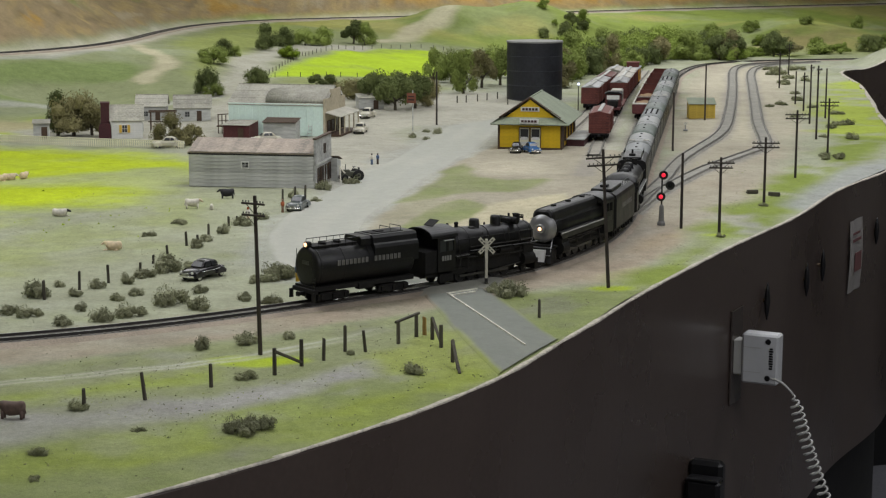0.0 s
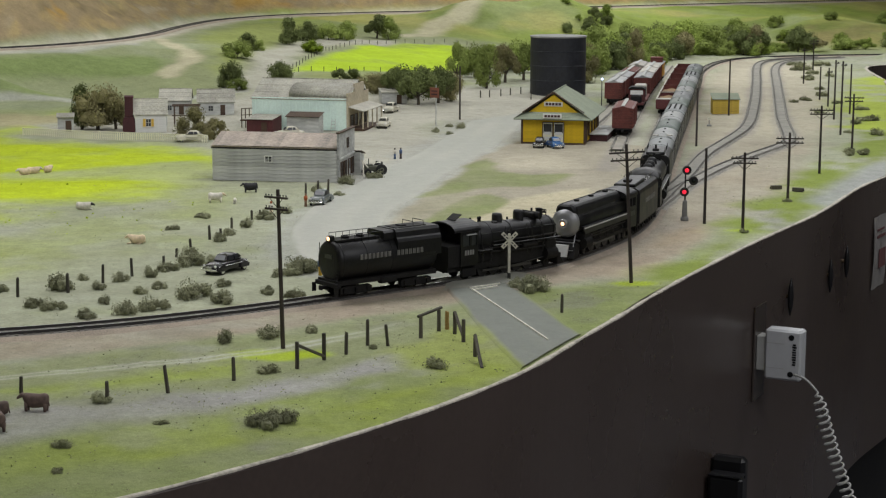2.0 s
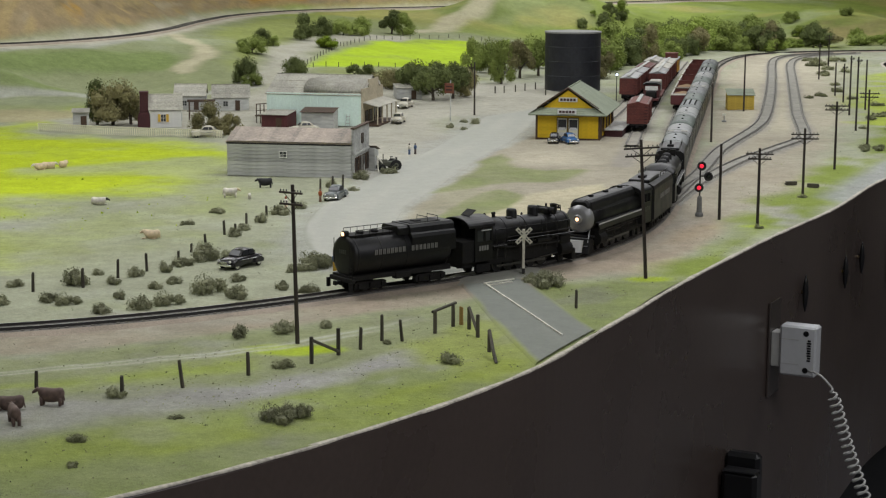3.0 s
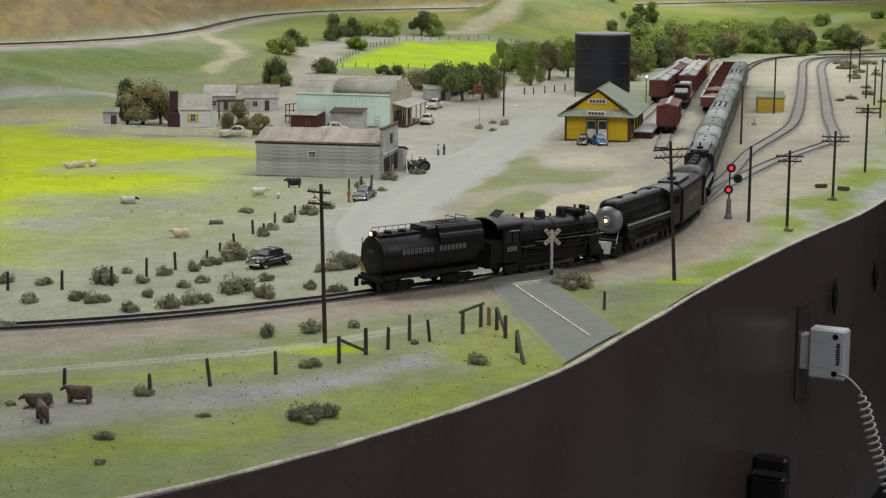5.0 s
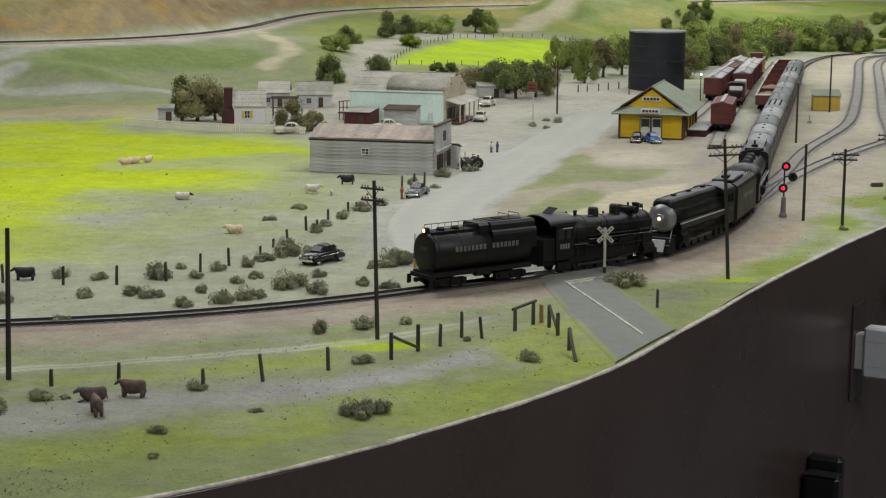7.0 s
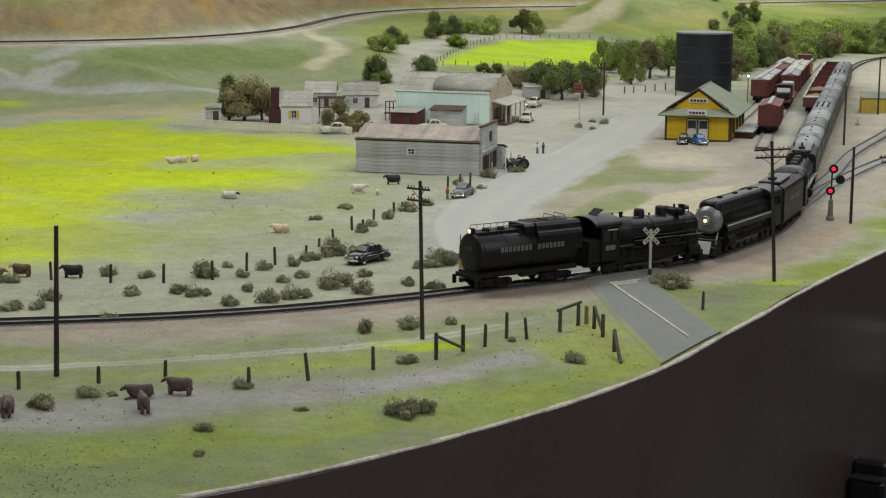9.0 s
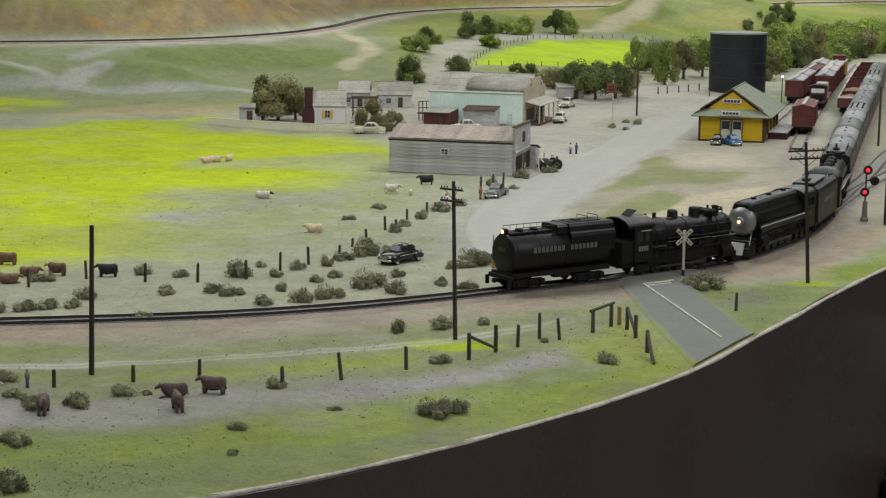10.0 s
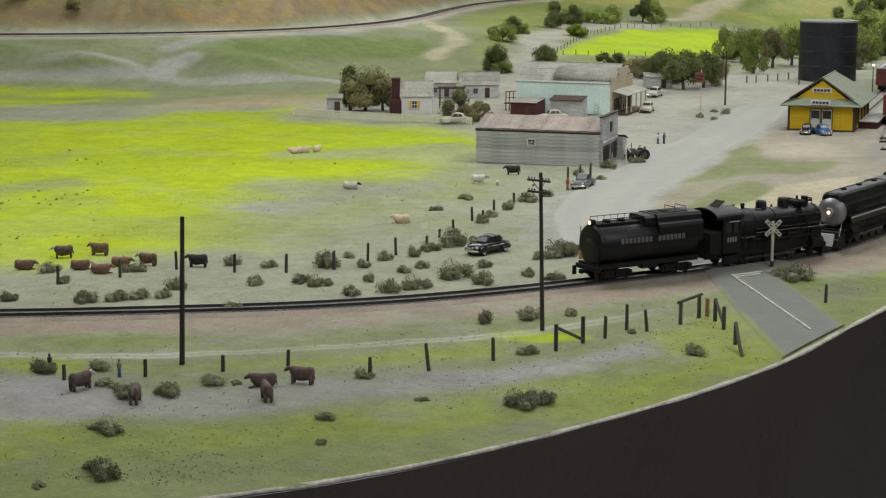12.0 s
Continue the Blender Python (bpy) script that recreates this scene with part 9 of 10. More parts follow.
def cab_first_engine(m):
    """Long engine with its closed cab in front, front towards +x."""
    th = thing("cab_forward_locomotive", m, "black cab-forward articulated steam locomotive with domed cab", "locomotive")
    bm = B()
    rings = []
    for x, k, top in ((0.086, 1.0, 0.0548), (0.112, 1.0, 0.0545), (0.121, 0.98, 0.0525), (0.1265, 0.93, 0.0485), (0.1285, 0.88, 0.0455)):
        rings.append([(x, 0.0188 * k * c, z) for c, z in ((-1, 0.0455), (-0.93, 0.0455 + (top - 0.0455) * 0.45), (-0.6, 0.0455 + (top - 0.0455) * 0.85), (0, top + 0.0002), (0.6, 0.0455 + (top - 0.0455) * 0.85), (0.93, 0.0455 + (top - 0.0455) * 0.45), (1, 0.0455))])
    loft(bm, rings)
    bmesh.ops.recalc_face_normals(bm, faces=bm.faces[:])
    part("cab_roof", bm, M_ENGINE, th, smooth=True)
    bm = B()
    for s in (-1, 1):
        for x0, x1, z0, z1 in ((0.088, 0.124, 0.013, 0.034), (0.088, 0.092, 0.034, 0.0455), (0.106, 0.108, 0.034, 0.0455), (0.121, 0.124, 0.034, 0.0455)):
            box(bm, x0, s * 0.0180 - 0.0004, z0, x1, s * 0.0180 + 0.0004, z1)
    box(bm, 0.1236, -0.018, 0.013, 0.1246, 0.018, 0.034)
    for y in (-0.018, -0.006, 0.006, 0.018):
        box(bm, 0.1236, y - 0.0009, 0.034, 0.1246, y + 0.0009, 0.0455)
    box(bm, 0.088, -0.0178, 0.013, 0.0888, 0.0178, 0.0455)
    part("cab", bm, M_ENGINE, th)
    bm = B()
    for y in (-0.012, 0.0, 0.012):
        box(bm, 0.1238, y - 0.0050, 0.0342, 0.1242, y + 0.0050, 0.0455)
    part("cab_window", bm, M_GLASS, th)
    bm = B()
    lathe(bm, [(0.0028, 0.1244), (0.0030, 0.1268), (0.0024, 0.1276), (0.0008, 0.1278)], "X", (0, 0, 0.031), 14)
    part("headlamp", bm, M_LAMP, th)
    bm = B()
    box(bm, 0.1247, -0.0065, 0.014, 0.1256, 0.0065, 0.0262)
    part("front_panel", bm, M_SILVER, th, "pale front door panel")
    bm = B()
    for z in (0.018, 0.022):
        box(bm, 0.1257, -0.0045, z - 0.001, 0.1260, 0.0045, z + 0.001)
    part("number_panel", bm, M_ENGMATT, th)
    bm = B()
    lathe(bm, [(0.0152, 0.088), (0.0152, 0.03), (0.0142, -0.06), (0.0140, -0.118), (0.0125, -0.122), (0.002, -0.123)], "X", (0, 0, 0.0350), 32)
    bmesh.ops.recalc_face_normals(bm, faces=bm.faces[:])
    part("boiler", bm, M_ENGINE, th, smooth=True)
    for x in (0.055, 0.01, -0.035):
        bm = B()
        lathe(bm, [(0.0068, 0.0465), (0.0060, 0.0490), (0.0055, 0.0540), (0.003, 0.0562), (0.001, 0.0565)], "Z", (x, 0, 0), 18)
        part("dome", bm, M_ENGINE, th, smooth=True)
    bm = B()
    rod(bm, (-0.09, -0.004, 0.047), (-0.09, -0.004, 0.0555), 0.0035, n=14)
    rod(bm, (-0.10, 0.004, 0.047), (-0.10, 0.004, 0.0555), 0.0035, n=14)
    part("stack", bm, M_ENGMATT, th)
    for s in (-1, 1):
        bm = B()
        box(bm, -0.118, s * 0.0170 - 0.0022, 0.0285, 0.088, s * 0.0170 + 0.0014, 0.0294)
        rb = part("running_board", bm, M_ENGINE, th)
        bm = B()
        box(bm, -0.118, s * 0.0186 - 0.0001, 0.0285, 0.088, s * 0.0186 + 0.0002, 0.0293)
        part("edge_stripe", bm, M_STRIPE, rb, "pale painted edge")
        bm = B()
        rod(bm, (-0.05, s * 0.0150, 0.0245), (0.04, s * 0.0150, 0.0245), 0.0030, n=12)
        for x in (0.074, -0.020):
            rod(bm, (x - 0.010, s * 0.0135, 0.0135), (x + 0.010, s * 0.0135, 0.0135), 0.0060, n=16)
        part("cylinder", bm, M_ENGMATT, th)
        handrail(th, [(x, s * 0.0158, 0.0415) for x in np.linspace(-0.11, 0.085, 7)])
    bm = B()
    box(bm, -0.120, -0.0120, 0.0085, 0.124, 0.0120, 0.0125)
    box(bm, -0.110, -0.0105, 0.010, 0.085, 0.0105, 0.025)
    part("frame", bm, M_ENGMATT, th)
    bm = B()
    prism(bm, [(0.120, 0.0015), (0.132, 0.0015), (0.127, 0.0115), (0.120, 0.0125)], -0.0138, 0.0138, "Y")
    bmesh.ops.recalc_face_normals(bm, faces=bm.faces[:])
    part("pilot", bm, M_ENGMATT, th)
    drivers(th, [0.000, 0.019, 0.038, 0.057], 0.0090)
    drivers(th, [-0.098, -0.079, -0.060, -0.041], 0.0090)
    for x in (0.090, 0.108):
        wheelset(th, x, 0.0052, 0.0052, 0.0080)
    coupler(th, 0.124, 1)
    return th


def coach(m, L=0.124, top=None, style=0):
    label = ("dark passenger coach with dusty grey arched roof in the long train", "dark passenger coach with faded green arched roof", "dark passenger coach with pale grey roof and pale end plates", "dark passenger coach with rows of black roof vents")[style]
    th = thing("passenger_coach", m, label, "railway coach", "coaches of the train")
    bm = B()
    box(bm, -L / 2, -0.0170, 0.0115, L / 2, 0.0170, 0.0405)
    part("body", bm, M_COACH, th)
    bm = B()
    arc = [(0.0176 * math.cos(a), 0.0400 + 0.0092 * math.sin(a)) for a in np.linspace(0, math.pi, 17)]
    rings = [[(x, y * k, 0.0400 + (z - 0.0400) * k2) for y, z in arc] for x, k, k2 in ((-L / 2 - 0.001, 0.9, 0.1), (-L / 2 + 0.002, 0.96, 0.55), (-L / 2 + 0.006, 0.99, 0.85), (-L / 2 + 0.014, 1, 1), (L / 2 - 0.014, 1, 1), (L / 2 - 0.006, 0.99, 0.85), (L / 2 - 0.002, 0.96, 0.55), (L / 2 + 0.001, 0.9, 0.1))]
    loft(bm, rings)
    bmesh.ops.recalc_face_normals(bm, faces=bm.faces[:])
    part("roof", bm, top or M_COACHROOF, th, smooth=True)
    for s in (-1, 1):
        bm = B()
        loft(bm, [[(s * (L / 2 - 0.0145) + dx, y * 1.012, 0.0400 + (z - 0.0400) * 1.03) for y, z in arc] for dx in (-0.0006, 0.0006)])
        bmesh.ops.recalc_face_normals(bm, faces=bm.faces[:])
        part("roof_rib", bm, M_COACHDARK if style != 1 else M_COACHROOF, th)
        bm = B()
        box(bm, -L / 2 + 0.006, s * 0.0176 - 0.0004, 0.0398, L / 2 - 0.006, s * 0.0176 + 0.0004, 0.0412)
        part("gutter", bm, M_ENGMATT, th)
    if style == 2:
        # Two pale plates on one roof end, beside the gap to the next car.
        for y in (-0.0095, 0.0095):
            bm = B()
            box(bm, -L / 2 - 0.001, y - 0.0042, 0.0484, -L / 2 + 0.005, y + 0.0042, 0.0494)
            part("end_walkway", bm, M_TANKCAR, th, "pale plate on the roof end")
    for k in range(6 if style == 3 else 2):
        for y in ((-0.0085, 0.0, 0.0085) if style == 3 else (0.0,)):
            x = -0.040 + k * 0.016 if style == 3 else -0.022 + k * 0.044
            top_z = 0.0400 + 0.0092 * math.sqrt(1 - (y / 0.0176) ** 2)
            bm = B()
            lathe(bm, [(0.0016, top_z - 0.001), (0.0016, top_z + 0.0008), (0.0010, top_z + 0.0013)], "Z", (x, y, 0), 10)
            part("roof_vent", bm, M_ENGMATT, th)
    n = 8
    me = None
    for k in range(n):
        for s in (-1, 1):
            x = -L / 2 + 0.018 + k * (L - 0.036) / (n - 1)
            if me is None:
                bm = B()
                box(bm, -0.0042, -0.0003, 0, 0.0042, 0.0003, 0.0095)
                ob = part("window", bm, M_GLASS, th)
                me = ob.data
            else:
                ob = new("window", me)
                ob.parent = th
            ob.matrix_basis = pose(x, s * 0.0171, 0.0255)
    bm = B()
    for s in (-1, 1):
        box(bm, s * (L / 2 + 0.0015) - 0.002, -0.008, 0.012, s * (L / 2 + 0.0015) + 0.002, 0.008, 0.040)
    box(bm, -0.012, -0.012, 0.005, 0.012, 0.012, 0.0115, bevel=0.001)
    part("vestibule", bm, M_ENGMATT, th)
    truck(th, -L / 2 + 0.03, 3, 0.0135, 0.0052)
    truck(th, L / 2 - 0.03, 3, 0.0135, 0.0052)
    return th


def squeeze(th, k):
    """Shorten a vehicle along its length; wheels stay round."""
    for ob in th.children_recursive:
        if ob.type == "MESH":
            n = len(ob.data.vertices)
            co = np.empty(n * 3)
            ob.data.vertices.foreach_get("co", co)
            co = co.reshape(-1, 3)
            kind = ob.name.split(".")[0]
            mid = (co[:, 0].min() + co[:, 0].max()) / 2
            if kind in ("wheel", "driver"):
                co[:, 0] = k * mid + k * (co[:, 0] - mid)
                co[:, 2] *= k
            elif kind in ("lamp_lens", "lens", "headlamp"):
                co[:, 0] += (k - 1) * mid
            else:
                co[:, 0] *= k
            ob.data.vertices.foreach_set("co", co.ravel())
            ob.data.update()


HALF_TURN = pose(0, 0, 0, 0, 0, 180)
squeeze(round_tender(MAIN.seat(2.3980, 0.06, RAILTOP)), 0.715)
squeeze(freight_engine(MAIN.seat(2.5410, 0.06, RAILTOP)), 0.735)
squeeze(express_engine(MAIN.seat(2.7146, 0.07, RAILTOP) @ HALF_TURN), 0.76)
squeeze(box_tender(MAIN.seat(2.8570, 0.07, RAILTOP) @ HALF_TURN, "long black rectangular tender with pale lettering bars"), 0.83)
squeeze(cab_first_engine(MAIN.seat(3.0170, 0.08, RAILTOP) @ HALF_TURN), 0.70)
squeeze(box_tender(MAIN.seat(3.1640, 0.07, RAILTOP) @ HALF_TURN, "plain black rectangular tender behind the cab-forward engine", False), 0.80)
STYLES = ((0, M_COACHROOF), (2, M_COACHPALE), (1, M_COACHDARK), (0, M_COACHPALE), (3, M_COACHROOF), (1, M_COACHDARK))
built = {}
for k in range(13):
    m = MAIN.seat(3.298 + k * 0.1345, 0.075, RAILTOP)
    style, top = STYLES[k % 6]
    key = (style, top.name)
    if key in built:
        copy_thing(built[key], m)
    else:
        built[key] = coach(m, 0.124, top, style)


# ---- freight cars standing in the yard ----
def boxcar(m, body, roof, label, L=0.142):
    th = thing("boxcar", m, label, "freight car", "freight cars in the yard")
    bm = B()
    box(bm, -L / 2, -0.0172, 0.0115, L / 2, 0.0172, 0.0440)
    b = part("body", bm, body, th)
    rib = None
    for k in range(15):
        x = -L / 2 + 0.006 + k * (L - 0.012) / 14
        if abs(x) < 0.012:
            continue
        for s in (-1, 1):
            if rib is None:
                bm = B()
                box(bm, -0.0007, -0.0006, 0.0125, 0.0007, 0.0006, 0.0435)
                ob = part("side_rib", bm, body, th)
                rib = ob.data
            else:
                ob = new("side_rib", rib)
                ob.parent = th
            ob.matrix_basis = pose(x, s * 0.0172, 0)
    for s in (-1, 1):
        for k in range(7):
            z = 0.0145 + k * 0.0042
            bm = B()
            box(bm, s * L / 2 - 0.0007, -0.0158, z, s * L / 2 + 0.0007, 0.0158, z + 0.0016)
            part("end_rib", bm, body, th)
    for s in (-1, 1):
        bm = B()
        box(bm, -0.0105, s * 0.0180 - 0.0006, 0.0120, 0.0105, s * 0.0180 + 0.0006, 0.0430, bevel=0.0003)
        part("sliding_door", bm, body, th)
    bm = B()
    prism(bm, [(-0.0182, 0.0436), (0.0182, 0.0436), (0, 0.0478)], -L / 2 - 0.001, L / 2 + 0.001, "X")
    bmesh.ops.recalc_face_normals(bm, faces=bm.faces[:])
    part("roof", bm, roof, th)
    bm = B()
    box(bm, -L / 2 - 0.002, -0.003, 0.0482, L / 2 + 0.002, 0.003, 0.0492)
    for k in range(10):
        x = -L / 2 + 0.008 + k * (L - 0.016) / 9
        box(bm, x - 0.0005, -0.0175, 0.0440, x + 0.0005, 0.0175, 0.0446)
    part("roof_walk", bm, M_GREYWOOD, th)
    bm = B()
    for s in (-1, 1):
        for k in range(6):
            rod(bm, (s * (L / 2 + 0.0012), -0.0165, 0.014 + k * 0.005), (s * (L / 2 + 0.0012), -0.0115, 0.014 + k * 0.005), 0.0003, n=4)
    part("ladder", bm, M_ENGMATT, th)
    bm = B()
    box(bm, -L / 2, -0.013, 0.0085, L / 2, 0.013, 0.0115)
    part("underframe", bm, M_ENGMATT, th)
    truck(th, -L / 2 + 0.026, 2, 0.019, 0.0048)
    truck(th, L / 2 - 0.026, 2, 0.019, 0.0048)
    coupler(th, -L / 2, -1)
    return th


def gondola(m, body, load, label, L=0.172, lip=0.002):
    th = thing("gondola_car", m, label, "freight car", "gondola cars in the yard")
    bm = B()
    box(bm, -L / 2, -0.0172, 0.0115, L / 2, 0.0172, 0.0135)
    for s in (-1, 1):
        box(bm, -L / 2, s * 0.0168 - 0.0005, 0.0130, L / 2, s * 0.0168 + 0.0005, 0.0290)
        box(bm, s * L / 2 - 0.0005, -0.0172, 0.0130, s * L / 2 + 0.0005, 0.0172, 0.0290)
    part("body", bm, body, th)
    for s in (-1, 1):
        bm = B()
        box(bm, -L / 2, s * 0.0172 - 0.0012, 0.0280, L / 2, s * 0.0172 + 0.0012, 0.0296)
        part("top_rail", bm, M_TANKCAR, th, "pale dusty top rail")
    bm = B()
    for k in range(12):
        x = -L / 2 + 0.007 + k * (L - 0.014) / 11
        for s in (-1, 1):
            box(bm, x - 0.0009, s * 0.0178 - 0.0006, 0.0125, x + 0.0009, s * 0.0178 + 0.0006, 0.0285)
    part("side_rib", bm, body, th)
    for name, x0, x1, y, z0, z1 in (("end_cap", -L / 2, -L / 2 + lip, 0.018, 0.0290, 0.0305), ("end_cap", L / 2 - 0.002, L / 2, 0.018, 0.0290, 0.0305)):
        bm = B()
        box(bm, x0, -y, z0, x1, y, z1)
        part(name, bm, M_TANKCAR if lip > 0.01 else body, th)
    if load:
        bm = B()
        n = 14
        rows = [[bm.verts.new((-L / 2 + 0.002 + (L - 0.004) * i / n, -0.016 + 0.032 * j / 6, 0.0225 + 0.002 * math.sin(i * 1.7) * math.sin(j * 1.1 + i))) for j in range(7)] for i in range(n + 1)]
        for i in range(n):
            for j in range(6):
                bm.faces.new((rows[i][j], rows[i + 1][j], rows[i + 1][j + 1], rows[i][j + 1]))
        part("load", bm, load, th, "rusty brown scrap load", True)
    truck(th, -L / 2 + 0.03, 2, 0.019, 0.0048)
    truck(th, L / 2 - 0.03, 2, 0.019, 0.0048)
    coupler(th, -L / 2, -1)
    return th


def flat_load(m):
    th = thing("flat_car", m, "red flat car carrying pale crated machinery", "freight car")
    L = 0.15
    bm = B()
    box(bm, -L / 2, -0.0172, 0.0105, L / 2, 0.0172, 0.0140, bevel=0.0005)
    part("deck", bm, M_BOXRED, th)
    for x, w, h, mt in ((-0.045, 0.024, 0.016, M_ENGMATT), (-0.01, 0.030, 0.020, M_ENGMATT), (0.035, 0.05, 0.022, M_TANKCAR)):
        bm = B()
        box(bm, x - w / 2, -0.012, 0.014, x + w / 2, 0.012, 0.014 + h, bevel=0.002)
        part("crate", bm, mt, th)
    truck(th, -L / 2 + 0.026, 2, 0.019, 0.0048)
    truck(th, L / 2 - 0.026, 2, 0.019, 0.0048)
    return th


def yard_switcher(m):
    th = thing("small_shunter", m, "small dark red shunting engine between the freight cars", "locomotive")
    bm = B()
    box(bm, -0.05, -0.015, 0.011, 0.05, 0.015, 0.0155, bevel=0.0006)
    part("frame", bm, M_DARKRED, th)
    bm = B()
    box(bm, -0.02, -0.0155, 0.0155, 0.012, 0.0155, 0.040, bevel=0.0008)
    part("cab", bm, M_DARKRED, th)
    bm = B()
    prism(bm, [(-0.017, 0.040), (0.017, 0.040), (0.010, 0.0435), (-0.010, 0.0435)], -0.023, 0.015, "X")
    bmesh.ops.recalc_face_normals(bm, faces=bm.faces[:])
    part("roof", bm, M_ENGMATT, th)
    for s in (-1, 1):
        bm = B()
        box(bm, -0.0215 if s < 0 else 0.0123, -0.012, 0.029, -0.0205 if s < 0 else 0.0133, 0.012, 0.037)
        part("cab_window", bm, M_LAMP if s < 0 else M_GLASS, th)
    for x0, x1 in ((-0.046, -0.020), (0.012, 0.046)):
        bm = B()
        box(bm, x0, -0.010, 0.0155, x1, 0.010, 0.029, bevel=0.002)
        part("hood", bm, M_ENGMATT, th)
    truck(th, -0.028, 2, 0.02, 0.0052)
    truck(th, 0.028, 2, 0.02, 0.0052)
    return th


def caboose(m):
    th = thing("caboose", m, "orange caboose at the end of the yard string", "freight car")
    bm = B()
    box(bm, -0.05, -0.0165, 0.0115, 0.05, 0.0165, 0.040)
    part("body", bm, M_CABOOSE, th)
    bm = B()
    box(bm, -0.056, -0.018, 0.040, 0.056, 0.018, 0.0425, bevel=0.001)
    part("roof", bm, M_BOXROOF, th)
    bm = B()
    box(bm, -0.014, -0.014, 0.0425, 0.014, 0.014, 0.0525)
    box(bm, -0.016, -0.0155, 0.0525, 0.016, 0.0155, 0.0545, bevel=0.0008)
    part("cupola", bm, M_BOXRED, th)
    for s in (-1, 1):
        for x in (-0.03, 0.03):
            bm = B()
            box(bm, x - 0.005, s * 0.0166 - 0.0003, 0.024, x + 0.005, s * 0.0166 + 0.0003, 0.034)
            part("window", bm, M_GLASS, th)
    truck(th, -0.03, 2, 0.016, 0.0048)
    truck(th, 0.03, 2, 0.016, 0.0048)


def yard(tr, y):
    return tr.u[np.argmin(np.abs(tr.xy[:, 1] - y))]


a = yard(YARD_A, 2.875)
boxcar(YARD_A.seat(a + 0.071, 0.09, RAILTOP - 0.0006), M_BOXRED, M_BOXRED, "dark red ribbed boxcar standing alone near the station")
yard_switcher(YARD_A.seat(a + 0.50, 0.056, RAILTOP - 0.0006))
flat_load(YARD_A.seat(a + 0.62, 0.1, RAILTOP - 0.0006))
boxcar(YARD_A.seat(a + 0.80, 0.09, RAILTOP - 0.0006), M_BOXRED, M_BOXROOF, "red boxcar with weathered silver roof in the yard")
boxcar(YARD_A.seat(a + 0.96, 0.09, RAILTOP - 0.0006), M_BOXRED, M_TANKCAR, "red boxcar with pale dusty roof in the yard")
boxcar(YARD_A.seat(a + 1.12, 0.09, RAILTOP - 0.0006), M_BOXRED, M_TANKCAR, "red boxcar with pale dusty roof in the yard")
caboose(YARD_A.seat(a + 1.28, 0.06, RAILTOP - 0.0006))
a = yard(YARD_B, 3.235)
for k in range(6):
    gondola(YARD_B.seat(a + 0.086 + k * 0.176, 0.11, RAILTOP - 0.0007), M_BOXRED if k else M_DARKRED, M_RUST if k < 2 else None, "dark red open gondola with rusty brown load" if k < 2 else "empty dark red open gondola", lip=0.002 if k else 0.022)
a = yard(YARD_C, 3.47)
boxcar(YARD_C.seat(a + 0.071, 0.09, RAILTOP - 0.0008), M_BOXRED, M_BOXROOF, "red boxcar with weathered silver roof in the yard")
boxcar(YARD_C.seat(a + 0.23, 0.09, RAILTOP - 0.0008), M_BOXRED, M_BOXROOF, "red boxcar with weathered silver roof in the yard")
boxcar(YARD_C.seat(a + 0.39, 0.09, RAILTOP - 0.0008), M_BOXRED, M_BOXRED, "red boxcar with red roof in the yard")
boxcar(YARD_C.seat(a + 0.60, 0.09, RAILTOP - 0.0008), M_TANKCAR, M_TANKCAR, "pale dusty boxcar at the far end of the yard")

# yard lamp with a cold light
yl = thing("yard_lamp", pose(0.272, 3.50, 0), "thin mast with a small cold white lamp", "lamp")
bm = B()
rod(bm, (0, 0, 0), (0, 0, 0.052), 0.0009, n=6)
part("mast", bm, M_BLACKPAINT, yl)
bm = B()
lathe(bm, [(0.003, -0.002), (0.0036, -0.0026), (0.0036, 0.001), (0.001, 0.003)], "Y", (0, -0.001, 0.0535), 14)
part("lamp_head", bm, M_BLACKPAINT, yl)
bm = B()
lathe(bm, [(0.0026, -0.0030), (0.002, -0.0045), (0.0005, -0.005)], "Y", (0, -0.001, 0.0535), 14)
part("lens", bm, M_BEAMW, yl)


# ---- grass tufts, weeds and pebbles too many to count ----
def scatter(name, count, seed, size, colour, tint, where, label, tall=1.0, blades=4):
    rnd = np.random.RandomState(seed)
    u = rnd.rand(count * 6)
    y = 0.9 + 2.1 * u ** 1.6
    x = (rnd.rand(count * 6) * 0.72 - 0.42) * (y + HUB)
    keep = where(x, y) > rnd.rand(count * 6)
    x, y = x[keep][:count], y[keep][:count]
    ey = edge_y(x / (y + HUB))
    ok = y > ey + 0.006
    x, y = x[ok], y[ok]
    z = rise(x, y)
    vs, fs = [], []
    for px, py, pz in zip(x, y, z):
        s = size * rnd.uniform(0.5, 1.5)
        for b in range(blades):
            a, o = rnd.uniform(0, math.tau), rnd.uniform(0, 0.7) * s
            cx, cy = px + o * math.cos(a * 3), py + o * math.sin(a * 3)
            h = s * tall * rnd.uniform(0.6, 1.3)
            k = len(vs)
            vs += [(cx - 0.35 * s * math.sin(a), cy + 0.35 * s * math.cos(a), pz - 0.0004), (cx + 0.35 * s * math.sin(a), cy - 0.35 * s * math.cos(a), pz - 0.0004), (cx + 0.5 * s * math.cos(a), cy + 0.5 * s * math.sin(a), pz + h)]
            fs.append((k, k + 1, k + 2))
    me = bpy.data.meshes.new(name)
    me.from_pydata(vs, [], fs)
    me.materials.append(leaf_mat(name + "_flock", colour, tint, 0.3))
    return tagged(new(name, me), label, "grass", kind="stuff")


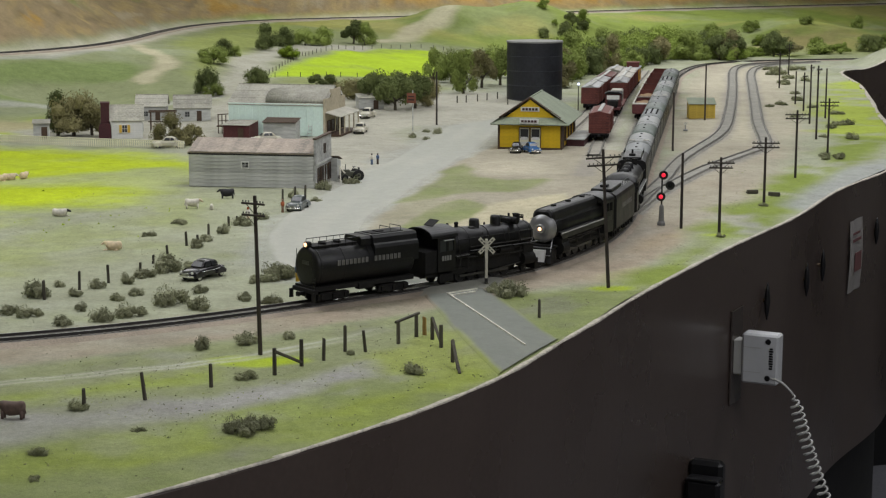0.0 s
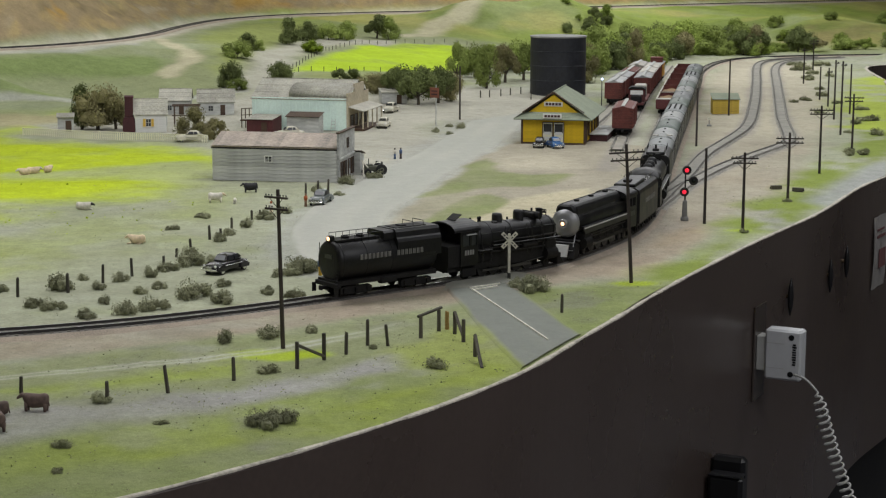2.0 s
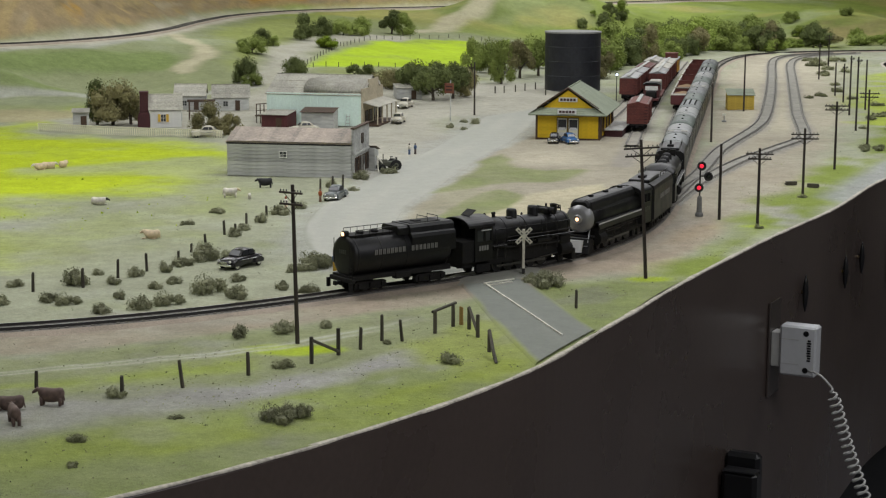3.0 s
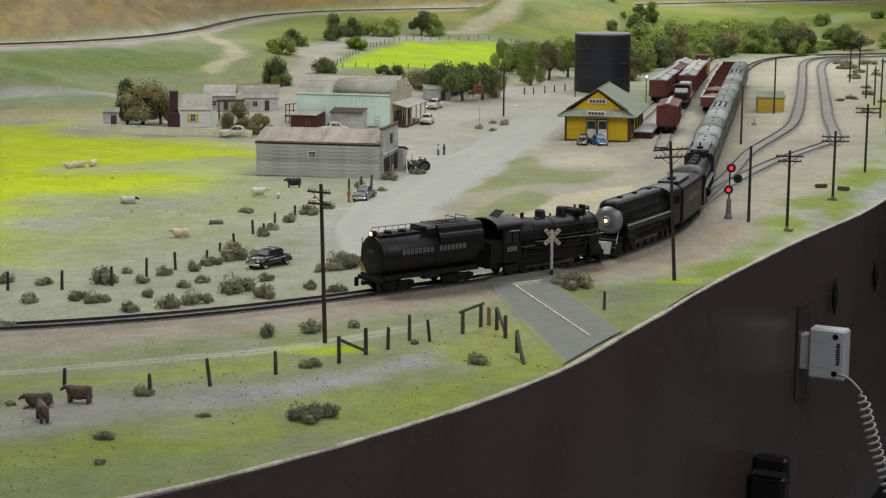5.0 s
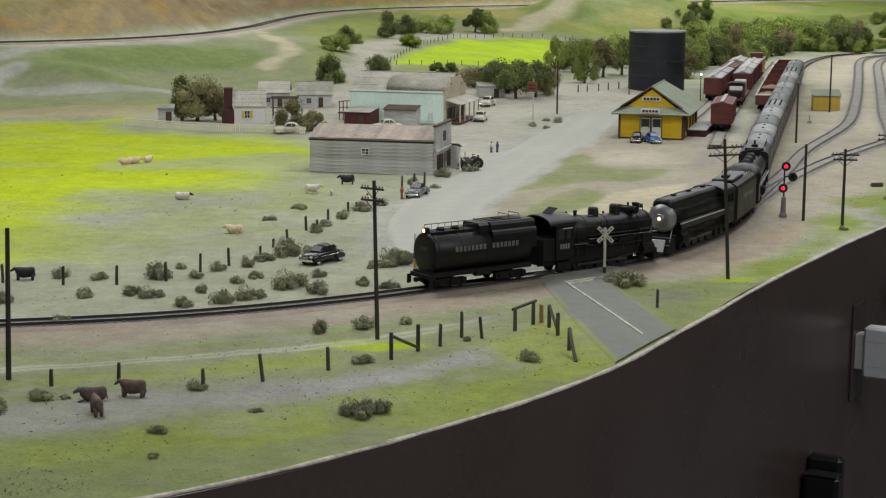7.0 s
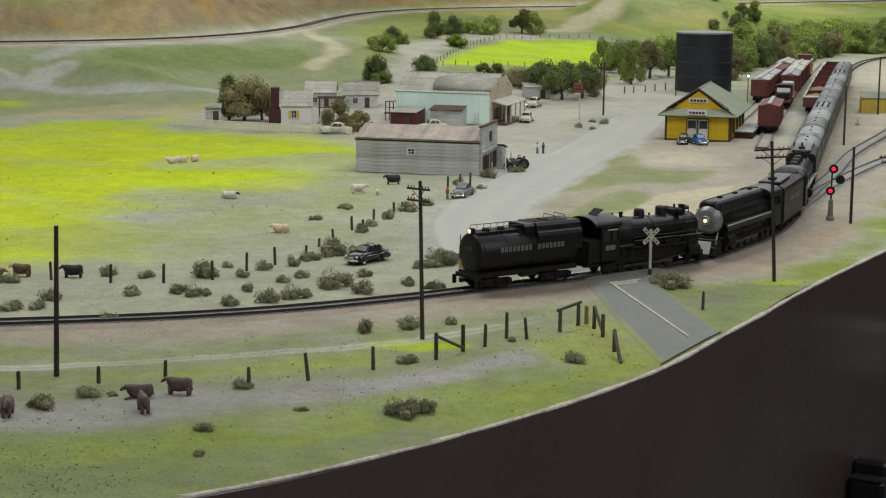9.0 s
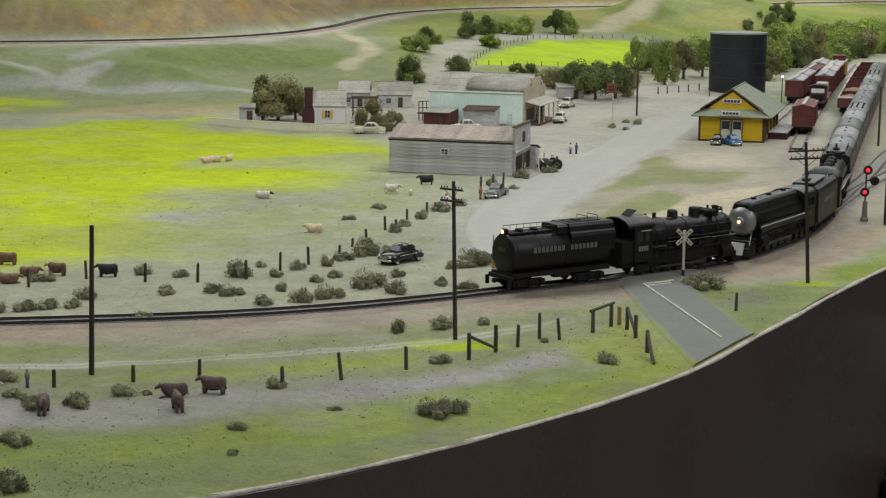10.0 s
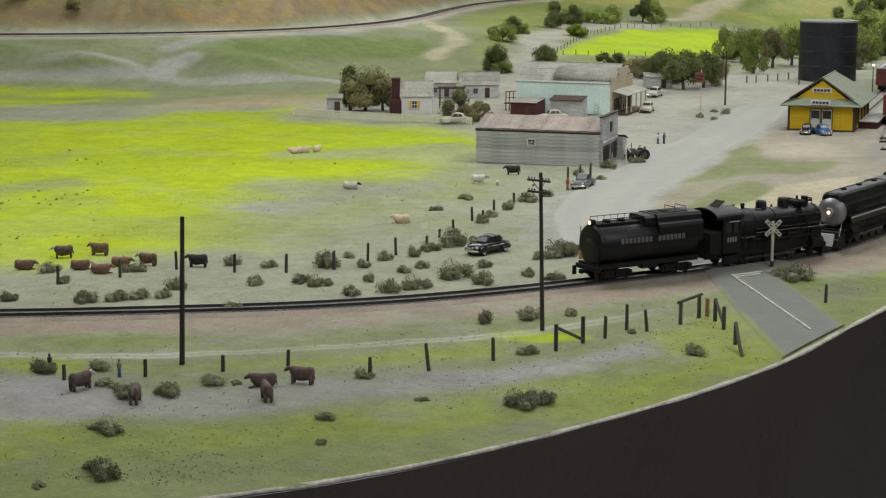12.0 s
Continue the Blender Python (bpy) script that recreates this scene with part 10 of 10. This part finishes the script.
def off_road(x, y):
    clear = ramp(-inside(x, y, ROAD_L + ROAD_R[::-1]), 0.002, 0.012) * ramp(np.abs(away(x, y, MAIN.xy[::4])), 0.02, 0.03)
    for tr in (SIDE_A, SIDE_B, YARD_A, YARD_B):
        clear = clear * ramp(np.abs(away(x, y, tr.xy[::6])), 0.016, 0.024)
    return clear


def pasture(x, y):
    return off_road(x, y) * ramp(-away(x, y, MAIN.xy[::4]), 0.06, 0.1) * ramp(fuzz(x, y, 0.10, 31), -0.1, 0.8)


def meadow(x, y):
    return off_road(x, y) * ramp(inside(x, y, [(-2.5, 1.5), (-0.6, 1.42), (-0.28, 1.6), (-0.3, 2.2), (-0.4, 2.75), (-2.5, 2.75)]), -0.02, 0.1) * ramp(fuzz(x, y, 0.16, 33), 0.1, 0.9) ** 2


def lush_spots(x, y):
    return off_road(x, y) * ramp(inside(x, y, [(-2.0, 1.55), (-0.62, 1.52), (-0.50, 1.72), (-0.52, 2.0), (-0.42, 2.25), (-0.40, 2.6), (-2.0, 2.65)]), -0.01, 0.06) * ramp(fuzz(x, y, 0.22, 36), 0.0, 0.7) ** 2


def trackside(x, y):
    md = away(x, y, MAIN.xy[::6])
    return off_road(x, y) * ramp(-md, 0.022, 0.028) * ramp(-md, 0.085, 0.055) * ramp(y, 1.9, 1.7)


def verge(x, y):
    return off_road(x, y) * (0.08 + 0.92 * ramp(fuzz(x, y, 0.10, 35), 0.1, 0.8)) * ramp(y, 2.9, 2.0)


scatter("pasture_grass", 1800, 1, 0.0013, (0.29, 0.32, 0.115), (0.40, 0.45, 0.15), pasture, "short dyed grass flock on the pasture", 0.45)
scatter("meadow_grass", 1100, 2, 0.0019, (0.33, 0.43, 0.02), (0.46, 0.58, 0.03), meadow, "bright yellow-green grass flock of the meadow", 0.7)
scatter("dark_clumps", 1500, 7, 0.0013, (0.085, 0.095, 0.05), (0.15, 0.16, 0.09), pasture, "dark crumbs of dirt and moss on the pasture", 0.5)
scatter("meadow_clumps", 1500, 8, 0.0030, (0.20, 0.28, 0.015), (0.33, 0.44, 0.02), lush_spots, "darker green clumps of flock on the meadow", 0.6, 6)
scatter("grit", 3200, 9, 0.0010, (0.17, 0.16, 0.11), (0.26, 0.25, 0.17), verge, "brown grit and dead leaves on dusty ground", 0.45)
scatter("trackside_gravel", 2600, 14, 0.0010, (0.17, 0.13, 0.095), (0.40, 0.34, 0.27), trackside, "loose tan gravel and cinders beside the main line", 0.4)
scatter("dry_weeds", 2600, 3, 0.0011, (0.24, 0.24, 0.14), (0.36, 0.35, 0.22), verge, "sparse dry weeds and grit on dusty ground", 0.6)
